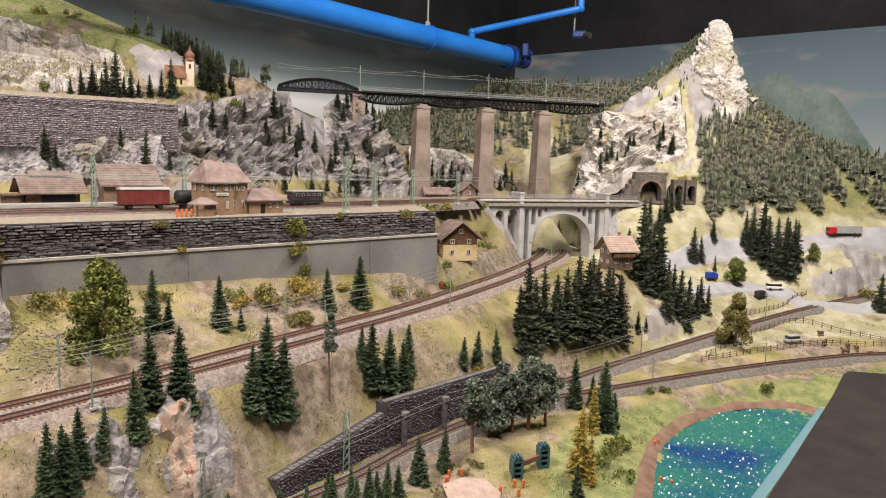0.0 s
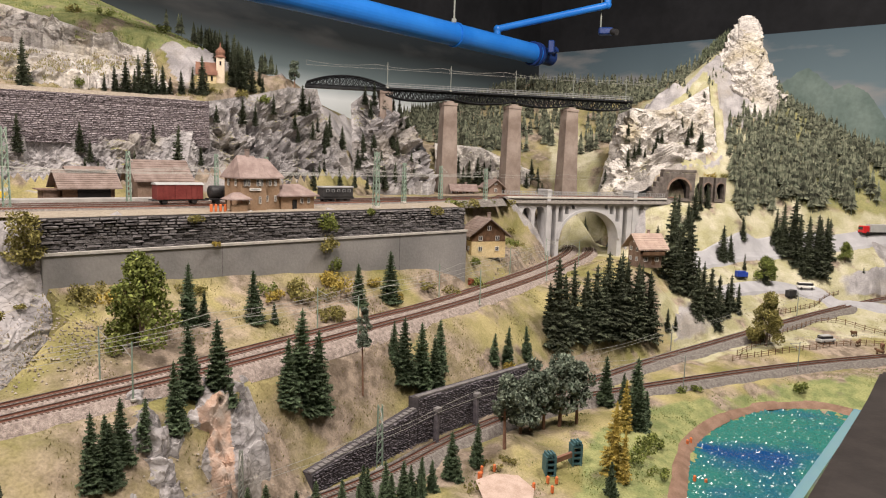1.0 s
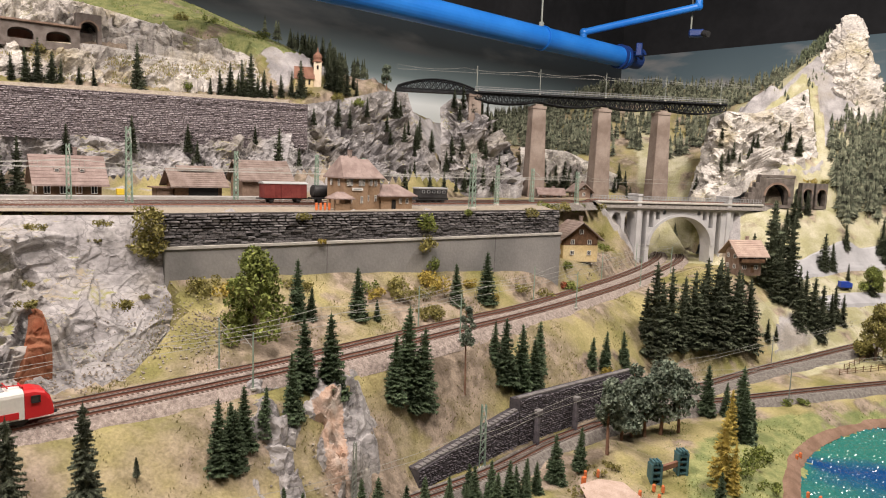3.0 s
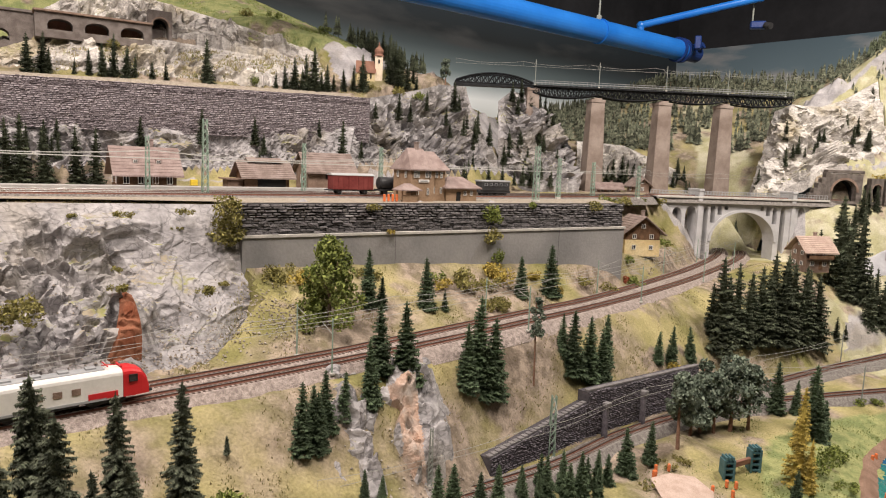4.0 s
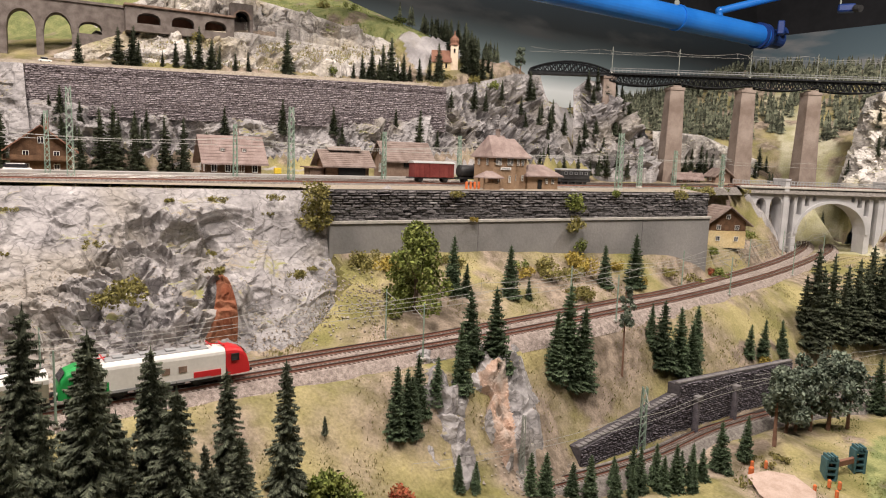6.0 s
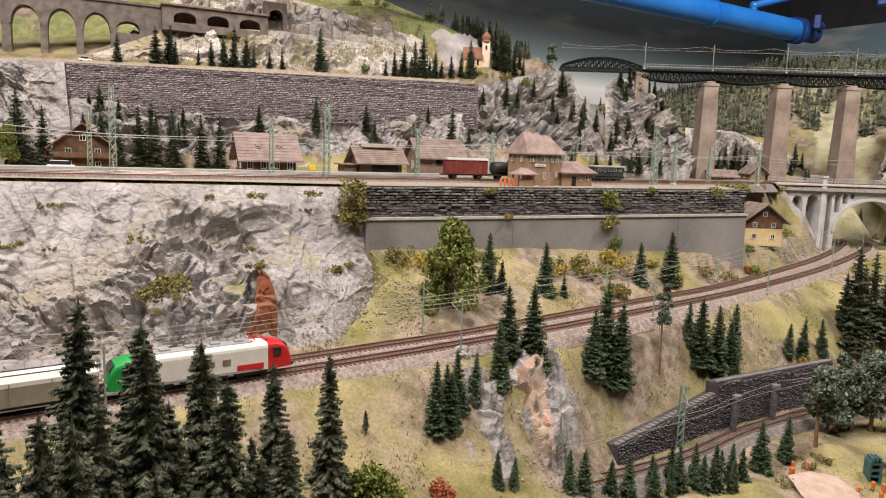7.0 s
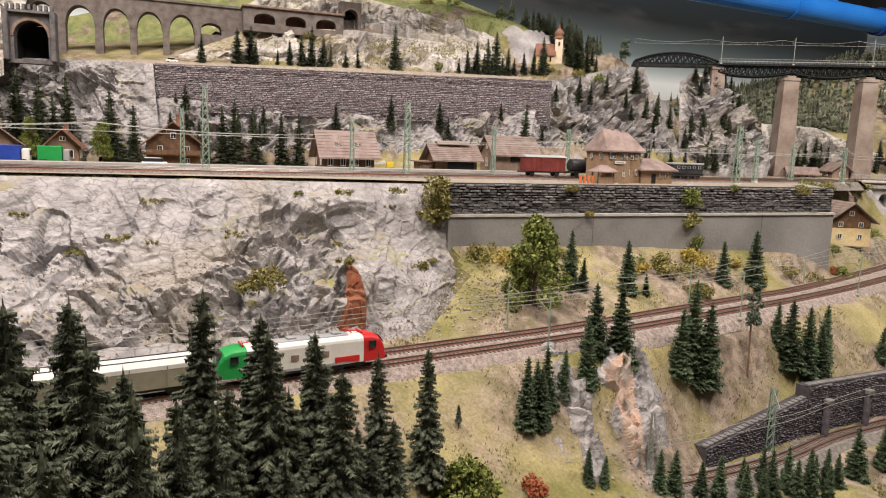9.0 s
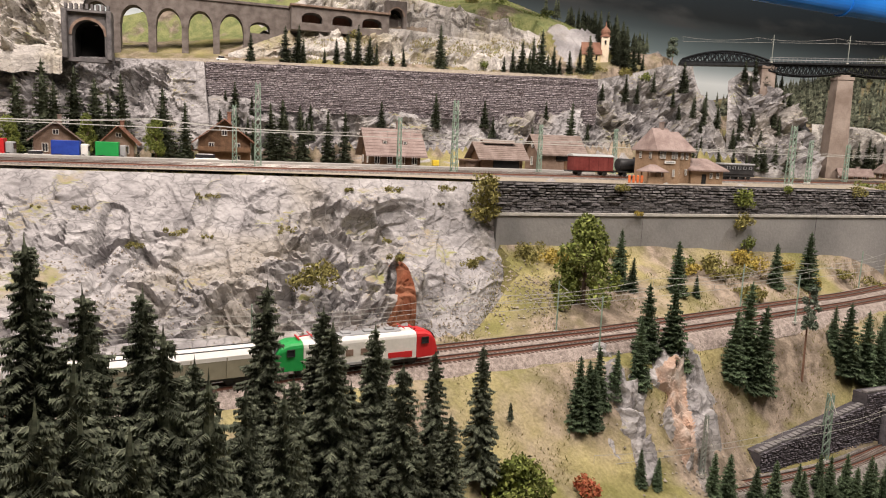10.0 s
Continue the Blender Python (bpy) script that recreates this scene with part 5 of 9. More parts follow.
tagged(new("water", lake_surface()), "glittering turquoise and blue lake with fine ripples", "water", kind="structure")
M_shore = mat("brown_shore", (0.20, 0.125, 0.088), (0.29, 0.19, 0.14), 40, 0.9, 0.5)
bm = bmesh.new()
sweep(bm, [(Vector(p), t) for p, t in along(LAKE[:8], 0.02)], Z_LAKE + 0.006, [(-0.006, -0.001), (0.0, 0.003), (0.008, 0.008), (0.018, 0.012), (0.028, 0.008)])
tagged(part("lake_shore", bm, M_shore), "bare brown strip of shore round the lake", "shore", kind="structure")
M_foam = mat("pale_foam", (0.75, 0.72, 0.68), (0.85, 0.83, 0.80), 60, 0.6, 0.2)
bm = bmesh.new()
sweep(bm, [(Vector(p), t) for p, t in along(LAKE[:8], 0.008)], Z_LAKE + 0.006, [(-0.004, -0.001), (-0.001, 0.0014), (0.002, -0.001)])
for v in bm.verts:
    v.co.x += 0.002 * noise.noise(v.co * 90)
    v.co.y += 0.002 * noise.noise(v.co * 90 + Vector((3, 3, 3)))
tagged(part("foam_line", bm, M_foam), "thin white line of surf along the shore", "shore", kind="structure")


def clear_mat():
    m = bpy.data.materials.new("clear_acrylic")
    m.use_nodes = True
    b = m.node_tree.nodes["Principled BSDF"]
    b.inputs["Base Color"].default_value = (0.20, 0.38, 0.50, 1)
    b.inputs["Roughness"].default_value, b.inputs["Transmission Weight"].default_value, b.inputs["IOR"].default_value = 0.15, 0.35, 1.2
    return m


screen_top = slab("acrylic_edge", (0.937 + 0.008, 2.467 + 0.012), (0.60, 1.853), 0.955, 0.990, 0.020, clear_mat(), "clear acrylic edge strip holding the lake")
screen_top.visible_shadow = False
bm = bmesh.new()
outline = [(1.05, 2.615), (0.87, 2.25), (0.63, 1.80), (0.35, 1.20), (1.3, 1.15), (1.9, 2.4), (1.9, 2.62)]
lo = [bm.verts.new((x, y, 0.55)) for x, y in outline]
hi = [bm.verts.new((x, y, 1.055 + 0.004 * (i % 2))) for i, (x, y) in enumerate(outline)]
bm.faces.new(hi)
for i in range(len(outline)):
    bm.faces.new((lo[i], lo[(i + 1) % len(lo)], hi[(i + 1) % len(lo)], hi[i]))
bmesh.ops.bevel(bm, geom=[e for e in bm.edges if min(v.co.z for v in e.verts) > 1], offset=0.008, segments=2, affect="EDGES")
tagged(part("edge_panel", fix(bm), M_panel), "dark grey-brown edge panel of the layout beside the lake", "panel", kind="structure")


def pipes():
    e, w = Vector((0.03, 4.27, 2.112)), Vector((-0.90, 2.62, 2.112))
    t = thing("blue_pipe", 0, 0, 0, 0, "thick glossy blue pipe under the black ceiling", "pipe")
    w = e + (Vector((-0.287, 3.746, 2.112)) - e).normalized() * 2.6
    bm = bmesh.new()
    bar(bm, e, w, 0.048, 28)
    part("pipe_run", bm, M_bluepipe, t)
    d = (w - e).normalized()
    for s, r, l in ((0.02, 0.058, 0.012), (0.055, 0.058, 0.012), (0.64, 0.053, 0.012)):
        bm = bmesh.new()
        bar(bm, e + d * s, e + d * (s + l), r, 28)
        part("flange", bm, M_bluedark if s < 0.3 else M_bluepipe, t)
    bm = bmesh.new()
    bar(bm, e - d * 0.10, e + d * 0.02, 0.042, 20)
    bar(bm, e - d * 0.05, e - d * 0.05 + Vector((0.06, -0.03, 0.03)), 0.016, 10)
    box(bm, e.x + 0.06, e.y - 0.05, e.z + 0.03, 0.03, 0.05, 0.06, bevel=0.004)
    part("valve", bm, M_bluedark, t, "dark blue valve body")
    for s in (0.655, 1.5):
        p = e + d * s
        bm = bmesh.new()
        bar(bm, p + Vector((0, 0, 0.045)), p + Vector((0, 0, 1.6)), 0.004, 6)
        box(bm, p.x, p.y, p.z + 0.056, 0.02, 0.02, 0.02, bevel=0.003)
        part("hanger", bm, M_greymast, t, "thin steel pipe hanger")
    s = thing("blue_pipe", 0, 0, 0, 0, "thin bright blue pipe with elbows below the ceiling", "pipe")
    a, b = Vector((-0.177, 4.188, 2.224)), Vector((0.35, 4.265, 2.349))
    bm = bmesh.new()
    bar(bm, a, b, 0.017, 16)
    part("pipe_run", bm, M_bluepipe, s)
    bm = bmesh.new()
    bar(bm, a + Vector((0, 0, 0.0)), a + Vector((0, 0, -0.05)), 0.017, 14)
    bmesh.ops.create_icosphere(bm, subdivisions=2, radius=0.020, matrix=Matrix.Translation(a))
    part("elbow", bm, M_bluepipe, s)
    bm = bmesh.new()
    bar(bm, b, b + Vector((0, 0, 0.16)), 0.017, 14)
    bmesh.ops.create_icosphere(bm, subdivisions=2, radius=0.020, matrix=Matrix.Translation(b))
    part("elbow", bm, M_bluepipe, s)


pipes()


def hall_camera(x, y, z):
    t = thing("hall_camera", x, y, z, 0, "small dark blue camera on a rod below the black ceiling", "camera")
    bm = bmesh.new()
    box(bm, 0, 0, 0, 0.070, 0.050, 0.034, bevel=0.006)
    part("housing", bm, M_bluedark, t)
    bm = bmesh.new()
    bar(bm, (0.030, -0.030, -0.006), (0.052, -0.052, -0.014), 0.015, 14)
    part("lens_hood", bm, M_blackpaint, t, "black lens hood")
    bm = bmesh.new()
    bar(bm, (-0.025, 0, 0.015), (-0.025, 0, 1.42), 0.004, 6)
    part("rod", bm, M_greymast, t, "thin grey rod")


hall_camera(0.349, 4.30, 2.231)


# ---- trees ----
def fir_crown(seed, tiers, per, start, material, R=0.20, ragged=0.25, droop=0.30, pairs=5, spray=1.0):
    """Unit-high crown: whorls of drooping boughs, each a spine set with small sprays of needles."""
    rs = random.Random(seed)
    vs, fs = [], []
    lop = [rs.uniform(0.72, 1.15) for _ in range(7)]

    def radius(f, a):
        return R * (1 - f) ** 0.74 * (0.92 + 0.08 * math.sin(f * 21 + seed)) * lop[int(a / 6.2832 * 7) % 7] + 0.018
    m, rings = 7, 9
    for t in range(rings + 1):
        f = t / rings
        for i in range(m):
            a = 6.2832 * i / m
            r = radius(f, a) * (0.46 - 0.25 * ragged)
            vs.append((r * math.cos(a), r * math.sin(a), start + 0.03 + (0.95 - start) * f))
        if t:
            c = (t - 1) * m
            fs += [(c + i, c + (i + 1) % m, c + m + (i + 1) % m, c + m + i) for i in range(m)]
    for t in range(tiers):
        f = min(0.99, max(0.0, (t + rs.uniform(-0.3, 0.3)) / tiers))
        h = start + (0.985 - start) * f
        n = max(4, int(per * (0.40 + 0.60 * (1 - f))))
        a0 = rs.uniform(0, 6.28)
        for b in range(n):
            a = (a0 + 6.2832 * (b + rs.uniform(-0.3, 0.3)) / n) % 6.2832
            if rs.random() < ragged * 0.35:
                continue
            L = radius(f, a) * rs.uniform(1 - 0.7 * ragged, 1.15)
            if start > 0.15 and f < 0.15:
                L *= 0.45 + 3.5 * f
            ca, sa = math.cos(a), math.sin(a)
            dr = droop * rs.uniform(0.6, 1.5) * (1 - 0.6 * f)
            z0 = h + rs.uniform(-0.008, 0.008) + 0.05 * L

            def at(d, side, down):
                return (ca * d * L - sa * side, sa * d * L + ca * side, z0 - dr * L * d ** 1.4 + 0.10 * L * d ** 4 - down)
            for k in range(pairs):
                d = 0.18 + 0.80 * (k + 0.5) / pairs
                w = (0.38 * L * (1.1 - 0.8 * d) + 0.010) * rs.uniform(0.7, 1.35) * spray
                for sd in (-1, 1):
                    q = len(vs)
                    vs += [at(d - 0.12 * spray, 0, 0), at(d + 0.10 * spray, 0, -0.003), at(d + 0.08 + 0.3 * rs.random() * w / L, sd * w, w * rs.uniform(0.0, 0.6))]
                    fs.append((q, q + 1, q + 2))
                q = len(vs)
                vs += [at(d - 0.10, -0.2 * w, 0), at(d + 0.08, 0.2 * w, 0), at(d + 0.05, rs.uniform(-0.4, 0.4) * w, 0.008 + w * rs.uniform(0.5, 1.0))]
                fs.append((q, q + 1, q + 2))
            q = len(vs)
            vs += [at(0.86, -0.05 * L - 0.003, 0), at(0.86, 0.05 * L + 0.003, 0), at(1.10, 0, 0.002)]
            fs.append((q, q + 1, q + 2))
    q = len(vs)
    vs += [(0.010, 0, 0.92), (-0.007, 0.008, 0.92), (-0.007, -0.008, 0.92), (0, 0, 1.015)]
    fs += [(q, q + 1, q + 3), (q + 1, q + 2, q + 3), (q + 2, q, q + 3)]
    return from_lists("crown", vs, fs, material)


def stem_mesh(r, top=0.96, material=None, lean=0.0):
    bm = bmesh.new()
    n = 6
    for i in range(n):
        bar(bm, (lean * i / n, 0, top * i / n), (lean * (i + 1) / n, 0, top * (i + 1) / n), lerp(r, r * 0.15, i / n), 7, lerp(r, r * 0.15, (i + 1) / n))
    return mesh_of("trunk", bm, material or M_bark)


def tree_thing(name, crown, stem, label, category, group):
    top = new(name)
    top.empty_display_size = 0.01
    for nm, me in (("trunk", stem), ("crown", crown)):
        o = new(nm, me)
        o.parent = top
    return tagged(top, label, category, group)


STEM = stem_mesh(0.016)
STEM_TALL = stem_mesh(0.012)
FIRS = [fir_crown(11 + i, 25, 17, 0.04, M_needle, R=(0.19, 0.21, 0.18, 0.20)[i], ragged=0.35) for i in range(4)]
FIRS_DARK = [fir_crown(31 + i, 23, 15, 0.05, M_needle_dark, R=(0.17, 0.19, 0.16, 0.18)[i], ragged=0.4) for i in range(4)]
FIRS_FINE = [fir_crown(51 + i, 40, 20, (0.12, 0.26, 0.18, 0.32, 0.22)[i], M_needle_fine, R=(0.155, 0.14, 0.16, 0.135, 0.15)[i], ragged=0.6, droop=0.45, pairs=9, spray=0.60) for i in range(5)]
LARCH = [fir_crown(71 + i, 18, 11, 0.06, M_leaf_yellow, R=0.17) for i in range(2)]


def plant_each(rows, crowns, stem, name, label, category, group, seed, sink=0.004, tops=False):
    """As plant, each tree new-linked on shared meshes. tops: rows give (x, y, tip height), for trees on a known ground."""
    rs = random.Random(seed)
    for x, y, h in rows:
        g = ground_z(x, y) - sink
        if tops:
            h = h - g
        t = tree_thing(name, crowns[rs.randrange(len(crowns))], stem, label, category, group)
        t.matrix_basis = pose(x, y, g, rs.uniform(-2, 2), rs.uniform(-2, 2), rs.uniform(0, 360)) @ Matrix.Diagonal((h * rs.uniform(0.92, 1.1), h * rs.uniform(0.92, 1.1), h, 1))


SLOPE = [(-0.427, 1.777, 0.114), (-0.406, 1.795, 0.065), (-0.344, 1.869, 0.104), (-0.313, 1.894, 0.047), (-0.209, 2.096, 0.094), (-0.16, 2.172, 0.12), (-0.192, 1.725, 0.145), (-0.203, 1.694, 0.117), (-0.167, 1.737, 0.143), (-0.178, 1.723, 0.089), (-0.062, 1.91, 0.126), (-0.082, 1.92, 0.075), (-0.029, 1.944, 0.131), (-0.009, 2.004, 0.108), (-0.012, 1.968, 0.103), (0.086, 2.144, 0.074), (0.114, 2.182, 0.091), (0.15, 2.255, 0.085)]
plant_each(SLOPE, FIRS, STEM, "fir_tree", "dense dark green fir on the grassy railway slope", "tree", "firs on the slope", 1)
CRAG = [(-0.300, 1.570, 0.118), (-0.295, 1.520, 0.105), (-0.271, 1.600, 0.132), (-0.313, 1.477, 0.073), (-0.326, 1.444, 0.089), (-0.333, 1.4, 0.102), (-0.321, 1.418, 0.085), (-0.249, 1.418, 0.052), (-0.232, 1.436, 0.045), (-0.174, 1.498, 0.069), (-0.33, 1.42, 0.085)]
plant_each(CRAG, FIRS, STEM, "fir_tree", "dark green fir growing round the small rock outcrop", "tree", "firs round the outcrop", 2)
MOUND = [(0.22, 2.395, 0.238), (0.253, 2.454, 0.2), (0.313, 2.523, 0.199), (0.368, 2.587, 0.228), (0.426, 2.649, 0.219), (0.469, 2.684, 0.198), (0.343, 2.585, 0.212), (0.401, 2.639, 0.21), (0.289, 2.505, 0.167), (0.193, 2.399, 0.13), (0.528, 2.752, 0.068), (0.555, 2.772, 0.052), (0.33, 2.54, 0.18), (0.445, 2.7, 0.17), (0.28, 2.47, 0.16), (0.385, 2.66, 0.19), (0.235, 2.43, 0.17)]
plant_each(MOUND, FIRS_DARK, STEM, "fir_tree", "tall blackish green fir in the clump on the mound", "tree", "firs on the mound", 3)
VALLEY = [(0.56, 2.985, 0.285), (0.601, 2.944, 0.272), (0.539, 3.203, 0.142), (0.595, 3.054, 0.19), (0.643, 2.992, 0.121), (0.669, 2.913, 0.162), (0.735, 2.969, 0.111), (0.703, 2.946, 0.137), (0.778, 3.009, 0.103), (0.687, 3.405, 0.128), (0.78, 3.325, 0.136), (0.813, 3.341, 0.105), (0.873, 3.44, 0.093), (0.86, 3.32, 0.063), (1.058, 3.477, 0.238), (1.09, 3.399, 0.2), (1.131, 3.403, 0.232), (1.033, 3.511, 0.164), (1.17, 3.438, 0.202), (1.005, 3.502, 0.149), (1.302, 3.443, 0.042), (1.401, 3.262, 0.138), (0.919, 3.266, 0.102)]
plant_each(VALLEY, FIRS_DARK, STEM, "fir_tree", "dark fir on the pale valley meadow near the road", "tree", "firs in the valley", 4)
VALLEY_B = [(0.575, 3.02, 0.2), (0.62, 3.0, 0.17), (0.57, 2.92, 0.19), (0.63, 2.87, 0.15), (0.66, 2.96, 0.14), (0.69, 2.89, 0.12), (0.75, 3.0, 0.12), (1.075, 3.44, 0.2), (1.11, 3.45, 0.19), (1.15, 3.47, 0.17), (1.02, 3.48, 0.15), (1.19, 3.49, 0.16), (0.62, 3.35, 0.12), (0.66, 3.36, 0.11), (0.71, 3.44, 0.1), (0.74, 3.46, 0.09), (1.45, 3.28, 0.1), (0.56, 3.2, 0.1)]
plant_each(VALLEY_B, FIRS_DARK, STEM, "fir_tree", "dark fir on the pale valley meadow near the road", "tree", "firs in the valley", 5)
LOWLAND = [(0.335, 2.235, 0.121), (0.372, 2.25, 0.082), (0.392, 2.168, 0.151), (0.417, 2.171, 0.083), (0.40, 2.14, 0.12), (0.329, 1.852, 0.065), (0.058, 1.789, 0.091), (0.094, 1.84, 0.084), (-0.06, 1.665, 0.07), (-0.03, 1.68, 0.075), (0.005, 1.705, 0.06), (-0.085, 1.63, 0.06), (0.025, 1.69, 0.055)]
LOWLAND += [(-0.11, 1.585, 0.075), (-0.075, 1.60, 0.065), (-0.045, 1.64, 0.08), (-0.015, 1.66, 0.065), (0.0, 1.68, 0.08), (0.02, 1.72, 0.07), (-0.13, 1.56, 0.06), (-0.055, 1.625, 0.055), (0.035, 1.735, 0.06), (-0.16, 1.525, 0.07)]
plant_each(LOWLAND, FIRS, STEM, "fir_tree", "dark green fir beside the low track", "tree", "firs by the low track", 6)
plant_each([(0.336, 1.91, 0.15), (0.369, 2.113, 0.116), (0.353, 1.899, 0.10), (-0.115, 1.60, 0.045)], LARCH, STEM, "larch_tree", "golden yellow larch in autumn colour", "tree", "yellow larches", 7)
FRONT = [(-0.558, 0.815, 1.425), (-0.522, 0.843, 1.386), (-0.524, 0.879, 1.380), (-0.428, 0.843, 1.369), (-0.40, 0.753, 1.374), (-0.379, 0.843, 1.349), (-0.493, 0.988, 1.374), (-0.443, 1.012, 1.354), (-0.40, 0.996, 1.353), (-0.41, 1.067, 1.333), (-0.398, 1.15, 1.294), (-0.384, 1.229, 1.282), (-0.392, 1.316, 1.185), (-0.35, 0.78, 1.341), (-0.382, 0.721, 1.361), (-0.358, 0.899, 1.326), (-0.416, 0.909, 1.31), (-0.385, 1.01, 1.294), (-0.374, 1.045, 1.309), (-0.47, 0.90, 1.33), (-0.46, 0.80, 1.34), (-0.34, 0.95, 1.27), (-0.345, 1.07, 1.23), (-0.33, 0.86, 1.28), (-0.42, 0.96, 1.31), (-0.60, 0.76, 1.37), (-0.48, 0.73, 1.36), (-0.36, 1.12, 1.24), (-0.30, 0.92, 1.21)]
FRONT += [(-0.54, 0.72, 1.31), (-0.50, 0.78, 1.27), (-0.44, 0.74, 1.28), (-0.40, 0.80, 1.25), (-0.46, 0.85, 1.26), (-0.36, 0.83, 1.23), (-0.40, 0.88, 1.24), (-0.44, 0.93, 1.27), (-0.37, 0.95, 1.22), (-0.52, 0.92, 1.30), (-0.47, 0.96, 1.28), (-0.42, 1.03, 1.26), (-0.37, 1.08, 1.20), (-0.40, 1.12, 1.22)]
plant_each(FRONT, FIRS_FINE, STEM_TALL, "fir_tree", "tall slender dark fir with bare lower trunk before the main line", "tree", "front row of tall firs", 8, tops=True)
TERRACE = [(-1.544, 2.008, 0.106), (-1.519, 2.03, 0.111), (-1.508, 2.04, 0.072), (-1.456, 2.075, 0.049), (-1.431, 2.10, 0.075), (-1.404, 2.12, 0.092), (-1.382, 2.135, 0.118), (-1.352, 2.151, 0.087), (-1.335, 2.164, 0.069), (-1.269, 2.21, 0.058), (-1.19, 2.28, 0.129), (-1.047, 2.41, 0.049), (-1.026, 2.425, 0.077), (-1.007, 2.445, 0.098), (-0.978, 2.468, 0.112), (-0.961, 2.486, 0.132), (-0.946, 2.50, 0.061), (-0.924, 2.53, 0.054), (-0.902, 2.555, 0.071), (-0.88, 2.575, 0.081), (-0.848, 2.578, 0.118), (-1.60, 1.93, 0.09), (-1.30, 2.19, 0.05), (-0.935, 2.515, 0.085), (-0.99, 2.46, 0.07)]
plant_each(TERRACE, FIRS_DARK, STEM, "fir_tree", "small dark fir above the long upper wall", "tree", "firs above the upper wall", 9)
CHURCHWOOD = [(-0.798, 2.667, 0.112), (-0.779, 2.693, 0.131), (-0.765, 2.73, 0.097), (-0.776, 2.804, 0.065), (-0.80, 2.71, 0.13), (-0.83, 2.73, 0.12), (-0.85, 2.77, 0.12), (-0.88, 2.79, 0.11), (-0.91, 2.80, 0.10), (-0.94, 2.82, 0.09), (-0.86, 2.82, 0.09), (-0.81, 2.78, 0.09), (-0.75, 2.77, 0.06), (-0.89, 2.74, 0.11), (-0.92, 2.76, 0.10)]
plant_each(CHURCHWOOD, FIRS_DARK, STEM, "fir_tree", "dark fir in the little wood behind the church", "tree", "firs behind the church", 10)
YARD_TREES = [(-1.91, 1.44, 0.156), (-1.866, 1.48, 0.191), (-1.80, 1.52, 0.18), (-1.767, 1.56, 0.16), (-1.70, 1.60, 0.17), (-1.62, 1.66, 0.146), (-1.58, 1.695, 0.12), (-1.405, 1.83, 0.125), (-1.385, 1.85, 0.134), (-1.345, 1.88, 0.11), (-1.26, 1.95, 0.115), (-0.80, 2.36, 0.134), (-0.885, 2.30, 0.073), (-1.30, 1.93, 0.113), (-1.44, 1.80, 0.09), (-1.84, 1.50, 0.15), (-1.73, 1.58, 0.13)]
plant_each([(x, y, h * 1.3) for x, y, h in YARD_TREES], FIRS_DARK, STEM, "fir_tree", "ragged dark fir between the houses and the rock face", "tree", "firs behind the station yard", 11)
CLIFF_TREES = [(-0.622, 2.79, 0.095), (-0.585, 2.78, 0.06), (-0.565, 2.83, 0.06), (-0.61, 2.72, 0.05), (-0.46, 3.05, 0.12), (-0.43, 3.02, 0.11), (-0.49, 3.02, 0.09), (-0.48, 3.10, 0.10), (-0.45, 3.12, 0.09), (-0.55, 2.70, 0.06), (-0.50, 2.80, 0.06), (-0.42, 2.93, 0.07), (-0.53, 2.66, 0.05), (-0.47, 2.86, 0.07), (-0.40, 2.98, 0.08), (-0.38, 3.03, 0.09), (-0.44, 2.90, 0.05), (-0.34, 3.02, 0.06)]
plant_each(CLIFF_TREES, FIRS_DARK, STEM, "fir_tree", "small dark fir clinging to the rock face", "tree", "firs on the rock faces", 12, sink=-0.02)
BACK_TREES = [(-0.17, 3.36, 0.10), (-0.14, 3.38, 0.11), (-0.19, 3.34, 0.08), (-0.10, 3.40, 0.07), (-0.12, 3.36, 0.09), (0.06, 3.60, 0.09), (0.085, 3.62, 0.07), (0.05, 3.46, 0.07), (0.11, 3.50, 0.07), (0.27, 3.56, 0.06), (0.30, 3.58, 0.07), (0.14, 3.58, 0.08), (0.10, 3.42, 0.05), (0.14, 3.45, 0.05), (0.0, 3.42, 0.06), (-0.22, 3.40, 0.09), (0.25, 3.48, 0.05), (0.29, 3.50, 0.05)]
plant_each(BACK_TREES, FIRS_DARK, STEM, "fir_tree", "dark fir in the valley behind the bridge piers", "tree", "firs behind the piers", 13)


def leaf_cloud(seed, clumps, n, size, material, name="crown"):
    """Many small leaves round clumps (x, y, z, r): uneven outline with gaps."""
    rs = random.Random(seed)
    vs, fs = [], []
    for x, y, z, r in clumps:
        for _ in range(int(n * r * r / 0.01)):
            d = Vector((rs.gauss(0, 1), rs.gauss(0, 1), rs.gauss(0, 0.8))).normalized() * r * rs.uniform(0.55, 1.12) ** 0.8
            p = Vector((x, y, z)) + d
            a = Vector((rs.gauss(0, 1), rs.gauss(0, 1), rs.gauss(0, 1))).normalized()
            b = a.cross(Vector((rs.gauss(0, 1), rs.gauss(0, 1), rs.gauss(0, 1)))).normalized()
            s = size * rs.uniform(0.6, 1.4)
            q = len(vs)
            vs += [tuple(p - a * s), tuple(p + b * s * 0.6), tuple(p + a * s), tuple(p - b * s * 0.6)]
            fs.append((q, q + 1, q + 2, q + 3))
    return from_lists(name, vs, fs, material)


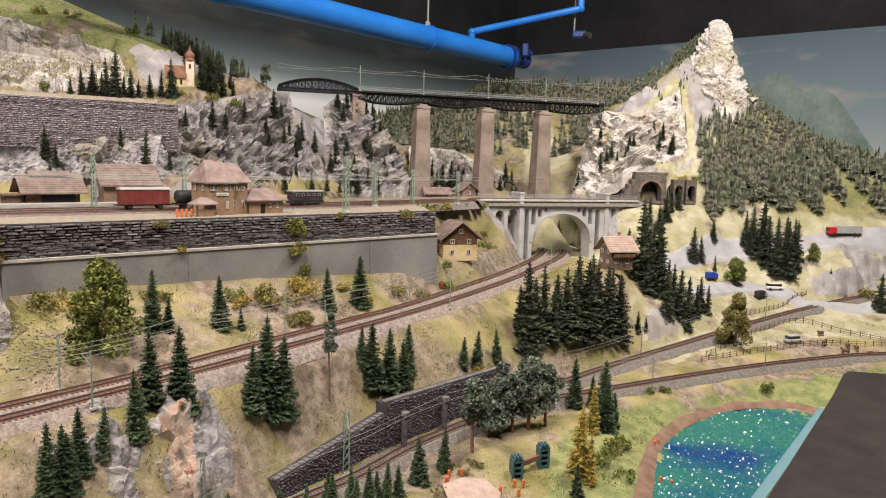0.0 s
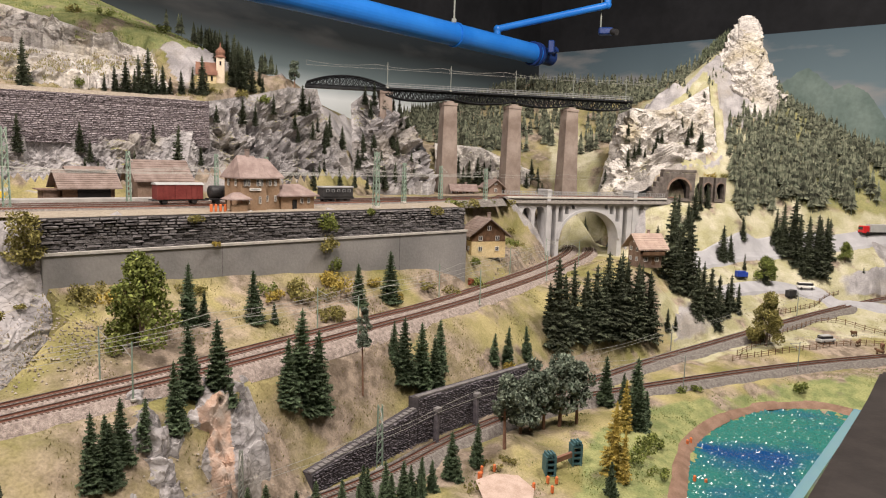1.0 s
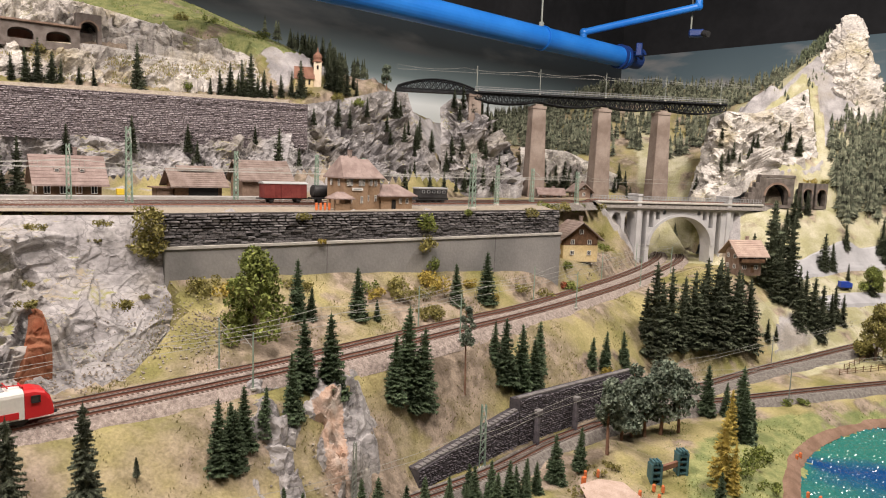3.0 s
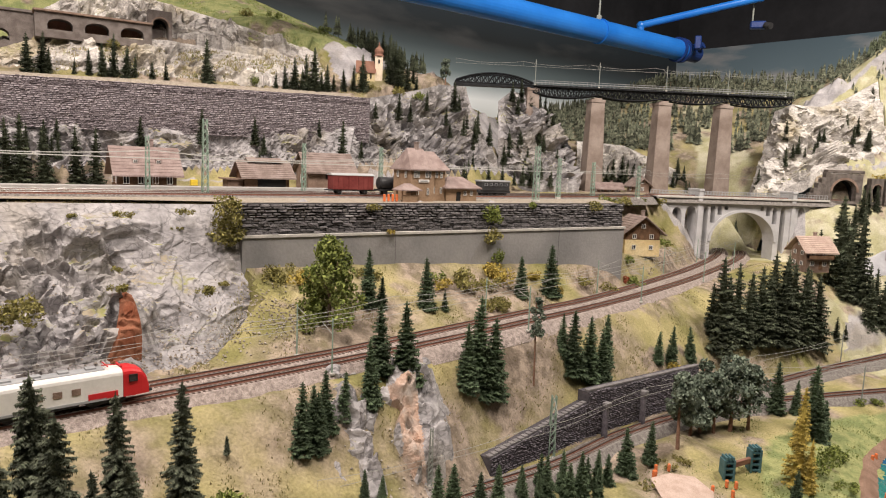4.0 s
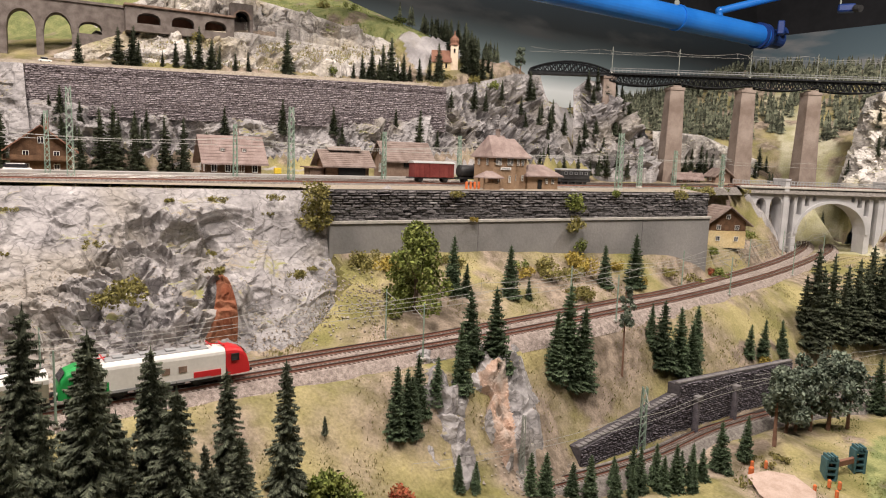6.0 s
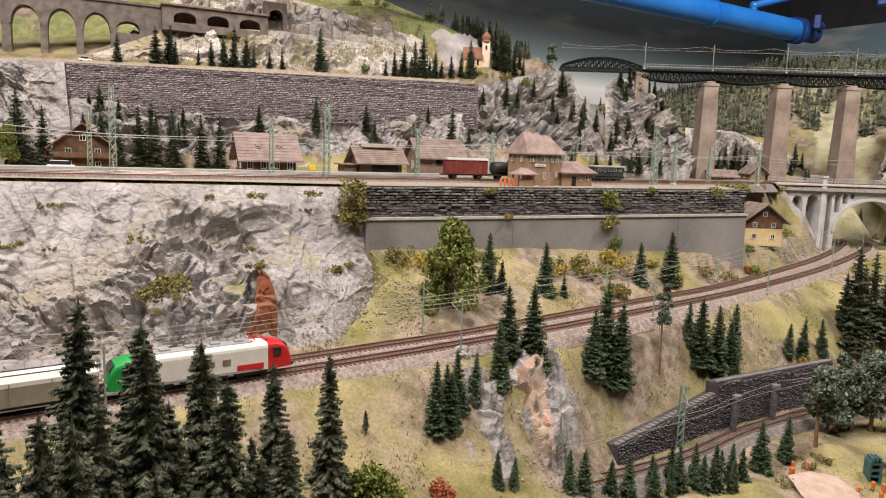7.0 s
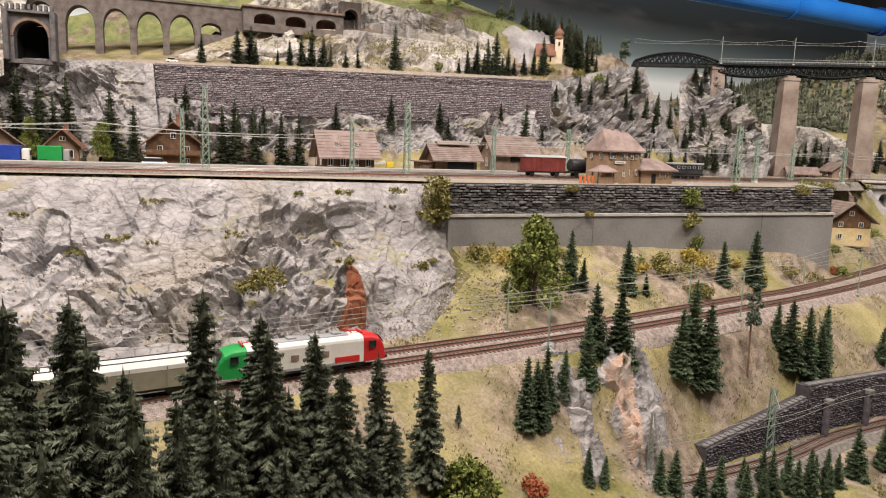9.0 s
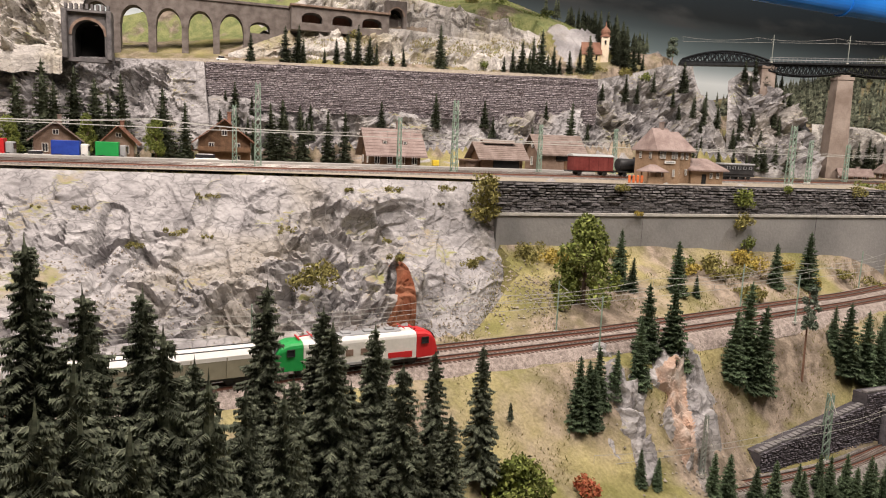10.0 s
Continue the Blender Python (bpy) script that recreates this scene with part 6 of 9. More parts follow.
def broad_tree(x, y, h, w, material, label, seed, n=26, trunk=0.25, group=""):
    rs = random.Random(seed)
    t = thing("broadleaf_tree", x, y, ground_z(x, y) - 0.003, rs.uniform(0, 360), label, "tree", group)
    bm = bmesh.new()
    bar(bm, (0, 0, 0), (0.003, 0, h * 0.5), w * 0.045, 8, w * 0.025)
    part("trunk", bm, M_bark, t)
    for i in range(4):
        bm = bmesh.new()
        a = i * 1.6 + rs.uniform(-0.3, 0.3)
        bar(bm, (0.002, 0, h * (0.25 + 0.06 * i)), (w * 0.3 * math.cos(a), w * 0.3 * math.sin(a), h * (0.5 + 0.08 * i)), w * 0.022, 6, w * 0.008)
        part("limb", bm, M_bark, t)
    clumps = []
    for i in range(34):
        z = lerp(trunk, 0.92, (i + rs.random()) / 34)
        zn = (z - trunk) / (0.96 - trunk)
        rr = w * 0.44 * (1 - max(0, zn) ** 1.6) ** 0.8 * rs.uniform(0.45, 1.12)
        a = rs.uniform(0, 6.28)
        clumps.append((rr * math.cos(a), rr * math.sin(a), z * h, w * rs.uniform(0.11, 0.22)))
    me = leaf_cloud(seed, clumps, n * (0.01 / (w * 0.2) ** 2) * 9.0, w * 0.032, material)
    o = new("crown", me)
    o.parent = t
    return t


broad_tree(-0.451, 1.675, 0.160, 0.102, M_leaf, "bushy mid-green broadleaf tree near the concrete wall", 21, n=34, trunk=0.08)
broad_tree(0.823, 2.828, 0.165, 0.092, M_leaf_olive, "tall yellowish green broadleaf tree by the paddock", 22, n=40, trunk=0.12)
broad_tree(0.92, 3.265, 0.105, 0.075, M_leaf, "round dark green broadleaf tree by the lane", 23)
broad_tree(1.252, 3.489, 0.080, 0.050, M_leaf, "small round green tree on the pale bank", 24)
broad_tree(-0.335, 1.245, 0.070, 0.085, M_leaf, "wide leafy green bush before the firs", 25, trunk=0.1)
broad_tree(-2.02, 1.36, 0.15, 0.07, M_leaf_red, "rust-orange autumn tree by the yard road", 26, trunk=0.2)
broad_tree(-1.88, 1.40, 0.10, 0.06, M_leaf, "green broadleaf tree in front of the yard houses", 27, trunk=0.15)
broad_tree(-1.60, 1.62, 0.11, 0.06, M_leaf, "green broadleaf tree beside the yard houses", 28, trunk=0.15)
broad_tree(-1.74, 1.52, 0.12, 0.05, M_leaf, "slim green broadleaf tree beside the yard houses", 29, trunk=0.15)


def pine_tree(x, y, h, w, label, seed, bare=0.30):
    rs = random.Random(seed)
    t = thing("pine_tree", x, y, ground_z(x, y) - 0.003, rs.uniform(0, 360), label, "tree", "pines by the playground")
    bm = bmesh.new()
    bar(bm, (0, 0, 0), (0.004, 0.002, h * 0.9), max(0.0019, w * 0.045), 8, 0.001)
    part("trunk", bm, mat("pine_bark", (0.20, 0.11, 0.075), (0.28, 0.17, 0.12), 90, 0.9, 0.5) if "pine_bark" not in bpy.data.materials else bpy.data.materials["pine_bark"], t, "reddish bare trunk")
    clumps = []
    for i in range(22):
        z = rs.uniform(bare, 0.95)
        f = (z - bare) / (1 - bare)
        rr = w * 0.42 * (1 - 0.75 * f) * rs.uniform(0.3, 1)
        a = rs.uniform(0, 6.28)
        clumps.append((rr * math.cos(a) * 1.25, rr * math.sin(a) * 1.25, z * h, w * rs.uniform(0.11, 0.19)))
    o = new("crown", leaf_cloud(seed, clumps, 60 * 0.01 / (w * 0.16) ** 2 * 2.5, min(0.0036, w * 0.05), M_pine))
    o.parent = t


for i, (x, y, h, w) in enumerate(((0.139, 1.888, 0.140, 0.085), (0.178, 2.035, 0.150, 0.075), (0.235, 2.075, 0.155, 0.095), (0.204, 2.05, 0.13, 0.08), (0.27, 2.10, 0.135, 0.08), (0.16, 1.99, 0.12, 0.07))):
    pine_tree(x, y, h, w, "blue-green pine with spreading crown and bare trunk", 41 + i)
pine_tree(-0.114, 1.826, 0.172, 0.036, "single slim pine with a long bare trunk on the slope", 48, bare=0.52)
pine_tree(-0.699, 2.903, 0.088, 0.045, "lone pine on the skyline beside the bowstring bridge", 49, bare=0.3)


def bush(x, y, w, h, material, label, seed, z=None, group="bushes"):
    rs = random.Random(seed)
    clumps = [(rs.uniform(-0.35, 0.35) * w, rs.uniform(-0.35, 0.35) * w, h * rs.uniform(0.25, 0.7), min(w, h) * rs.uniform(0.22, 0.36)) for _ in range(8)]
    me = leaf_cloud(seed, clumps, 34 * 0.01 / (min(w, h) * 0.3) ** 2 * 2.0, min(w, h) * 0.055 + 0.0006, material, "bush")
    o = new("bush", me)
    o.matrix_world = pose(x, y, (ground_z(x, y) if z is None else z) - 0.002, 0, 0, rs.uniform(0, 360))
    return tagged(o, label, "bush", group)


SHRUB = "low olive-yellow shrub at the foot of the concrete wall"
for i, (x, y, w, h) in enumerate(((-0.316, 2.013, 0.06, 0.04), (-0.277, 2.088, 0.05, 0.042), (-0.232, 1.987, 0.045, 0.035), (0.005, 2.475, 0.05, 0.035), (-0.573, 1.715, 0.06, 0.03), (-0.54, 1.75, 0.05, 0.022), (-0.47, 1.84, 0.04, 0.022), (-0.36, 1.96, 0.05, 0.025), (-0.10, 2.30, 0.05, 0.03), (-0.20, 2.18, 0.04, 0.025))):
    bush(x, y, w, h, (M_leaf_olive, M_leaf_yellow, M_leaf_olive, M_leaf)[i % 4], SHRUB, 60 + i)
for i, (u, v, z, w, h) in enumerate(((0.345, 0.02, 1.375, 0.045, 0.075), (0.56, 0.018, 1.40, 0.04, 0.05), (0.56, 0.025, 1.345, 0.04, 0.06), (0.575, 0.02, 1.31, 0.035, 0.05), (0.265, 0.012, 1.433, 0.03, 0.02), (0.68, 0.012, 1.435, 0.022, 0.018), (0.88, 0.012, 1.432, 0.04, 0.025), (0.30, 0.025, 1.385, 0.018, 0.012))):
    if i:
        x, y = UV(u, v)
        bush(x, y, w, h, (M_leaf_olive, M_leaf)[i % 2] if i < 7 else M_leaf_yellow, "creeper hanging on the station wall", 80 + i, z)
for i, (u, v, w, h) in enumerate(((0.05, 0.05, 0.065, 0.030), (0.10, 0.055, 0.07, 0.034), (0.15, 0.05, 0.05, 0.026), (0.25, 0.05, 0.05, 0.026), (0.40, 0.075, 0.05, 0.032), (0.46, 0.085, 0.07, 0.042), (0.51, 0.075, 0.06, 0.036), (0.56, 0.06, 0.06, 0.040), (0.50, 0.13, 0.06, 0.030), (0.90, 0.06, 0.05, 0.030), (0.70, 0.08, 0.04, 0.022))):
    x, y = UV(u, v)
    bush(x, y, w, h, (M_leaf_olive, M_leaf_yellow, M_leaf_olive)[i % 3], SHRUB, 250 + i)
x, y = UV(-0.02, 0.015)
for i, z in enumerate((1.425, 1.395, 1.37)):
    bush(x - 0.005 * i, y, 0.055, 0.045, M_leaf_olive, "shaggy olive bush at the corner of the slate wall", 90 + i, z)
for i, (x, y, w, h, z) in enumerate(((-0.725, 1.31, 0.06, 0.045, 1.29), (-0.75, 1.29, 0.05, 0.03, 1.285), (-0.60, 1.535, 0.035, 0.022, 1.305), (-0.665, 1.42, 0.035, 0.018, 1.32), (-0.70, 1.60, 0.05, 0.015, 1.425), (-0.76, 1.53, 0.05, 0.014, 1.42), (-0.82, 1.33, 0.05, 0.012, 1.36), (-0.93, 1.20, 0.06, 0.014, 1.355))):
    bush(x, y, w, h, M_leaf_olive, "mossy olive tuft on the grey cliff", 100 + i, z, "tufts on the cliff")
bush(-0.286, 1.33, 0.05, 0.035, M_leaf_red, "rust-red autumn bush among the firs", 110)
bush(0.835, 2.541, 0.045, 0.032, M_leaf, "round dark bush on the lake meadow", 111)
bush(-0.02, 2.475, 0.025, 0.018, M_leaf_red, "red flowering bush beside the chalet", 112)
bush(0.118, 2.17, 0.03, 0.03, M_leaf_yellow, "yellow flowering bush on the slope", 113)
bush(1.42, 3.42, 0.08, 0.05, M_leaf_olive, "dry brownish shrub on the pale bank", 114)
for i, (x, y, w, h) in enumerate(((0.40, 2.03, 0.05, 0.035), (0.43, 2.08, 0.045, 0.03), (0.38, 1.98, 0.05, 0.03), (0.42, 1.95, 0.04, 0.025), (0.52, 2.38, 0.03, 0.02), (0.56, 2.40, 0.025, 0.022), (0.15, 1.86, 0.05, 0.015), (0.12, 1.84, 0.04, 0.015), (0.10, 1.77, 0.04, 0.012))):
    bush(x, y, w, h, M_leaf if i < 6 else M_leaf_olive, "low green bush near the playground", 120 + i)
for i, (x, y, w, h) in enumerate(((-0.76, 2.66, 0.06, 0.03), (-0.72, 2.72, 0.06, 0.03), (-0.82, 2.60, 0.05, 0.02), (-1.10, 2.37, 0.045, 0.035), (-1.30, 2.62, 0.05, 0.03), (-1.22, 2.66, 0.05, 0.03), (-1.46, 2.22, 0.06, 0.03), (-1.10, 2.78, 0.05, 0.03), (-1.06, 2.30, 0.05, 0.015), (-0.03, 2.60, 0.06, 0.03), (0.01, 2.75, 0.06, 0.03), (0.0, 2.9, 0.06, 0.03), (0.03, 3.0, 0.05, 0.025))):
    bush(x, y, w, h, (M_leaf_olive, M_leaf)[i % 2], "olive bush on the upper slopes", 140 + i)


def woods(name, poly, n, h0, h1, label, seed, material, gaps=(), low=0.20):
    """One mass of small firs over a plan area."""
    rs = random.Random(seed)
    xs, ys = [p[0] for p in poly], [p[1] for p in poly]
    vs, fs, made = [], [], 0
    while made < n:
        x, y = rs.uniform(min(xs), max(xs)), rs.uniform(min(ys), max(ys))
        if not in_poly(x, y, poly) or noise.noise(Vector((x * 6, y * 6, seed))) < -0.32:
            continue
        made += 1
        if any(in_poly(x, y, g) for g in gaps):
            continue
        z0 = ground_z(x, y) - 0.004
        h = lerp(h1, h0, smoothstep(1.45, 1.85, z0)) * rs.uniform(0.78, 1.12)
        R = h * rs.uniform(0.16, 0.22)
        for t in range(9):
            f = t / 9
            r = R * (1 - f) ** 0.85 * rs.uniform(0.85, 1.15)
            z = z0 + h * (low + (0.98 - low) * f)
            a0 = rs.uniform(0, 6.28)
            c = len(vs)
            vs.append((x, y, z + h * 0.13))
            m = 6
            for i in range(2 * m):
                a = a0 + math.pi * i / m
                rr = r * rs.uniform(0.75, 1.25) if i % 2 == 0 else r * 0.28
                vs.append((x + rr * math.cos(a), y + rr * math.sin(a), z - (0.03 * h if i % 2 == 0 else 0) + rs.uniform(-0.01, 0.01) * h))
            fs += [(c, c + 1 + i, c + 1 + (i + 1) % (2 * m)) for i in range(2 * m)]
        c = len(vs)
        vs += [(x + 0.0014, y - 0.001, z0), (x - 0.0014, y - 0.001, z0), (x, y + 0.0014, z0), (x, y, z0 + h * 0.5)]
        fs += [(c, c + 1, c + 3), (c + 1, c + 2, c + 3), (c + 2, c, c + 3)]
    ob = new(name, from_lists(name, vs, fs, material))
    return tagged(ob, label, "woods", kind="stuff")


M_wood_far = mat("far_firs", (0.072, 0.086, 0.06), (0.195, 0.205, 0.145), 60, 0.9, 0.0, spread=0.4, isl=0.75)
woods("mountain_woods", [(0.90, 3.62), (1.02, 3.60), (1.28, 3.67), (1.48, 3.74), (2.2, 3.80), (2.2, 4.25), (1.66, 4.1), (1.20, 4.22), (1.08, 4.08), (1.0, 3.88)], 900, 0.07, 0.14, "dense grey-green fir wood covering the mountain side", 201, M_wood_far, gaps=[[(1.36, 3.98), (1.42, 3.98), (1.60, 3.72), (1.46, 3.72)]], low=0.26)
woods("ridge_woods", [(0.60, 3.86), (0.70, 3.80), (0.86, 3.90), (0.84, 4.15), (0.74, 4.2)], 90, 0.04, 0.06, "scattered small firs along the rocky ridge", 202, M_wood_far)
woods("shoulder_woods", [(0.76, 4.00), (0.82, 4.00), (0.92, 4.08), (0.90, 4.14), (0.78, 4.09)], 60, 0.07, 0.08, "dark firs on the shoulder of the rocky peak", 206, M_needle_dark)
woods("valley_woods", [(-0.75, 3.75), (-0.3, 3.62), (0.0, 3.78), (0.30, 3.80), (0.60, 4.0), (0.85, 4.35), (0.6, 4.65), (-0.05, 4.95), (-0.5, 4.8)], 1150, 0.075, 0.12, "fir woods filling the valley slopes far behind the bridges", 203, M_wood_far, gaps=[[(0.10, 3.72), (0.20, 3.72), (0.32, 4.15), (0.22, 4.2)]], low=0.12)
woods("hill_woods", [(-1.18, 2.90), (-0.9, 2.88), (-0.78, 2.95), (-0.85, 3.15), (-1.15, 3.05)], 60, 0.08, 0.11, "dark firs behind the green hilltop", 204, M_needle_dark)
woods("slope_woods", [(0.84, 3.60), (0.88, 3.50), (1.0, 3.56), (1.04, 3.66), (0.98, 3.9), (0.84, 3.76)], 110, 0.06, 0.12, "firs beside the narrow tunnel mouths", 205, M_wood_far, low=0.26)
for i, (x, y, w, h, z) in enumerate(((-0.07, 2.56, 0.06, 0.035, 1.425), (-0.09, 2.66, 0.07, 0.035, 1.425), (-0.075, 2.78, 0.07, 0.04, 1.42), (-0.03, 2.90, 0.07, 0.035, 1.42), (0.02, 3.02, 0.06, 0.03, 1.42), (0.05, 2.90, 0.05, 0.03, 1.30), (0.07, 3.0, 0.05, 0.025, 1.28))):
    bush(x, y, w, h, (M_leaf_olive, M_leaf)[i % 2], "shaggy green bush on the bank by the stone bridge", 170 + i, z)
for i, (x, y, w, h) in enumerate(((0.68, 3.57, 0.06, 0.03), (0.76, 3.585, 0.07, 0.035), (0.82, 3.60, 0.05, 0.03), (0.62, 3.545, 0.05, 0.02))):
    bush(x, y, w, h, (M_leaf_olive, M_leaf_yellow)[i % 2], "golden green bush over the tunnel mouths", 180 + i, 1.53)


def plant_on_faces(picks, seed):
    """Firs rooted in the rock faces, at a share of their height."""
    rs = random.Random(seed)
    for k, n, h0, h1 in picks:
        _, foot, crown, *_ = FACES[k]
        for _ in range(n):
            f, g = rs.uniform(0.05, 0.95), rs.uniform(0.08, 0.80)
            a, b = at_line(foot, f), at_line(crown, f)
            p = a.lerp(b, g)
            h = rs.uniform(h0, h1)
            t = tree_thing("fir_tree", FIRS_DARK[rs.randrange(len(FIRS_DARK))], STEM, "small dark fir clinging to the rock face", "tree", "firs on the rock faces")
            t.matrix_basis = pose(p.x, p.y, p.z - 0.004, 0, 0, rs.uniform(0, 360)) @ Matrix.Diagonal((h, h, h, 1))


for f, h in ((0.22, 0.07), (0.36, 0.09), (0.5, 0.085), (0.62, 0.10), (0.72, 0.08), (0.85, 0.09)):
    p = at_line(FACES[5][2], f)
    t = tree_thing("fir_tree", FIRS_DARK[int(f * 90) % 4], STEM, "dark fir on top of the rock pillar beside the steel bridge", "tree", "firs on the rock faces")
    t.matrix_basis = pose(p.x + 0.012, p.y - 0.012, p.z - 0.035, 0, 0, 400 * f) @ Matrix.Diagonal((h, h, h, 1))
plant_on_faces(((3, 22, 0.05, 0.10), (4, 16, 0.05, 0.09), (5, 14, 0.05, 0.10), (6, 8, 0.05, 0.08), (7, 18, 0.04, 0.08)), 77)


# ---- buildings ----
def window(parent, x, y, z, w, h, side=-1, axis="x", frame_mat=None, n=2):
    """A window on a wall face: frame and panes. axis x: wall faces -y or y; axis y: wall faces x."""
    f = frame_mat or M_white
    m = Matrix.Translation((x, y, z)) @ Matrix.Rotation({("x", -1): 0, ("x", 1): math.pi, ("y", 1): math.pi / 2, ("y", -1): -math.pi / 2}[(axis, side)], 4, "Z")
    bm = bmesh.new()
    t = max(0.0007, w * 0.09)
    for sx in (-1, 1):
        box(bm, sx * (w / 2 - t / 2), -0.0008, 0, t, 0.0016, h, m)
    for i in range(1, n):
        box(bm, -w / 2 + w * i / n, -0.0008, 0, t * 0.8, 0.0014, h, m)
    for sz in (-1, 1):
        box(bm, 0, -0.0008, sz * (h / 2 - t / 2), w, 0.0016, t, m)
    win = part("window", bm, f, parent)
    bm = bmesh.new()
    box(bm, 0, -0.0002, 0, w - t, 0.0006, h - t, m)
    part("pane", bm, M_glass, win, "dark window pane")
    return win


def gable_roof(bm, L, D, z, rise, over, thick, m=None, hip=0.0):
    """Two thick roof slopes with the ridge along x; hip shortens the ridge."""
    m = m or Matrix()
    for s in (-1, 1):
        drop = rise * over / (D / 2)
        a = [(-L / 2 - over, s * (D / 2 + over), z - drop), (L / 2 + over, s * (D / 2 + over), z - drop), (L / 2 + over - hip, 0, z + rise), (-L / 2 - over + hip, 0, z + rise)]
        lo = [bm.verts.new(m @ Vector(p)) for p in a]
        hi = [bm.verts.new(m @ (Vector(p) + Vector((0, 0, thick)))) for p in a]
        bm.faces.new(lo)
        bm.faces.new(hi)
        for i in range(4):
            bm.faces.new((lo[i], lo[(i + 1) % 4], hi[(i + 1) % 4], hi[i]))
    if hip > 0:
        for s in (-1, 1):
            drop = rise * over / (D / 2)
            p = [(s * (L / 2 + over), -D / 2 - over, z - drop), (s * (L / 2 + over), D / 2 + over, z - drop), (s * (L / 2 + over - hip), 0, z + rise)]
            lo = [bm.verts.new(m @ Vector(q)) for q in p]
            hi = [bm.verts.new(m @ (Vector(q) + Vector((0, 0, thick)))) for q in p]
            bm.faces.new(lo)
            bm.faces.new(hi)
            for i in range(3):
                bm.faces.new((lo[i], lo[(i + 1) % 3], hi[(i + 1) % 3], hi[i]))
    return fix(bm)


def tile_rows(parent, L, D, z, rise, over, thick, material, rows=8):
    """Raised courses across both roof slopes."""
    for s in (-1, 1):
        bm = bmesh.new()
        drop = rise * over / (D / 2)
        for i in range(rows):
            f = (i + 0.15) / rows
            y, zz = s * lerp(D / 2 + over, 0, f), lerp(z - drop, z + rise, f) + thick + 0.0003
            ang = math.atan2(rise, D / 2)
            m = Matrix.Translation((0, y, zz)) @ Matrix.Rotation(-s * ang if s > 0 else ang, 4, "X")
            box(bm, 0, 0, 0, L + 2 * over, 0.0024, 0.0010, m)
        tagged(part("roof_course", bm, material, parent), kind="stuff")


def gable_body(bm, L, D, h, rise):
    """Walls with gables at both ends."""
    pts = [(-D / 2, -0.01), (D / 2, -0.01), (D / 2, h), (0, h + rise), (-D / 2, h)]
    vs0 = [bm.verts.new((-L / 2, y, z)) for y, z in pts]
    vs1 = [bm.verts.new((L / 2, y, z)) for y, z in pts]
    bm.faces.new(vs0)
    bm.faces.new(vs1)
    for i in range(5):
        bm.faces.new((vs0[i], vs0[(i + 1) % 5], vs1[(i + 1) % 5], vs1[i]))
    return fix(bm)


def house(name, x, y, z, rz, L, D, h, rise, label, wall, roof, over=0.012, wins=3, floors=1, hip=0.0, balcony=False, chimney=True, dormers=0, lower=None, category="house", gable_wins=2):
    t = thing(name, x, y, z, rz, label, category)
    w = part("wall", gable_body(bmesh.new(), L, D, h, rise - 0.002), wall, t)
    if lower:
        bm = bmesh.new()
        box(bm, 0, 0, h * 0.30 - 0.005, L + 0.002, D + 0.002, h * 0.6 + 0.01)
        part("ground_floor_wall", bm, lower, t)
    bm = bmesh.new()
    r = part("roof", gable_roof(bm, L, D, h, rise, over, 0.0028, hip=hip), roof, t)
    if not hip:
        tile_rows(t, L, D, h, rise, over, 0.0028, roof, rows=9)
    fh = h / floors
    for f in range(floors):
        zz = fh * (f + 0.52)
        for i in range(wins):
            xx = -L / 2 + L * (i + 0.5) / wins
            for s in (-1, 1):
                window(t, xx, s * (D / 2 + 0.0012), zz, min(0.013, L / wins * 0.5), fh * 0.42, s, "x")
        for i in range(gable_wins):
            yy = -D / 2 + D * (i + 0.5) / gable_wins
            for s in (-1, 1):
                window(t, s * (L / 2 + 0.0012), yy, zz, min(0.012, D / gable_wins * 0.5), fh * 0.42, s, "y")
    if gable_wins:
        for s in (-1, 1):
            window(t, s * (L / 2 + 0.0005), 0, h + rise * 0.35, 0.012, rise * 0.32, s, "y")
    bm = bmesh.new()
    box(bm, L * 0.12, -D / 2 - 0.001, fh * 0.33, 0.011, 0.002, fh * 0.70)
    part("door", bm, M_wood, t, "dark wooden door")
    if chimney:
        bm = bmesh.new()
        box(bm, L * 0.15, D * 0.1, h + rise + 0.002, 0.008, 0.008, rise * 0.7, bevel=0.0005)
        box(bm, L * 0.15, D * 0.1, h + rise + 0.002 + rise * 0.36, 0.010, 0.010, 0.002)
        part("chimney", bm, roof, t)
    if balcony:
        for s, ax in ((1, "y"), (-1, "x")):
            bm = bmesh.new()
            if ax == "y":
                box(bm, L / 2 + 0.007, 0, h * 0.50, 0.014, D, 0.002)
                box(bm, L / 2 + 0.014, 0, h * 0.50 + 0.006, 0.0012, D, 0.010)
            else:
                box(bm, 0, -D / 2 - 0.007, h * 0.50, L, 0.014, 0.002)
                box(bm, 0, -D / 2 - 0.014, h * 0.50 + 0.006, L, 0.0012, 0.010)
            part("balcony", bm, M_wood, t, "timber balcony with boarded rail")
    for i in range(dormers):
        xx = -L * 0.2 + L * 0.4 * i / max(1, dormers - 1) if dormers > 1 else 0
        bm = bmesh.new()
        box(bm, xx, -D * 0.30, h + rise * 0.42, 0.012, 0.014, 0.009, bevel=0.0005)
        dm = part("dormer", bm, roof, t)
        window(dm, xx, -D * 0.30 - 0.0075, h + rise * 0.40, 0.008, 0.006)
    return t


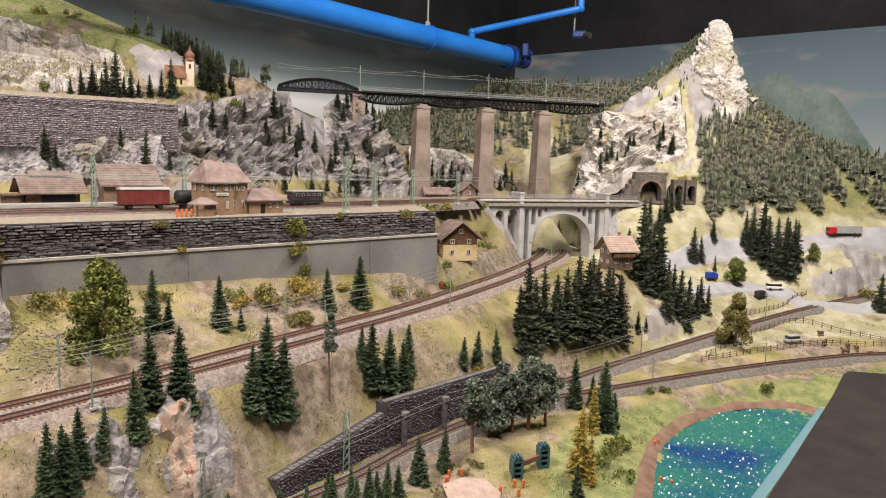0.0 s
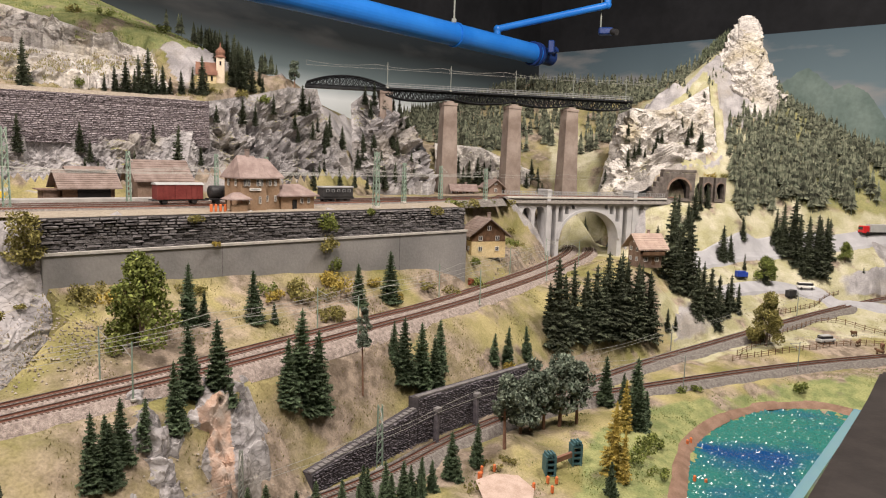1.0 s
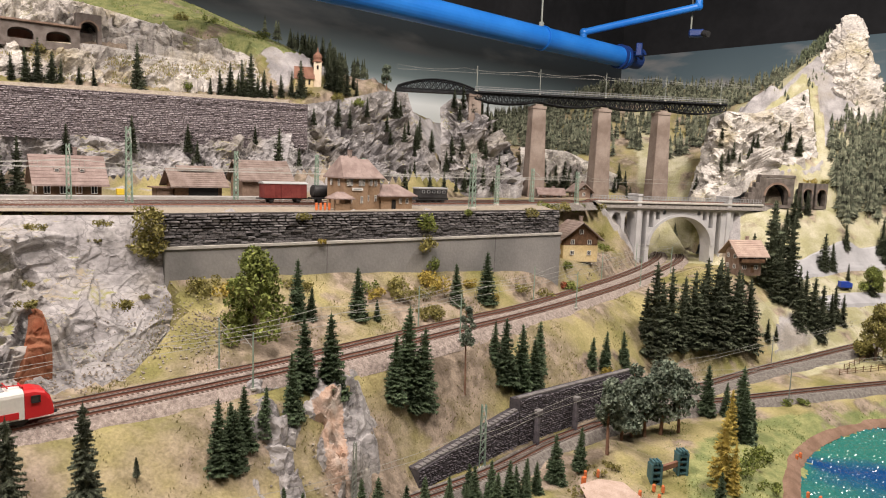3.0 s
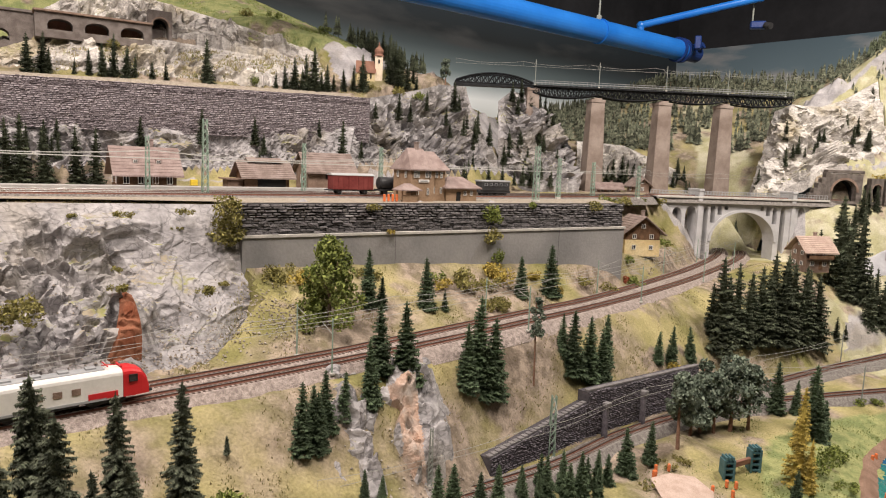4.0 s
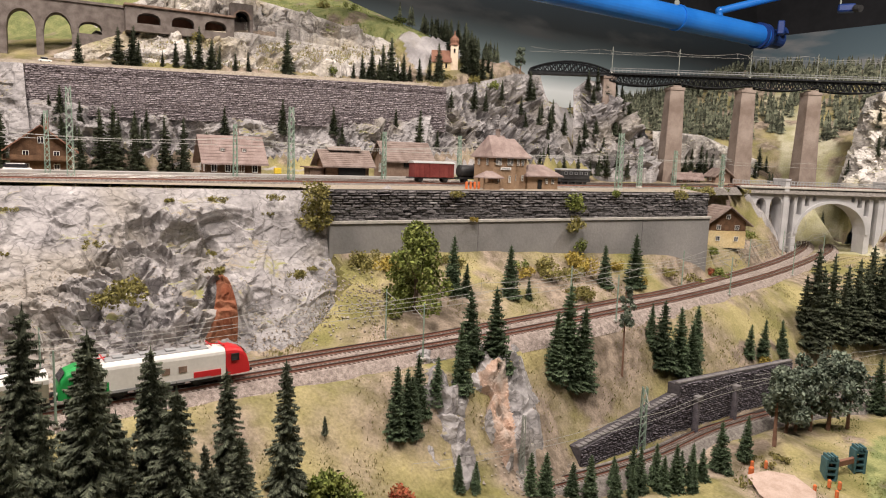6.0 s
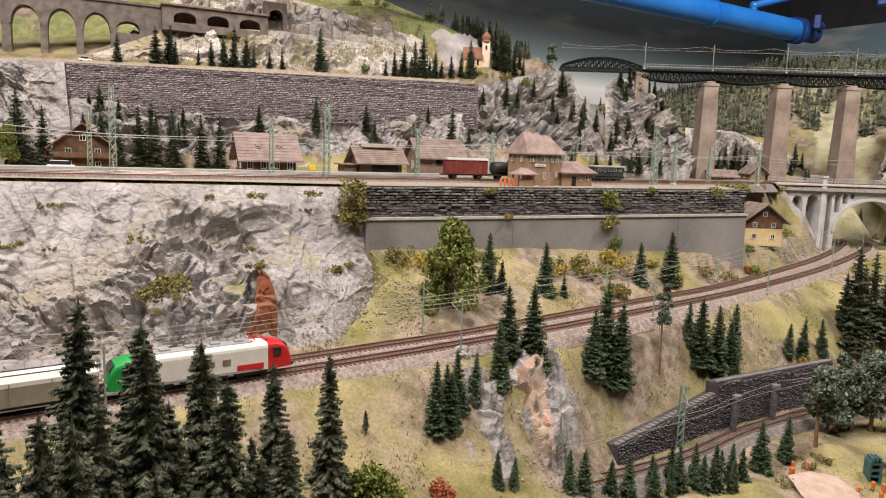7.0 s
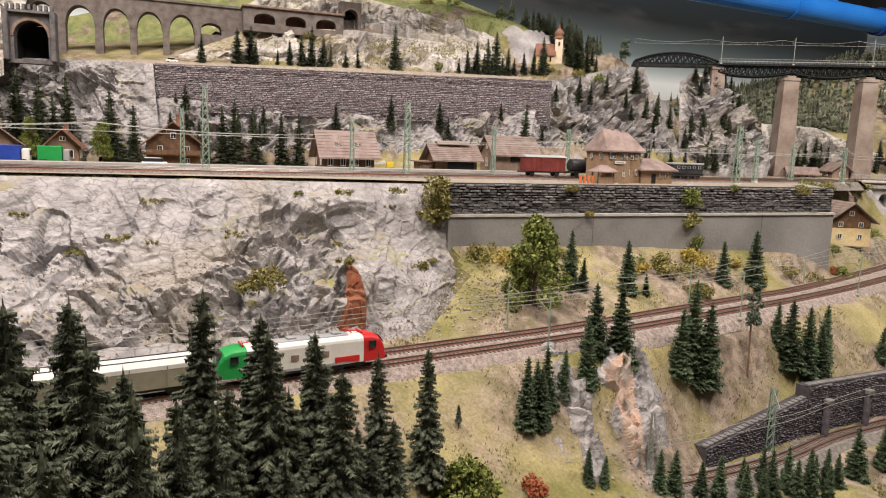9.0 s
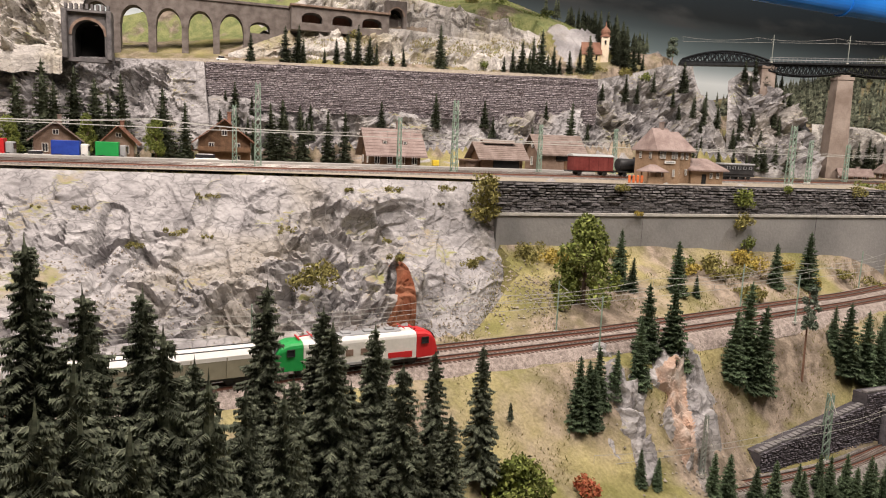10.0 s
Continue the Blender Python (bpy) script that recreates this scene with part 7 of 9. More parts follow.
def station():
    x, y = UV(0.436, -0.105)
    t = thing("station_building", x, y, Z_YARD - 0.002, WALL_ANGLE, "two-storey tan station building with faded red hipped roof", "station")
    # main block, cross wing, side annex and little porch
    bm = bmesh.new()
    box(bm, -0.0125, 0.0, 0.036, 0.065, 0.090, 0.080, bevel=0.0006)
    part("wall", bm, M_wall_brown, t)
    bm = bmesh.new()
    box(bm, 0.044, 0.020, 0.036, 0.050, 0.080, 0.080, bevel=0.0006)
    part("wing_wall", bm, M_wall_brown, t)
    bm = bmesh.new()
    part("roof", gable_roof(bm, 0.066, 0.092, 0.076, 0.042, 0.007, 0.003, Matrix.Translation((-0.0125, 0, 0)), hip=0.018), M_roof_pink, t)
    bm = bmesh.new()
    part("wing_roof", gable_roof(bm, 0.082, 0.082, 0.076, 0.036, 0.007, 0.003, Matrix.Translation((0.030, 0.02, 0)), hip=0.022), M_roof_pink, t)
    bm = bmesh.new()
    box(bm, 0.118, 0.010, 0.015, 0.095, 0.070, 0.038, bevel=0.0006)
    part("annex_wall", bm, M_wall_brown, t)
    bm = bmesh.new()
    part("annex_roof", gable_roof(bm, 0.095, 0.070, 0.034, 0.020, 0.010, 0.0028, Matrix.Translation((0.118, 0.010, 0)), hip=0.035), M_roof_pink, t)
    bm = bmesh.new()
    for px, py in ((-0.079, -0.062), (-0.037, -0.062), (-0.079, -0.036), (-0.037, -0.036)):
        box(bm, px, py, 0.013, 0.003, 0.003, 0.032)
    box(bm, -0.058, -0.062, 0.006, 0.045, 0.003, 0.016)
    part("porch_frame", bm, M_wall_brown, t)
    bm = bmesh.new()
    part("porch_roof", gable_roof(bm, 0.044, 0.034, 0.028, 0.010, 0.007, 0.002, Matrix.Translation((-0.058, -0.048, 0)), hip=0.02), M_roof_pink, t)
    bm = bmesh.new()
    box(bm, -0.008, 0.0, 0.118, 0.009, 0.009, 0.030, bevel=0.0006)
    box(bm, -0.008, 0.0, 0.134, 0.011, 0.011, 0.002)
    part("chimney", bm, M_roof_brown, t)
    bm = bmesh.new()
    box(bm, -0.010, -0.0465, 0.046, 0.030, 0.002, 0.0062)
    sign = part("name_board", bm, M_white, t, "white station name board")
    bm = bmesh.new()
    box(bm, -0.010, -0.0477, 0.046, 0.022, 0.0006, 0.0022)
    part("lettering_bar", bm, M_grey, sign, "small grey bar of lettering")
    for xx in (-0.036, -0.027, -0.003, 0.006):
        window(t, xx, -0.0462, 0.061, 0.007, 0.015)
    for xx in (-0.028, 0.002):
        window(t, xx, -0.0462, 0.022, 0.006, 0.016)
    for xx in (0.030, 0.042, 0.056):
        window(t, xx, -0.0212, 0.060, 0.007, 0.014)
    for xx in (0.034, 0.056):
        window(t, xx, -0.0212, 0.024, 0.006, 0.014)
    for yy in (-0.02, 0.02):
        window(t, -0.0462, yy, 0.060, 0.009, 0.015, -1, "y")
    # flat near-black panel for the shade inside the doorway
    bm = bmesh.new()
    box(bm, 0.108, -0.0255, 0.010, 0.012, 0.002, 0.022)
    part("door", bm, M_dark, t, "dark panel standing for the shade of an open doorway")
    for xx in (0.128, 0.148):
        window(t, xx, -0.0257, 0.018, 0.008, 0.012)
    t.matrix_world = t.matrix_world @ Matrix.Diagonal((0.90, 0.90, 0.96, 1))


station()
M_roof_pale = mat("pale_pink_roof", (0.38, 0.28, 0.235), (0.48, 0.37, 0.31), 50, 0.85, 0.4)
x, y = UV(-0.078, -0.475)
house("farmhouse", x, y, Z_YARD - 0.004, WALL_ANGLE, 0.122, 0.10, 0.044, 0.050, "long brown timber house with a broad pale roof and two dormers", M_wood, M_roof_pink, wins=4, dormers=2, over=0.014)
x, y = UV(0.195, -0.455)
shed = house("goods_shed", x, y, Z_YARD - 0.004, WALL_ANGLE, 0.110, 0.075, 0.042, 0.030, "dark open-fronted goods shed with a raised roof vent", M_wood, M_roof_brown, wins=0, gable_wins=0, chimney=False, category="shed", over=0.014)
# the shade of the shed's interior is a dark panel on its front
bm = bmesh.new()
box(bm, 0.010, -0.0385, 0.018, 0.070, 0.004, 0.036)
part("open_front_shade", bm, M_dark, shed, "dark panel standing for the shaded open front")
bm = bmesh.new()
gable_roof(bm, 0.080, 0.022, 0.074, 0.006, 0.004, 0.002)
part("roof_vent", bm, M_roof_brown, shed)
bm = bmesh.new()
box(bm, -0.075, 0.0, 0.012, 0.035, 0.050, 0.030, bevel=0.0005)
box(bm, -0.077, 0.0, 0.029, 0.048, 0.064, 0.003)
part("lean_to", bm, M_wood_grey, shed, "low lean-to with a flat roof")
x, y = UV(0.375, -0.49)
barn = house("warehouse", x, y, Z_YARD - 0.002, WALL_ANGLE, 0.125, 0.085, 0.056, 0.040, "weathered timber warehouse with a pale brown gable roof", M_wood_grey, M_roof_brown, wins=0, gable_wins=1, chimney=False, category="warehouse")
# dark panel on the closed wall paints the shade of a loading opening
bm = bmesh.new()
box(bm, 0.02, -0.0435, 0.040, 0.07, 0.004, 0.016)
part("loading_door", bm, M_dark, barn, "dark panel standing for the shaded loading opening")
x, y = UV(-0.465, -0.56)
house("chalet", x, y, Z_YARD - 0.004, WALL_ANGLE - 90, 0.095, 0.115, 0.055, 0.045, "brown timber chalet with balconies and a red-brown gable roof", M_wood, M_roof_red, wins=3, floors=2, balcony=True, over=0.014)
x, y = UV(-0.69, -0.56)
house("chalet", x, y, Z_YARD - 0.004, WALL_ANGLE - 90, 0.06, 0.06, 0.045, 0.03, "small brown timber house half hidden by trees", M_wood_grey, M_roof_red, wins=2)
x, y = UV(-0.82, -0.56)
house("chalet", x, y, Z_YARD - 0.004, WALL_ANGLE - 80, 0.07, 0.085, 0.045, 0.035, "wide brown timber house among firs beside the yard", M_wood_grey, M_roof_brown, wins=2)
house("chalet", -0.018, 2.695, 1.300, -60, 0.085, 0.104, 0.062, 0.040, "yellow chalet with a brown timber upper floor by the main line", M_wood, M_roof_brown, wins=2, floors=2, lower=M_wall_cream, over=0.015)
house("chalet", 0.465, 2.885, 1.270, 28, 0.076, 0.066, 0.060, 0.030, "light timber chalet with a pale pinkish roof and balcony among firs", M_wood_grey, M_roof_pale, wins=2, floors=2, balcony=True, over=0.016)
house("cottage", -0.165, 3.20, 1.446, 20, 0.080, 0.05, 0.020, 0.016, "low cottage with a pale roof beside the tracks", M_wood_grey, M_roof_pink, wins=3, gable_wins=1)
house("cottage", -0.065, 3.265, 1.448, -50, 0.05, 0.06, 0.032, 0.022, "small timber cottage beneath the tall piers", M_wood_grey, M_roof_brown, wins=1, gable_wins=1)
house("farmhouse", 0.30, 3.95, 1.60, 10, 0.12, 0.07, 0.035, 0.028, "distant brown farmhouse in the back valley", M_wood, M_roof_red, wins=4)


def church():
    t = thing("church", -0.838, 2.665, 1.772, 28, "small cream church with a red onion-domed tower", "church")
    bm = bmesh.new()
    box(bm, 0, 0, 0.040, 0.024, 0.024, 0.085, bevel=0.0006)
    tower = part("tower", bm, mat("church_render", (0.72, 0.60, 0.46), (0.80, 0.69, 0.55), 30, 0.85, 0.2), t)
    bm = bmesh.new()
    prof = [(0.0165, 0.082), (0.017, 0.084), (0.012, 0.090), (0.0145, 0.098), (0.0135, 0.104), (0.007, 0.111), (0.003, 0.115), (0.001, 0.128)]
    prev = None
    for r, z in prof:
        cur = [bm.verts.new((r * math.cos(a), r * math.sin(a), z)) for a in [2 * math.pi * i / 12 for i in range(12)]]
        if prev:
            for i in range(12):
                bm.faces.new((prev[i], prev[(i + 1) % 12], cur[(i + 1) % 12], cur[i]))
        prev = cur
    part("onion_dome", bm, M_roof_red, t, "red onion dome")
    for s, ax in ((-1, "x"), (1, "x"), (1, "y"), (-1, "y")):
        window(tower, 0 if ax == "x" else s * 0.0125, s * 0.0125 if ax == "x" else 0, 0.066, 0.005, 0.012, s, ax, M_dark)
    bm = bmesh.new()
    m = Matrix.Translation((-0.040, 0.004, 0))
    gable_body(bm, 0.055, 0.042, 0.034, 0.03)
    nave = part("nave_wall", bm, M_wall_cream, t)
    nave.location = (-0.040, 0.004, 0)
    bm = bmesh.new()
    r = part("nave_roof", gable_roof(bm, 0.055, 0.042, 0.034, 0.032, 0.004, 0.002), M_roof_red, t)
    r.location = (-0.040, 0.004, 0)
    for xx in (-0.055, -0.040, -0.025):
        window(t, xx, -0.0175, 0.018, 0.005, 0.014, -1, "x", M_dark)


church()


def dark_tower():
    t = thing("church_tower", -0.325, 3.20, 1.446, 30, "slim brown church tower with a black onion spire", "church")
    bm = bmesh.new()
    box(bm, 0, 0, 0.062, 0.036, 0.036, 0.130, bevel=0.001)
    part("tower", bm, mat("ochre_tower", (0.24, 0.14, 0.07), (0.34, 0.21, 0.11), 40, 0.85, 0.3), t)
    bm = bmesh.new()
    prev = None
    for r, z in ((0.022, 0.127), (0.020, 0.132), (0.010, 0.142), (0.018, 0.150), (0.018, 0.160), (0.007, 0.170), (0.005, 0.178), (0.0012, 0.20)):
        cur = [bm.verts.new((r * math.cos(a), r * math.sin(a), z)) for a in [2 * math.pi * i / 12 for i in range(12)]]
        if prev:
            for i in range(12):
                bm.faces.new((prev[i], prev[(i + 1) % 12], cur[(i + 1) % 12], cur[i]))
        prev = cur
    part("spire", bm, M_blackpaint, t, "black onion spire")
    bm = bmesh.new()
    box(bm, 0, -0.0185, 0.095, 0.012, 0.002, 0.018)
    part("clock_panel", bm, M_wood_grey, t, "small brown clock panel")


dark_tower()

# ---- yard fittings ----
for u0, u1, v0, v1 in ((-1.0, 0.42, -0.405, -0.350),):
    bm = bmesh.new()
    pts = [UV(u0, v0), UV(u1, v0), UV(u1, v1), UV(u0, v1)]
    lo = [bm.verts.new((x, y, Z_YARD - 0.01)) for x, y in pts]
    hi = [bm.verts.new((x, y, Z_YARD + 0.008)) for x, y in pts]
    bm.faces.new(hi)
    for i in range(4):
        bm.faces.new((lo[i], lo[(i + 1) % 4], hi[(i + 1) % 4], hi[i]))
    tagged(part("pavement", fix(bm), M_platform), "long pale grey station platform", "platform", kind="structure")
bm = bmesh.new()
pts = [(-1.80, 0.47), (-1.335, 1.01), (-1.09, 1.30), (-0.83, 1.57), (-0.70, 1.68), UV(0.0, -0.012), UV(0.983, -0.012), (-0.10, 2.62), (-0.085, 2.80), (-0.03, 2.95), (0.015, 3.07), (-0.06, 3.10), UV(1.4, -0.40), UV(0.42, -0.36), UV(-1.1, -0.36), UV(-1.45, -0.36)]
bm.faces.new([bm.verts.new((x, y, Z_YARD - 0.003)) for x, y in pts])
M_gravel = mat("yard_gravel", (0.30, 0.26, 0.21), (0.42, 0.37, 0.30), 120, 0.95, 0.8, fine=5, spread=0.4)
tagged(part("yard_gravel", fix(bm), M_gravel), "tan gravel between the station tracks", "gravel", kind="structure")


def lattice_mast(x, y, z, h, w, label, material=M_greenmast, arm=0.0, rz=0.0, group="lattice masts", catwalk=False):
    t = thing("lattice_mast", x, y, z, rz, label, "mast", group)
    bm = bmesh.new()
    n = max(6, int(h / (w * 1.2)))
    for sx in (-1, 1):
        for sy in (-1, 1):
            bar(bm, (sx * w / 2, sy * w / 2, 0), (sx * w * 0.32, sy * w * 0.32, h), 0.0011, 4)
    for i in range(n):
        z0, z1 = h * i / n, h * (i + 1) / n
        r0, r1 = lerp(w / 2, w * 0.32, i / n), lerp(w / 2, w * 0.32, (i + 1) / n)
        for a, b in (((-1, -1), (1, -1)), ((1, -1), (1, 1)), ((1, 1), (-1, 1)), ((-1, 1), (-1, -1))):
            bar(bm, (a[0] * r0, a[1] * r0, z0), (b[0] * r1, b[1] * r1, z1), 0.0008, 3)
    part("lattice", bm, material, t)
    bm = bmesh.new()
    box(bm, 0, 0, 0.002, w * 1.3, w * 1.3, 0.006, bevel=0.0008)
    part("foot", bm, M_capstone, t, "pale concrete foot")
    if arm:
        bm = bmesh.new()
        bar(bm, (0, 0, h * 0.96), (0, -arm, h * 0.80), 0.0007, 5)
        bar(bm, (0, 0, h * 0.80), (0, -arm, h * 0.80), 0.0006, 5)
        part("bracket_arm", bm, M_wire, t)
    return t


for u, v, h in ((-0.006, -0.215, 0.155), (0.253, -0.33, 0.118), (-0.096, -0.33, 0.118), (0.46, -0.33, 0.118), (0.735, -0.045, 0.135), (0.93, -0.18, 0.110), (1.11, -0.23, 0.105), (1.27, -0.20, 0.10), (-0.411, -0.215, 0.165), (-0.45, -0.33, 0.125), (0.60, -0.34, 0.115)):
    x, y = UV(u, v)
    lattice_mast(x, y, Z_YARD - 0.002, h, 0.012 if h > 0.13 else 0.009, "pale green steel lattice mast between the station tracks", rz=WALL_ANGLE, arm=0.03)


def pole_mast(x, y, z, h, reach, rz, label, material=M_greenmast, group="catenary masts"):
    t = thing("catenary_mast", x, y, z, rz, label, "mast", group)
    bm = bmesh.new()
    bar(bm, (0, 0, 0), (0, 0, h), 0.0014, 6, 0.0011)
    part("pole", bm, material, t)
    bm = bmesh.new()
    box(bm, 0, 0, 0.001, 0.007, 0.007, 0.004, bevel=0.0006)
    part("foot", bm, M_capstone, t, "pale concrete foot")
    bm = bmesh.new()
    bar(bm, (0, 0, h * 0.95), (reach, 0, h * 0.86), 0.0006, 5)
    bar(bm, (0, 0, h * 0.72), (reach, 0, h * 0.86), 0.0006, 5)
    bar(bm, (reach * 0.3, 0, h * 0.78), (reach * 1.1, 0, h * 0.74), 0.0005, 5)
    part("cantilever", bm, M_wire, t, "pale cantilever arm")
    return t


def track_normal(line, f):
    pts = along(line, 0.01)
    p, d = pts[min(len(pts) - 1, int(f * len(pts)))]
    return p, d


NEAR_MASTS = []
for f in (0.10, 0.225, 0.36, 0.48, 0.60, 0.72, 0.82):
    p, d = track_normal(T_NEAR, f)
    nrm = Vector((-d.y, d.x)).normalized()
    rz = math.degrees(math.atan2(nrm.y, nrm.x))
    q = p.xy - nrm * 0.030
    pole_mast(q.x, q.y, p.z - 0.008, 0.085, 0.030, rz, "slim green catenary mast beside the curved main line")
    q2 = p.xy + nrm * 0.084
    pole_mast(q2.x, q2.y, p.z - 0.008, 0.085, 0.030, rz + 180, "slim green catenary mast behind the curved main line")


def wires(line, z, sag, label, span=0.36, drop=0.016, r=0.0004):
    """Contact wire and sagging carrier wire over a track."""
    pts = along(line, 0.02)
    bm = bmesh.new()
    n = int(span / 0.02)
    for i in range(len(pts) - 1):
        (p, _), (q, _) = pts[i], pts[i + 1]
        zp, zq = (p.z if len(p) > 2 else 0), (q.z if len(q) > 2 else 0)
        f0, f1 = (i % n) / n, (i % n + 1) / n
        bar(bm, (p.x, p.y, z + zp), (q.x, q.y, z + zq), r, 3)
        c0, c1 = drop - sag * 4 * f0 * (1 - f0), drop - sag * 4 * f1 * (1 - f1)
        bar(bm, (p.x, p.y, z + zp + c0), (q.x, q.y, z + zq + c1), r, 3)
        if i % 4 == 0:
            bar(bm, (p.x, p.y, z + zp), (p.x, p.y, z + zp + c0), r * 0.7, 3)
    return tagged(part("overhead_wire", bm, M_wire), label, "overhead wire", "overhead wires")


wires(T_NEAR, 0.060, 0.010, "thin pale overhead wires above the curved main line")
wires(T_FAR, 0.060, 0.010, "thin pale overhead wires above the far main track")
for line in Y_TRACKS:
    wires(line, Z_YARD + 0.070, 0.012, "thin pale overhead wires above a station track", span=0.5)
wires(BRIDGE_TRACK, 1.4535 + 0.062, 0.008, "overhead wires above the stone bridge")
STEEL_LINE = [(-0.70, 3.012), (-0.447, 3.123), (0.43, 3.511), (0.56, 3.57)]
wires(STEEL_LINE, 1.885, 0.010, "overhead wires above the steel bridge", span=0.24)
for s in (0.005, 0.236, 0.483, 0.713, 0.93):
    d = Vector((0.914, 0.405))
    p = Vector((-0.447, 3.123)) + d * s - Vector((-0.405, 0.914)) * 0.027
    pole_mast(p.x, p.y, 1.818, 0.088, 0.030, 24 + 90, "slim grey mast on the steel bridge", M_greymast, "bridge masts")
for f in (0.33, 0.46, 0.60, 0.78):
    p, d = track_normal(T_LOW, f)
    nrm = Vector((-d.y, d.x))
    q = p - nrm * 0.03
    pole_mast(q.x, q.y, Z_LOW - 0.012, 0.085, 0.030, math.degrees(math.atan2(nrm.y, nrm.x)), "dark mast beside the low track", M_greymast, "low track masts")
wires(T_LOW, Z_LOW + 0.060, 0.008, "thin overhead wires above the low track")
wires(T_BRANCH, 0.060, 0.008, "thin overhead wires above the branch line")
for f in (0.30, 0.55, 0.75):
    p, d = track_normal(T_BRANCH, f)
    nrm = Vector((-d.y, d.x))
    q = p.xy + nrm * 0.03
    pole_mast(q.x, q.y, p.z - 0.012, 0.085, 0.030, math.degrees(math.atan2(nrm.y, nrm.x)) + 180, "slim grey mast beside the branch line", M_greymast, "branch masts")
lattice_mast(-0.066, 1.772, 1.030, 0.115, 0.011, "green lattice mast standing at the low stone wall", rz=25, arm=0.03)
lattice_mast(-0.195, 1.52, 1.065, 0.09, 0.006, "thin dark lattice mast in the grass below the outcrop", M_greymast, 0.02, 20)

# buttresses and copings of the lower wall
for i, (x, y) in enumerate(((0.006, 1.897), (0.066, 2.0))):
    b = thing("wall_buttress", x, y, 1.025, 59, "dark stone buttress with a pale sloping cap on the low wall", "buttress", "buttresses")
    bm = bmesh.new()
    box(bm, 0, -0.004, 0.040, 0.008, 0.010, 0.066, bevel=0.001)
    part("body", bm, M_stone_dark, b)
    bm = bmesh.new()
    box(bm, 0, -0.006, 0.077, 0.014, 0.012, 0.009, bevel=0.0012)
    part("cap", bm, M_coping, b, "pale cap stone")
for a, b, z0, z1 in (((-0.145, 1.652), (-0.024, 1.864), 1.066, 1.110), ((-0.0225, 1.865), (0.168, 2.187), 1.131, 1.119)):
    bm = bmesh.new()
    d = (Vector(b) - Vector(a))
    n = 24
    for i in range(n):
        p, q = Vector(a) + d * (i / n), Vector(a) + d * ((i + 1) / n)
        zz = lerp(z0, z1, (i + 0.5) / n)
        c = (p + q) / 2
        box(bm, 0, 0.003, zz + 0.001, d.length / n * 0.97, 0.010, 0.004, Matrix.Translation((c.x, c.y, 0)) @ Matrix.Rotation(math.atan2(d.y, d.x), 4, "Z"), bevel=0.0006)
    tagged(part("wall_coping", bm, M_coping), "pale coping stones along the low wall", "coping", kind="structure")


# ---- rolling stock ----
def wheelset(parent, x, r=0.0055, gauge=0.0165):
    for s in (-1, 1):
        bm = bmesh.new()
        bar(bm, (x, s * gauge / 2 - 0.001 * s, r), (x, s * gauge / 2 + 0.0014 * s, r), r, 14)
        part("wheel", bm, M_blackpaint, parent)


def place_on(line, s):
    """Pose on a track: middle at s metres of its run."""
    pts = along(line, 0.005)
    p, d = pts[min(len(pts) - 1, max(0, int(s / 0.005)))]
    return p, math.degrees(math.atan2(d.y, d.x))


def box_van(x, y, z, rz):
    t = thing("goods_wagon", x, y, z, rz, "dark red covered goods wagon with pale roof in the yard", "wagon")
    bm = bmesh.new()
    box(bm, 0, 0, 0.027, 0.100, 0.030, 0.032, bevel=0.0005)
    body = part("body", bm, M_wagonred, t)
    bm = bmesh.new()
    for i in range(9):
        box(bm, -0.049 + 0.01225 * i, -0.0153, 0.027, 0.0012, 0.001, 0.032)
    part("ribs", bm, M_wagonred, body)
    bm = bmesh.new()
    box(bm, 0, -0.0156, 0.0265, 0.022, 0.001, 0.030)
    part("door", bm, M_wagonred, body)
    bm = bmesh.new()
    prism_pts = [(-0.0165 + 0.033 * i / 8, 0.043 + 0.0045 * math.sin(math.pi * i / 8)) for i in range(9)] + [(0.0165, 0.0422), (-0.0165, 0.0422)]
    f = [bm.verts.new((-0.052, yy, zz)) for yy, zz in prism_pts]
    g = [bm.verts.new((0.052, yy, zz)) for yy, zz in prism_pts]
    bm.faces.new(f)
    bm.faces.new(g)
    for i in range(len(f)):
        bm.faces.new((f[i], f[(i + 1) % len(f)], g[(i + 1) % len(f)], g[i]))
    part("roof", fix(bm), M_silver, t, "pale grey curved roof")
    bm = bmesh.new()
    box(bm, 0, 0, 0.0095, 0.106, 0.024, 0.003)
    for sx in (-1, 1):
        for sy in (-1, 1):
            bar(bm, (sx * 0.052, sy * 0.010, 0.0095), (sx * 0.059, sy * 0.010, 0.0095), 0.0016, 8)
            box(bm, sx * 0.032, sy * 0.011, 0.0065, 0.010, 0.002, 0.006)
    part("underframe", bm, M_blackpaint, t)
    for sx in (-1, 1):
        wheelset(t, sx * 0.032)


def tank_car(x, y, z, rz):
    t = thing("tank_wagon", x, y, z, rz, "black tank wagon behind the red van", "wagon")
    bm = bmesh.new()
    bar(bm, (-0.045, 0, 0.026), (0.045, 0, 0.026), 0.0145, 22)
    bmesh.ops.bevel(bm, geom=[e for e in bm.edges if abs(e.verts[0].co.x - e.verts[1].co.x) < 1e-6], offset=0.002, segments=2, affect="EDGES")
    part("tank", bm, M_blackpaint, t)
    bm = bmesh.new()
    bar(bm, (0, 0, 0.039), (0, 0, 0.044), 0.005, 12)
    part("dome", bm, M_blackpaint, t)
    bm = bmesh.new()
    box(bm, 0, 0, 0.0105, 0.100, 0.022, 0.004)
    part("underframe", bm, M_blackpaint, t)
    for sx in (-1, 1):
        wheelset(t, sx * 0.030)


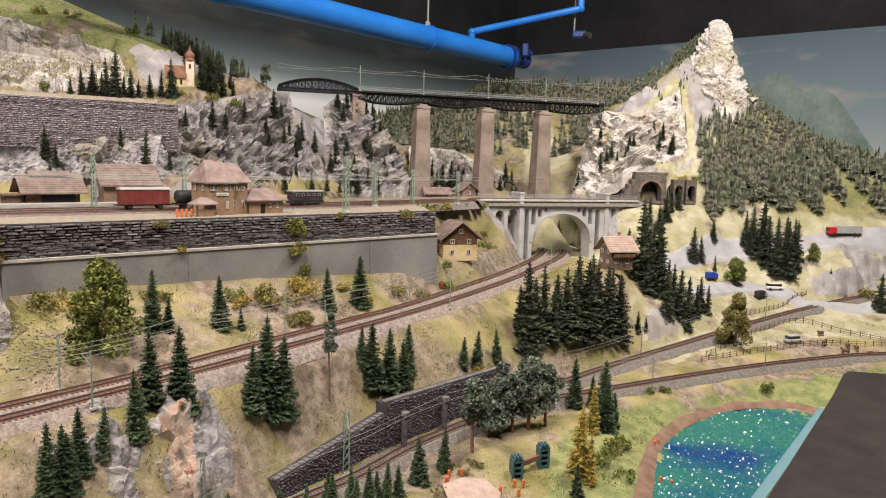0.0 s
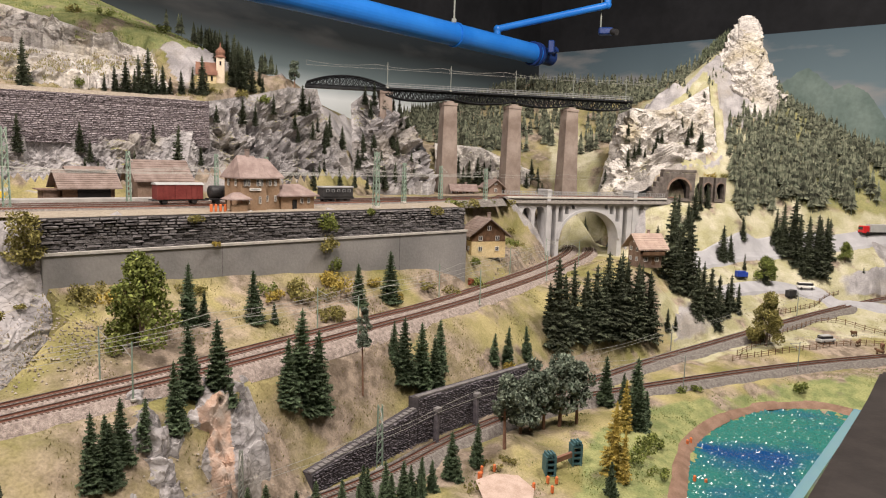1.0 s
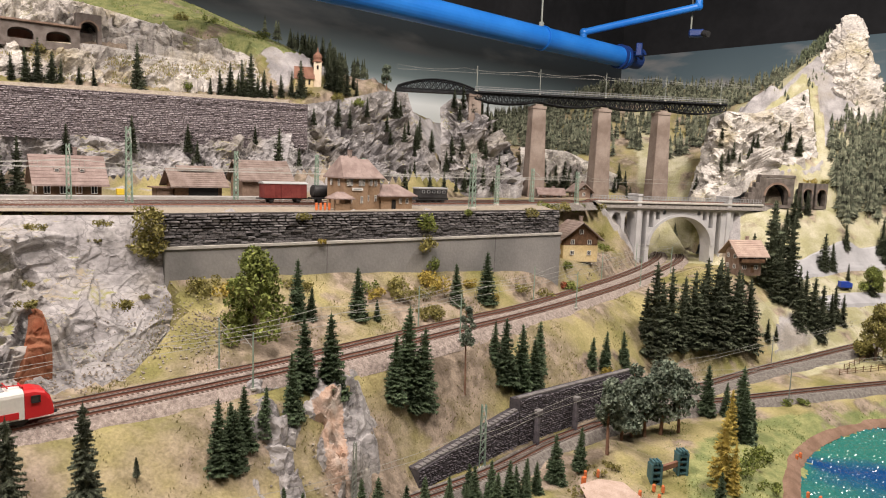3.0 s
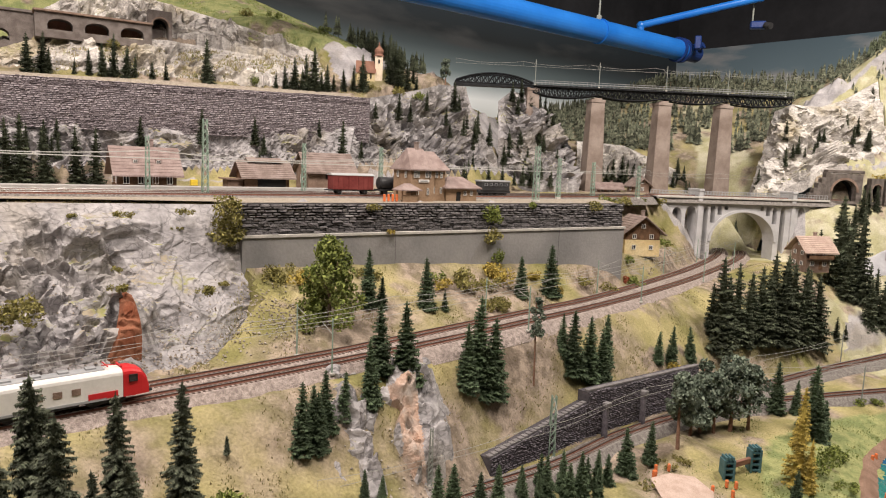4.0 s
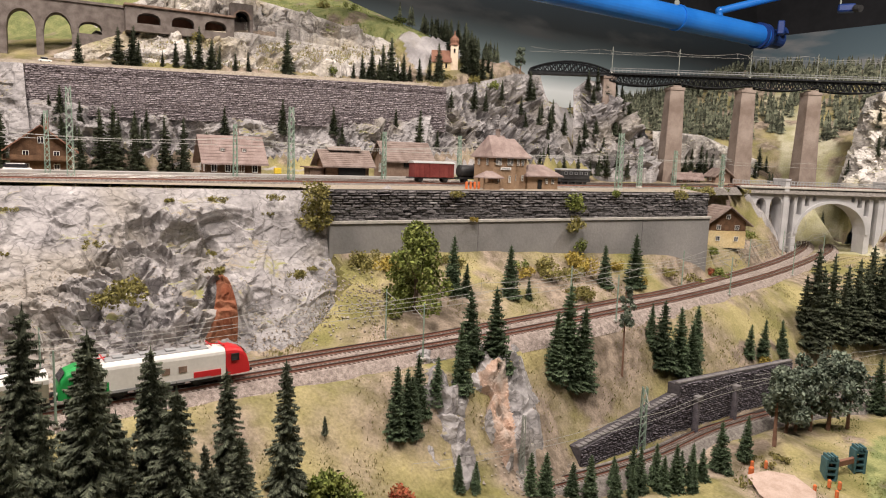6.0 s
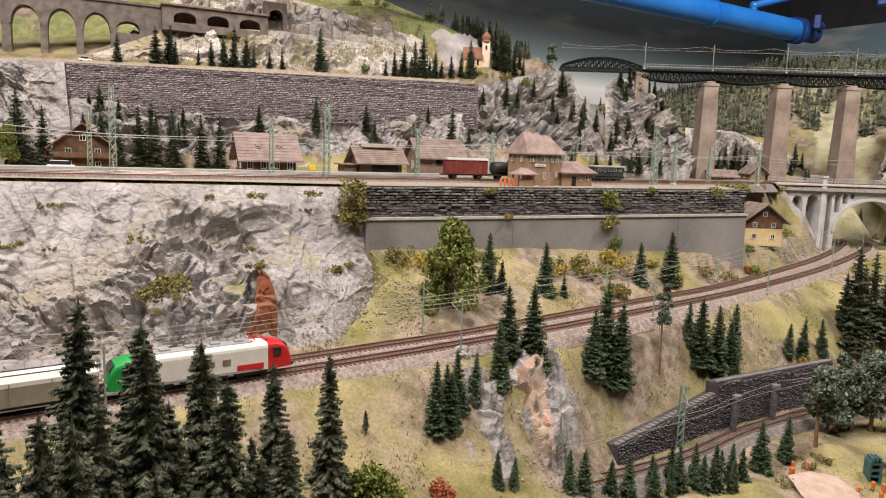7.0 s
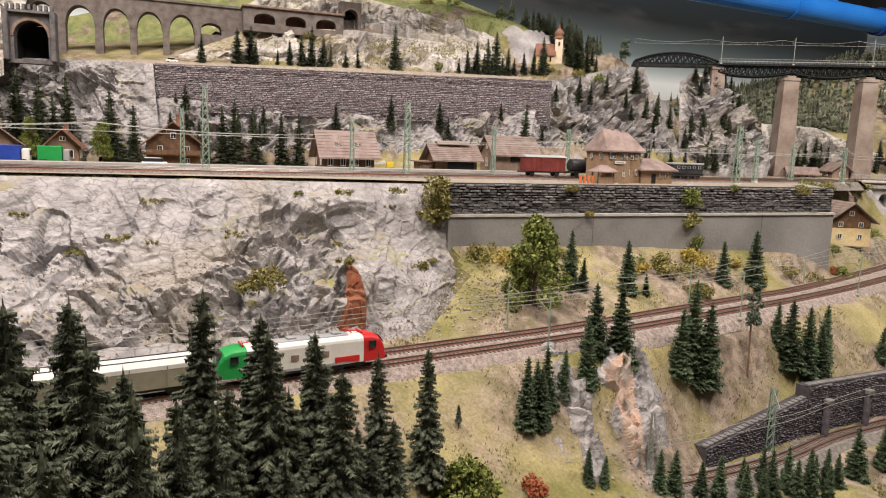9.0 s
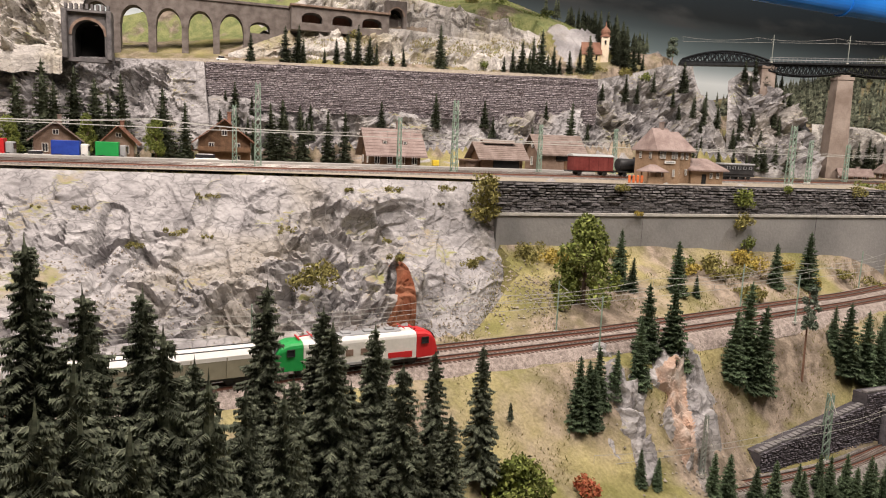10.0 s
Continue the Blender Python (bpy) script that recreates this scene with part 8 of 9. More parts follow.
def old_engine(x, y, z, rz):
    t = thing("electric_engine", x, y, z, rz, "small black boxy electric engine beside the station annex", "locomotive")
    bm = bmesh.new()
    box(bm, 0, 0, 0.023, 0.090, 0.028, 0.022, bevel=0.001)
    part("body", bm, M_blackpaint, t)
    bm = bmesh.new()
    box(bm, 0, 0, 0.0365, 0.094, 0.031, 0.005, bevel=0.0015)
    part("roof", bm, M_grey, t, "grey roof")
    for i in range(5):
        window(t, -0.032 + 0.016 * i, -0.0145, 0.028, 0.008, 0.007, -1, "x", M_grey, 1)
    bm = bmesh.new()
    box(bm, 0, 0, 0.0095, 0.098, 0.024, 0.006)
    part("underframe", bm, M_blackpaint, t)
    for xx in (-0.034, -0.012, 0.012, 0.034):
        wheelset(t, xx)


YZ = Z_YARD + 0.0047
x, y = UV(0.310, -0.190)
box_van(x, y, YZ, WALL_ANGLE)
x, y = UV(0.425, -0.190)
tank_car(x, y, YZ, WALL_ANGLE)
x, y = UV(0.720, -0.200)
old_engine(x, y, YZ, WALL_ANGLE - 1)


def hull(bm, sections):
    """Skin through cross-sections given as (x, outline of (y, z))."""
    prev = None
    for x, pts in sections:
        cur = [bm.verts.new((x, yy, zz)) for yy, zz in pts]
        if prev:
            for i in range(len(cur)):
                bm.faces.new((prev[i], prev[(i + 1) % len(cur)], cur[(i + 1) % len(cur)], cur[i]))
        else:
            bm.faces.new(cur)
        prev = cur
    bm.faces.new(prev)
    return fix(bm)


def outline(w, z0, z1, r):
    """Half-rounded box section."""
    pts = [(-w, z0), (-w, z1 - r)]
    pts += [(-w + r - r * math.cos(a), z1 - r + r * math.sin(a)) for a in (0.5, 1.0)]
    pts += [(-w + r, z1), (w - r, z1)]
    pts += [(w - r + r * math.sin(a), z1 - r + r * math.cos(a)) for a in (0.57, 1.07)]
    return pts + [(w, z1 - r), (w, z0)]


def locomotive(p, z, rz):
    t = thing("electric_locomotive", p.x, p.y, z, rz, "modern locomotive in green, white and red with rounded cabs", "locomotive")
    w, r = 0.0168, 0.007
    def nose(x, f, drop):
        return (x, outline(w * f, 0.011, 0.046 - drop, r * f))
    bm = bmesh.new()
    hull(bm, [nose(-0.074, 1, 0), nose(0.078, 1, 0)])
    part("body", bm, M_white, t, "white middle body with faint pictures")
    bm = bmesh.new()
    hull(bm, [nose(0.0785, 1.01, -0.0003), nose(0.090, 1.01, 0), nose(0.101, 0.98, 0.004), nose(0.107, 0.93, 0.012), nose(0.110, 0.88, 0.022)])
    red = part("front_cab", bm, M_red, t, "bright red rounded cab")
    bm = bmesh.new()
    hull(bm, [nose(-0.110, 0.88, 0.022), nose(-0.107, 0.93, 0.012), nose(-0.101, 0.98, 0.004), nose(-0.090, 1.01, 0), nose(-0.0745, 1.01, -0.0003)])
    green = part("rear_cab", bm, M_green, t, "bright green rounded cab")
    for cab, s in ((red, 1), (green, -1)):
        bm = bmesh.new()
        q = [bm.verts.new((s * x, yy, zz)) for x, yy, zz in ((0.1012, -0.012, 0.0415), (0.1012, 0.012, 0.0415), (0.1078, 0.013, 0.032), (0.1078, -0.013, 0.032))]
        bm.faces.new(q)
        bmesh.ops.translate(bm, vec=(s * 0.0012, 0, 0.0008), verts=bm.verts)
        part("windscreen", bm, M_glass, cab, "dark windscreen")
        for sy in (-1, 1):
            window(cab, s * 0.090, sy * (w * 1.01 + 0.0006), 0.034, 0.010, 0.009, sy, "x", M_blackpaint, 1)
            bm = bmesh.new()
            bar(bm, (s * 0.1085, sy * 0.010, 0.018), (s * 0.1115, sy * 0.010, 0.018), 0.0018, 10)
            part("headlight", bm, M_white, cab, "pale round headlight")
    for sy in (-1, 1):
        bm = bmesh.new()
        box(bm, -0.066, sy * (w + 0.0004), 0.019, 0.016, 0.0008, 0.012)
        part("green_panel", bm, M_green, t, "green flank panel")
        bm = bmesh.new()
        box(bm, 0.055, sy * (w + 0.0004), 0.017, 0.034, 0.0008, 0.008)
        part("red_panel", bm, M_red, t, "red flank panel")
        bm = bmesh.new()
        for i in range(3):
            box(bm, -0.015 + i * 0.02, sy * (w + 0.0005), 0.027, 0.010, 0.0008, 0.008, bevel=0.0003)
        part("picture_patch", bm, M_wood_grey, t, "small brown printed pictures")
        bm = bmesh.new()
        box(bm, 0, sy * (w + 0.0003), 0.0125, 0.118, 0.001, 0.003)
        part("sill_stripe", bm, M_grey, t)
    bm = bmesh.new()
    box(bm, 0, 0, 0.0465, 0.12, 0.016, 0.003, bevel=0.001)
    for i in range(4):
        box(bm, -0.045 + i * 0.03, 0, 0.0490, 0.012, 0.010, 0.003, bevel=0.0006)
    part("roof_gear", bm, M_grey, t)
    for s in (-1, 1):
        bm = bmesh.new()
        bar(bm, (s * 0.078, -0.010, 0.0485), (s * 0.078, 0.010, 0.0485), 0.0012, 6)
        bar(bm, (s * 0.078, 0, 0.0485), (s * 0.058, 0, 0.0505), 0.0007, 5)
        bar(bm, (s * 0.062, -0.012, 0.051), (s * 0.062, 0.012, 0.051), 0.0008, 5)
        part("pantograph", bm, M_red, t, "folded red pantograph")
        bm = bmesh.new()
        box(bm, s * 0.060, 0, 0.008, 0.046, 0.024, 0.007, bevel=0.001)
        part("bogie", bm, M_blackpaint, t)
        for dx in (-0.015, 0.015):
            wheelset(t, s * 0.060 + dx, 0.0062)
        bm = bmesh.new()
        for sy in (-1, 1):
            bar(bm, (s * 0.108, sy * 0.010, 0.0125), (s * 0.1145, sy * 0.010, 0.0125), 0.0022, 8)
        part("buffer", bm, M_blackpaint, t)
    bm = bmesh.new()
    box(bm, 0, 0, 0.009, 0.060, 0.020, 0.006, bevel=0.001)
    part("underframe", bm, M_blackpaint, t)


def sliding_van(p, z, rz, body, sill, label, logo=False):
    t = thing("sliding_wall_wagon", p.x, p.y, z, rz, label, "wagon", "freight train wagons")
    w = 0.0165
    bm = bmesh.new()
    hull(bm, [(-0.126, outline(w, 0.0125, 0.036, 0.001)), (0.126, outline(w, 0.0125, 0.036, 0.001))])
    part("body", bm, body, t)
    bm = bmesh.new()
    sec = [(-w - 0.0003, 0.034), (-w - 0.0003, 0.039), (-w * 0.72, 0.0445), (w * 0.72, 0.0445), (w + 0.0003, 0.039), (w + 0.0003, 0.034)]
    hull(bm, [(-0.1262, sec), (0.1262, sec)])
    part("roof", bm, M_white, t, "white cambered roof")
    bm = bmesh.new()
    for s in (-1, 1):
        box(bm, 0, s * 0.0095, 0.0452, 0.25, 0.0016, 0.0008)
    part("roof_rails", bm, M_blackpaint, t, "dark roof rail")
    for sy in (-1, 1):
        for i in range(7):
            bm = bmesh.new()
            box(bm, -0.12 + 0.04 * i, sy * (w + 0.0004), 0.0255, 0.0012, 0.001, 0.025)
            part("door_post", bm, body, t)
    bm = bmesh.new()
    box(bm, 0, 0, 0.0108, 0.254, 0.030, 0.0036)
    part("sill", bm, sill, t)
    for s in (-1, 1):
        bm = bmesh.new()
        box(bm, s * 0.095, 0, 0.0068, 0.034, 0.022, 0.006, bevel=0.001)
        part("bogie", bm, M_blackpaint, t)
        for dx in (-0.010, 0.010):
            wheelset(t, s * 0.095 + dx)
        bm = bmesh.new()
        for sy in (-1, 1):
            bar(bm, (s * 0.127, sy * 0.010, 0.0115), (s * 0.1325, sy * 0.010, 0.0115), 0.0020, 8)
        part("buffer", bm, M_blackpaint, t)
    if logo:
        for sy in (-1, 1):
            bm = bmesh.new()
            box(bm, 0.045, sy * (w + 0.0008), 0.0255, 0.018, 0.0008, 0.007)
            lg = part("emblem_panel", bm, M_red, t, "red emblem panel")
            bm = bmesh.new()
            box(bm, 0.045, sy * (w + 0.0014), 0.0255, 0.013, 0.0006, 0.0022)
            part("lettering_bar", bm, M_white, lg, "small white bar of lettering")


def run_at(y):
    """Length along the near track where it passes y."""
    pts = along(T_NEAR, 0.005)
    return min(range(len(pts)), key=lambda i: abs(pts[i][0].y - y)) * 0.005


S_NOSE = run_at(1.316)
p, rz = place_on(T_NEAR, S_NOSE - 0.112)
locomotive(p, p.z + 0.0027, rz)
s = S_NOSE - 0.226 - 0.134
for i in range(3):
    p, rz = place_on(T_NEAR, s)
    if i < 2:
        sliding_van(p, p.z + 0.0027, rz, M_taupe, M_blackpaint, "long dusty olive-grey sliding-wall wagon with white roof")
    else:
        sliding_van(p, p.z + 0.0027, rz, M_silver, M_red, "long silver-grey sliding-wall wagon with red sill", logo=True)
    s -= 0.267


# ---- road vehicles, paddock, playground ----
def car(x, y, z, rz, L, W, H, material, label, cab=0.55, name="car", category="car"):
    t = thing(name, x, y, z, rz, label, category)
    bm = bmesh.new()
    box(bm, 0, 0, H * 0.36, L, W, H * 0.42, bevel=W * 0.10)
    part("body", bm, material, t)
    bm = bmesh.new()
    box(bm, -L * 0.05, 0, H * 0.75, L * cab, W * 0.88, H * 0.42, bevel=W * 0.12)
    part("cabin", bm, M_glass, t, "dark glazed cabin")
    bm = bmesh.new()
    box(bm, -L * 0.05, 0, H * 0.96, L * cab * 0.8, W * 0.8, H * 0.06, bevel=W * 0.02)
    part("roof", bm, material, t)
    for sx in (-1, 1):
        for sy in (-1, 1):
            bm = bmesh.new()
            bar(bm, (sx * L * 0.3, sy * W * 0.40, H * 0.17), (sx * L * 0.3, sy * W * 0.52, H * 0.17), H * 0.17, 12)
            part("wheel", bm, M_blackpaint, t)
    return t


def lorry(x, y, z, rz, L, material, cabmat, label, size=1.0):
    t = thing("lorry", x, y, z, rz, label, "lorry")
    bm = bmesh.new()
    box(bm, -L * 0.12, 0, 0.024, L * 0.74, 0.029, 0.030, bevel=0.0008)
    part("load_box", bm, material, t)
    bm = bmesh.new()
    box(bm, L * 0.38, 0, 0.019, L * 0.20, 0.027, 0.028, bevel=0.002)
    cab = part("cab", bm, cabmat, t)
    bm = bmesh.new()
    box(bm, L * 0.482, 0, 0.024, 0.001, 0.022, 0.011)
    part("windscreen", bm, M_glass, cab, "dark windscreen")
    bm = bmesh.new()
    box(bm, 0, 0, 0.007, L * 0.96, 0.020, 0.005)
    part("chassis", bm, M_blackpaint, t)
    for xx in (-0.38, -0.26, 0.34):
        for sy in (-1, 1):
            bm = bmesh.new()
            bar(bm, (xx * L, sy * 0.010, 0.006), (xx * L, sy * 0.0145, 0.006), 0.006, 12)
            part("wheel", bm, M_blackpaint, t)
    t.matrix_world = t.matrix_world @ Matrix.Scale(size, 4)


VA = WALL_ANGLE
for u, v, kind in ((-0.832, -0.43, 0), (-0.77, -0.43, 1), (-0.695, -0.44, 2), (-0.505, -0.42, 3), (-0.905, -0.43, 4)):
    x, y = UV(u, v)
    if kind == 0:
        car(x, y, Z_YARD - 0.002, VA, 0.050, 0.020, 0.017, M_white, "white estate car parked by the yard road")
    elif kind == 1:
        lorry(x, y, Z_YARD - 0.002, VA, 0.070, M_blue, M_white, "lorry with a bright blue covered load")
    elif kind == 2:
        lorry(x, y, Z_YARD - 0.002, VA, 0.060, M_green, M_grey, "lorry with a green covered load")
    elif kind == 3:
        car(x, y, Z_YARD - 0.002, VA, 0.052, 0.021, 0.021, M_white, "white minibus before the timber chalet", cab=0.8, name="minibus", category="van")
    else:
        lorry(x, y, Z_YARD - 0.002, VA, 0.07, M_red, M_grey, "lorry with a red and blue load")
x, y = UV(0.02, -0.42)
bm = bmesh.new()
box(bm, 0, 0, 0.009, 0.016, 0.010, 0.014, bevel=0.0008)
kiosk = part("yellow_cabinet", bm, M_yellow)
kiosk.matrix_world = pose(x, y, Z_YARD + 0.006, 0, 0, VA)
tagged(kiosk, "small yellow cabinet on the platform", "cabinet")
car(-1.66, 1.875, ground_z(-1.66, 1.875) + 0.001, VA, 0.032, 0.017, 0.015, M_white, "small pale car on the upper road below the viaduct")
car(1.073, 3.327, ground_z(1.073, 3.327) + 0.006, 5, 0.060, 0.021, 0.024, M_white, "white coach on the country lane", cab=0.9, name="coach", category="bus")
lorry(1.008, 3.255, ground_z(1.008, 3.255) + 0.004, 40, 0.075, M_blackpaint, M_grey, "dark lorry on the country lane", 0.66)
lorry(0.833, 3.238, ground_z(0.833, 3.238) + 0.004, 20, 0.065, M_blue, M_blue, "dark blue lorry beside the firs", 0.66)
lorry(1.41, 3.645, ground_z(1.41, 3.645) + 0.007, 200, 0.150, M_silver, M_red, "red and silver tanker lorry on the hill road")
car(1.62, 3.70, ground_z(1.62, 3.70) + 0.007, 10, 0.05, 0.02, 0.016, M_blackpaint, "dark car on the hill road")
car(1.02, 2.93, ground_z(1.02, 2.93) + 0.001, 30, 0.06, 0.024, 0.024, M_silver, "silver trailer tank standing in the paddock", cab=0.8, name="tank_trailer", category="trailer")


def road(points, w, label, material=None):
    bm = bmesh.new()
    prev = None
    for p, t in along(points, 0.014):
        nrm = Vector((-t.y, t.x))
        row = []
        for k in range(9):
            o = w * (k / 8 - 0.5)
            x, y = p.x + nrm.x * o, p.y + nrm.y * o
            row.append(bm.verts.new((x, y, ground_z(x, y) + (0.0065 if 0 < k < 8 else -0.002))))
        if prev:
            for i in range(8):
                bm.faces.new((prev[i], prev[i + 1], row[i + 1], row[i]))
        prev = row
    tagged(part("road", bm, material or M_road), label, "road", kind="structure")


road([(0.62, 3.14), (0.74, 3.30), (0.96, 3.47), (1.30, 3.59), (1.50, 3.67), (2.0, 3.72)], 0.07, "pale road climbing round the mountain foot")
road([(0.72, 3.05), (0.88, 3.22), (1.06, 3.32), (1.26, 3.27), (1.6, 3.30)], 0.06, "pale country lane past the level crossing")
road([(-2.2, 1.47), (-1.9, 1.66), (-1.66, 1.855), (-1.3, 2.14), (-0.85, 2.53)], 0.045, "narrow earthy road on top of the upper wall", M_gravel)


def fence(points, label):
    t = thing("paddock_fence", 0, 0, 0, 0, label, "fence", "paddock fences")
    steps_ = along(points, 0.028)
    for p, d in steps_:
        z = ground_z(p.x, p.y)
        bm = bmesh.new()
        box(bm, p.x, p.y, z + 0.008, 0.0018, 0.0018, 0.020)
        part("post", bm, M_wood, t)
    for h in (0.008, 0.014):
        bm = bmesh.new()
        for (p, _), (q, _) in zip(steps_, steps_[1:]):
            bar(bm, (p.x, p.y, ground_z(p.x, p.y) + h), (q.x, q.y, ground_z(q.x, q.y) + h), 0.0008, 4)
        part("rail", bm, M_wood, t)


fence([(0.70, 2.68), (0.90, 2.82), (1.11, 2.95), (1.31, 3.01), (1.6, 3.10)], "brown wooden paddock fence beside the low track")
fence([(0.72, 2.72), (0.92, 2.96), (1.09, 3.11), (1.22, 3.07), (1.36, 3.04)], "brown wooden paddock fence beside the branch line")
fence([(0.86, 3.05), (1.02, 3.20), (1.2, 3.36)], "brown wooden fence along the lane")
rs = random.Random(9)
for i in range(8):
    x, y = 0.98 + 0.30 * rs.random(), 2.90 + 0.13 * rs.random()
    t = thing("cow", x, y, ground_z(x, y), rs.uniform(0, 360), "tiny plain brown cow figure in the paddock", "figure", "paddock figures")
    bm = bmesh.new()
    box(bm, 0, 0, 0.013, 0.022, 0.008, 0.009, bevel=0.002)
    box(bm, 0.013, 0, 0.017, 0.007, 0.005, 0.006, bevel=0.001)
    for sx in (-1, 1):
        for sy in (-1, 1):
            box(bm, sx * 0.008, sy * 0.003, 0.005, 0.002, 0.002, 0.010)
    o = part("figure_body", bm, M_roof_red if i % 3 else M_wood, t)


def climbing_tower(x, y, z, rz, h, label):
    t = thing("play_tower", x, y, z, rz, label, "play tower", "playground towers")
    for sx in (-1, 1):
        bm = bmesh.new()
        box(bm, sx * 0.0085, 0, h / 2, 0.004, 0.018, h, bevel=0.0006)
        part("side_panel", bm, M_panelblue, t)
    for k in range(4):
        bm = bmesh.new()
        box(bm, 0, 0, h * (0.15 + 0.24 * k), 0.014, 0.016, 0.003)
        part("deck", bm, M_panelblue, t)
    for k in range(3):
        bm = bmesh.new()
        box(bm, -0.006 + 0.006 * k, 0, h + 0.002, 0.003, 0.018, 0.006)
        part("battlement", bm, M_panelblue, t)


M_panelblue = mat("blue_green_plastic", (0.05, 0.12, 0.14), (0.08, 0.17, 0.19), 40, 0.5, 0.05)
climbing_tower(0.222, 1.868, 1.004, 25, 0.044, "dark blue-green play tower with battlements")
climbing_tower(0.268, 1.925, 1.008, 25, 0.044, "dark blue-green play tower with battlements")
bm = bmesh.new()
box(bm, 0, 0, 0.003, 0.075, 0.006, 0.010, bevel=0.0006)
deck = part("play_bridge", bm, M_roof_red)
deck.matrix_world = pose(0.245, 1.897, 1.030, 0, 0, 51)
tagged(deck, "red plank bridge between the play towers", "play bridge")
rs = random.Random(4)
for i in range(12):
    x, y = ((0.10 + 0.03 * rs.random(), 1.80 + 0.04 * rs.random()) if i < 4 else (0.19 + 0.05 * rs.random(), 1.80 + 0.05 * rs.random()) if i < 8 else (0.47 + 0.05 * rs.random(), 1.96 + 0.38 * rs.random()))
    bm = bmesh.new()
    box(bm, 0, 0, 0.007, 0.006, 0.005, 0.014, bevel=0.0015)
    o = part("toy_figure", bm, M_orange)
    o.matrix_world = pose(x, y, ground_z(x, y), 0, 0, rs.uniform(0, 360))
    tagged(o, "tiny plain orange figure on the grass", "figure", "toy figures")
for i in range(4):
    x, y = UV(0.325 + 0.010 * i, -0.055)
    bm = bmesh.new()
    box(bm, 0, 0, 0.008, 0.005, 0.005, 0.016, bevel=0.0012)
    o = part("toy_figure", bm, M_orange)
    o.matrix_world = pose(x, y, Z_YARD - 0.003, 0, 0, 20 * i)
    tagged(o, "tiny plain orange figure beside the red van", "figure", "toy figures")
bm = bmesh.new()
pts = [(0.12, 1.74), (0.10, 1.79), (0.13, 1.82), (0.17, 1.83), (0.20, 1.80), (0.20, 1.74), (0.16, 1.70)]
ring_ = [bm.verts.new((x, y, ground_z(x, y) + 0.006)) for x, y in pts]
mid = bm.verts.new((0.155, 1.77, ground_z(0.155, 1.77) + 0.007))
for i in range(len(ring_)):
    bm.faces.new((ring_[i], ring_[(i + 1) % len(ring_)], mid))
tagged(part("sand_path", bm, M_sand), "pinkish bare sand area at the playground", "path", kind="structure")

# coloured rock accents
rock_face("rust_rock", [(-0.656, 1.380, 1.215), (-0.641, 1.402, 1.215), (-0.628, 1.425, 1.22)], [(-0.680, 1.436, 1.312), (-0.674, 1.442, 1.318), (-0.668, 1.449, 1.312)], 0.012, "rust-red stained rock with a small shaft head", M_rust, cell=0.0022, bow=0.022)


def outcrop(name, x0, y0, x1, y1, cx, cy, rx, ry, rise, amp, label, pink):
    """Rock breaking through the slope: a broken patch that runs out under the grass; pink: a band of other stone."""
    cell = 0.0021
    nx, ny = int((x1 - x0) / cell), int((y1 - y0) / cell)
    vs, fs = [], []
    for j in range(ny + 1):
        for i in range(nx + 1):
            x, y = x0 + i * cell, y0 + j * cell
            r = math.hypot((x - cx) / rx, (y - cy) / ry) + 0.22 * noise.noise(Vector((x * 26, y * 26, 2.0)))
            m = 1 - smoothstep(0.55, 1.0, r)
            z = ground_z(x, y)
            h = rock_height(Vector((x, y, z * 0.6)), amp, least=0.9) + amp * 0.6 * noise.noise(Vector((x * 30, y * 30, 7)))
            vs.append((x + 0.35 * m * h, y - 0.25 * m * h, z + m * (rise + h) - 0.010 * (1 - m)))
    for j in range(ny):
        for i in range(nx):
            a = j * (nx + 1) + i
            fs.append((a, a + 1, a + nx + 2, a + nx + 1))
    me = from_lists(name, vs, fs, M_rock)
    me.materials.append(M_pinkrock)
    for f in me.polygons:
        c = f.center
        d = noise.noise(c * 30) * 0.014
        f.material_index = 1 if in_poly(c.x + d, c.y - d, pink) else 0
    return tagged(new(name, me), label, "rock", kind="structure")


outcrop("rock_outcrop", -0.39, 1.40, -0.165, 1.68, -0.280, 1.54, 0.125, 0.135, 0.016, 0.026, "lavender-grey rock outcrop with a pinkish sandstone face on the slope", [(-0.285, 1.56), (-0.250, 1.59), (-0.205, 1.525), (-0.225, 1.50)])


def island_mat(name, cols, rough=0.9):
    """Colour picked at random for each small piece."""
    m = bpy.data.materials.new(name)
    m.use_nodes = True
    n, k = m.node_tree.nodes, m.node_tree.links
    g = n.new("ShaderNodeNewGeometry")
    ramp = n.new("ShaderNodeValToRGB")
    ramp.color_ramp.interpolation = "CONSTANT"
    e = ramp.color_ramp.elements
    e[0].color = (*cols[0], 1)
    e[1].position, e[1].color = 1 / len(cols), (*cols[1], 1)
    for i, c in enumerate(cols[2:], 2):
        x = e.new(i / len(cols))
        x.color = (*c, 1)
    k.new(g.outputs["Random Per Island"], ramp.inputs[0])
    b = n["Principled BSDF"]
    k.new(ramp.outputs[0], b.inputs["Base Color"])
    b.inputs["Roughness"].default_value, b.inputs["Specular IOR Level"].default_value = rough, 0.1
    return m


M_pebble = island_mat("loose_stones", [(0.32, 0.285, 0.24), (0.25, 0.22, 0.19), (0.40, 0.36, 0.31), (0.20, 0.17, 0.135)])


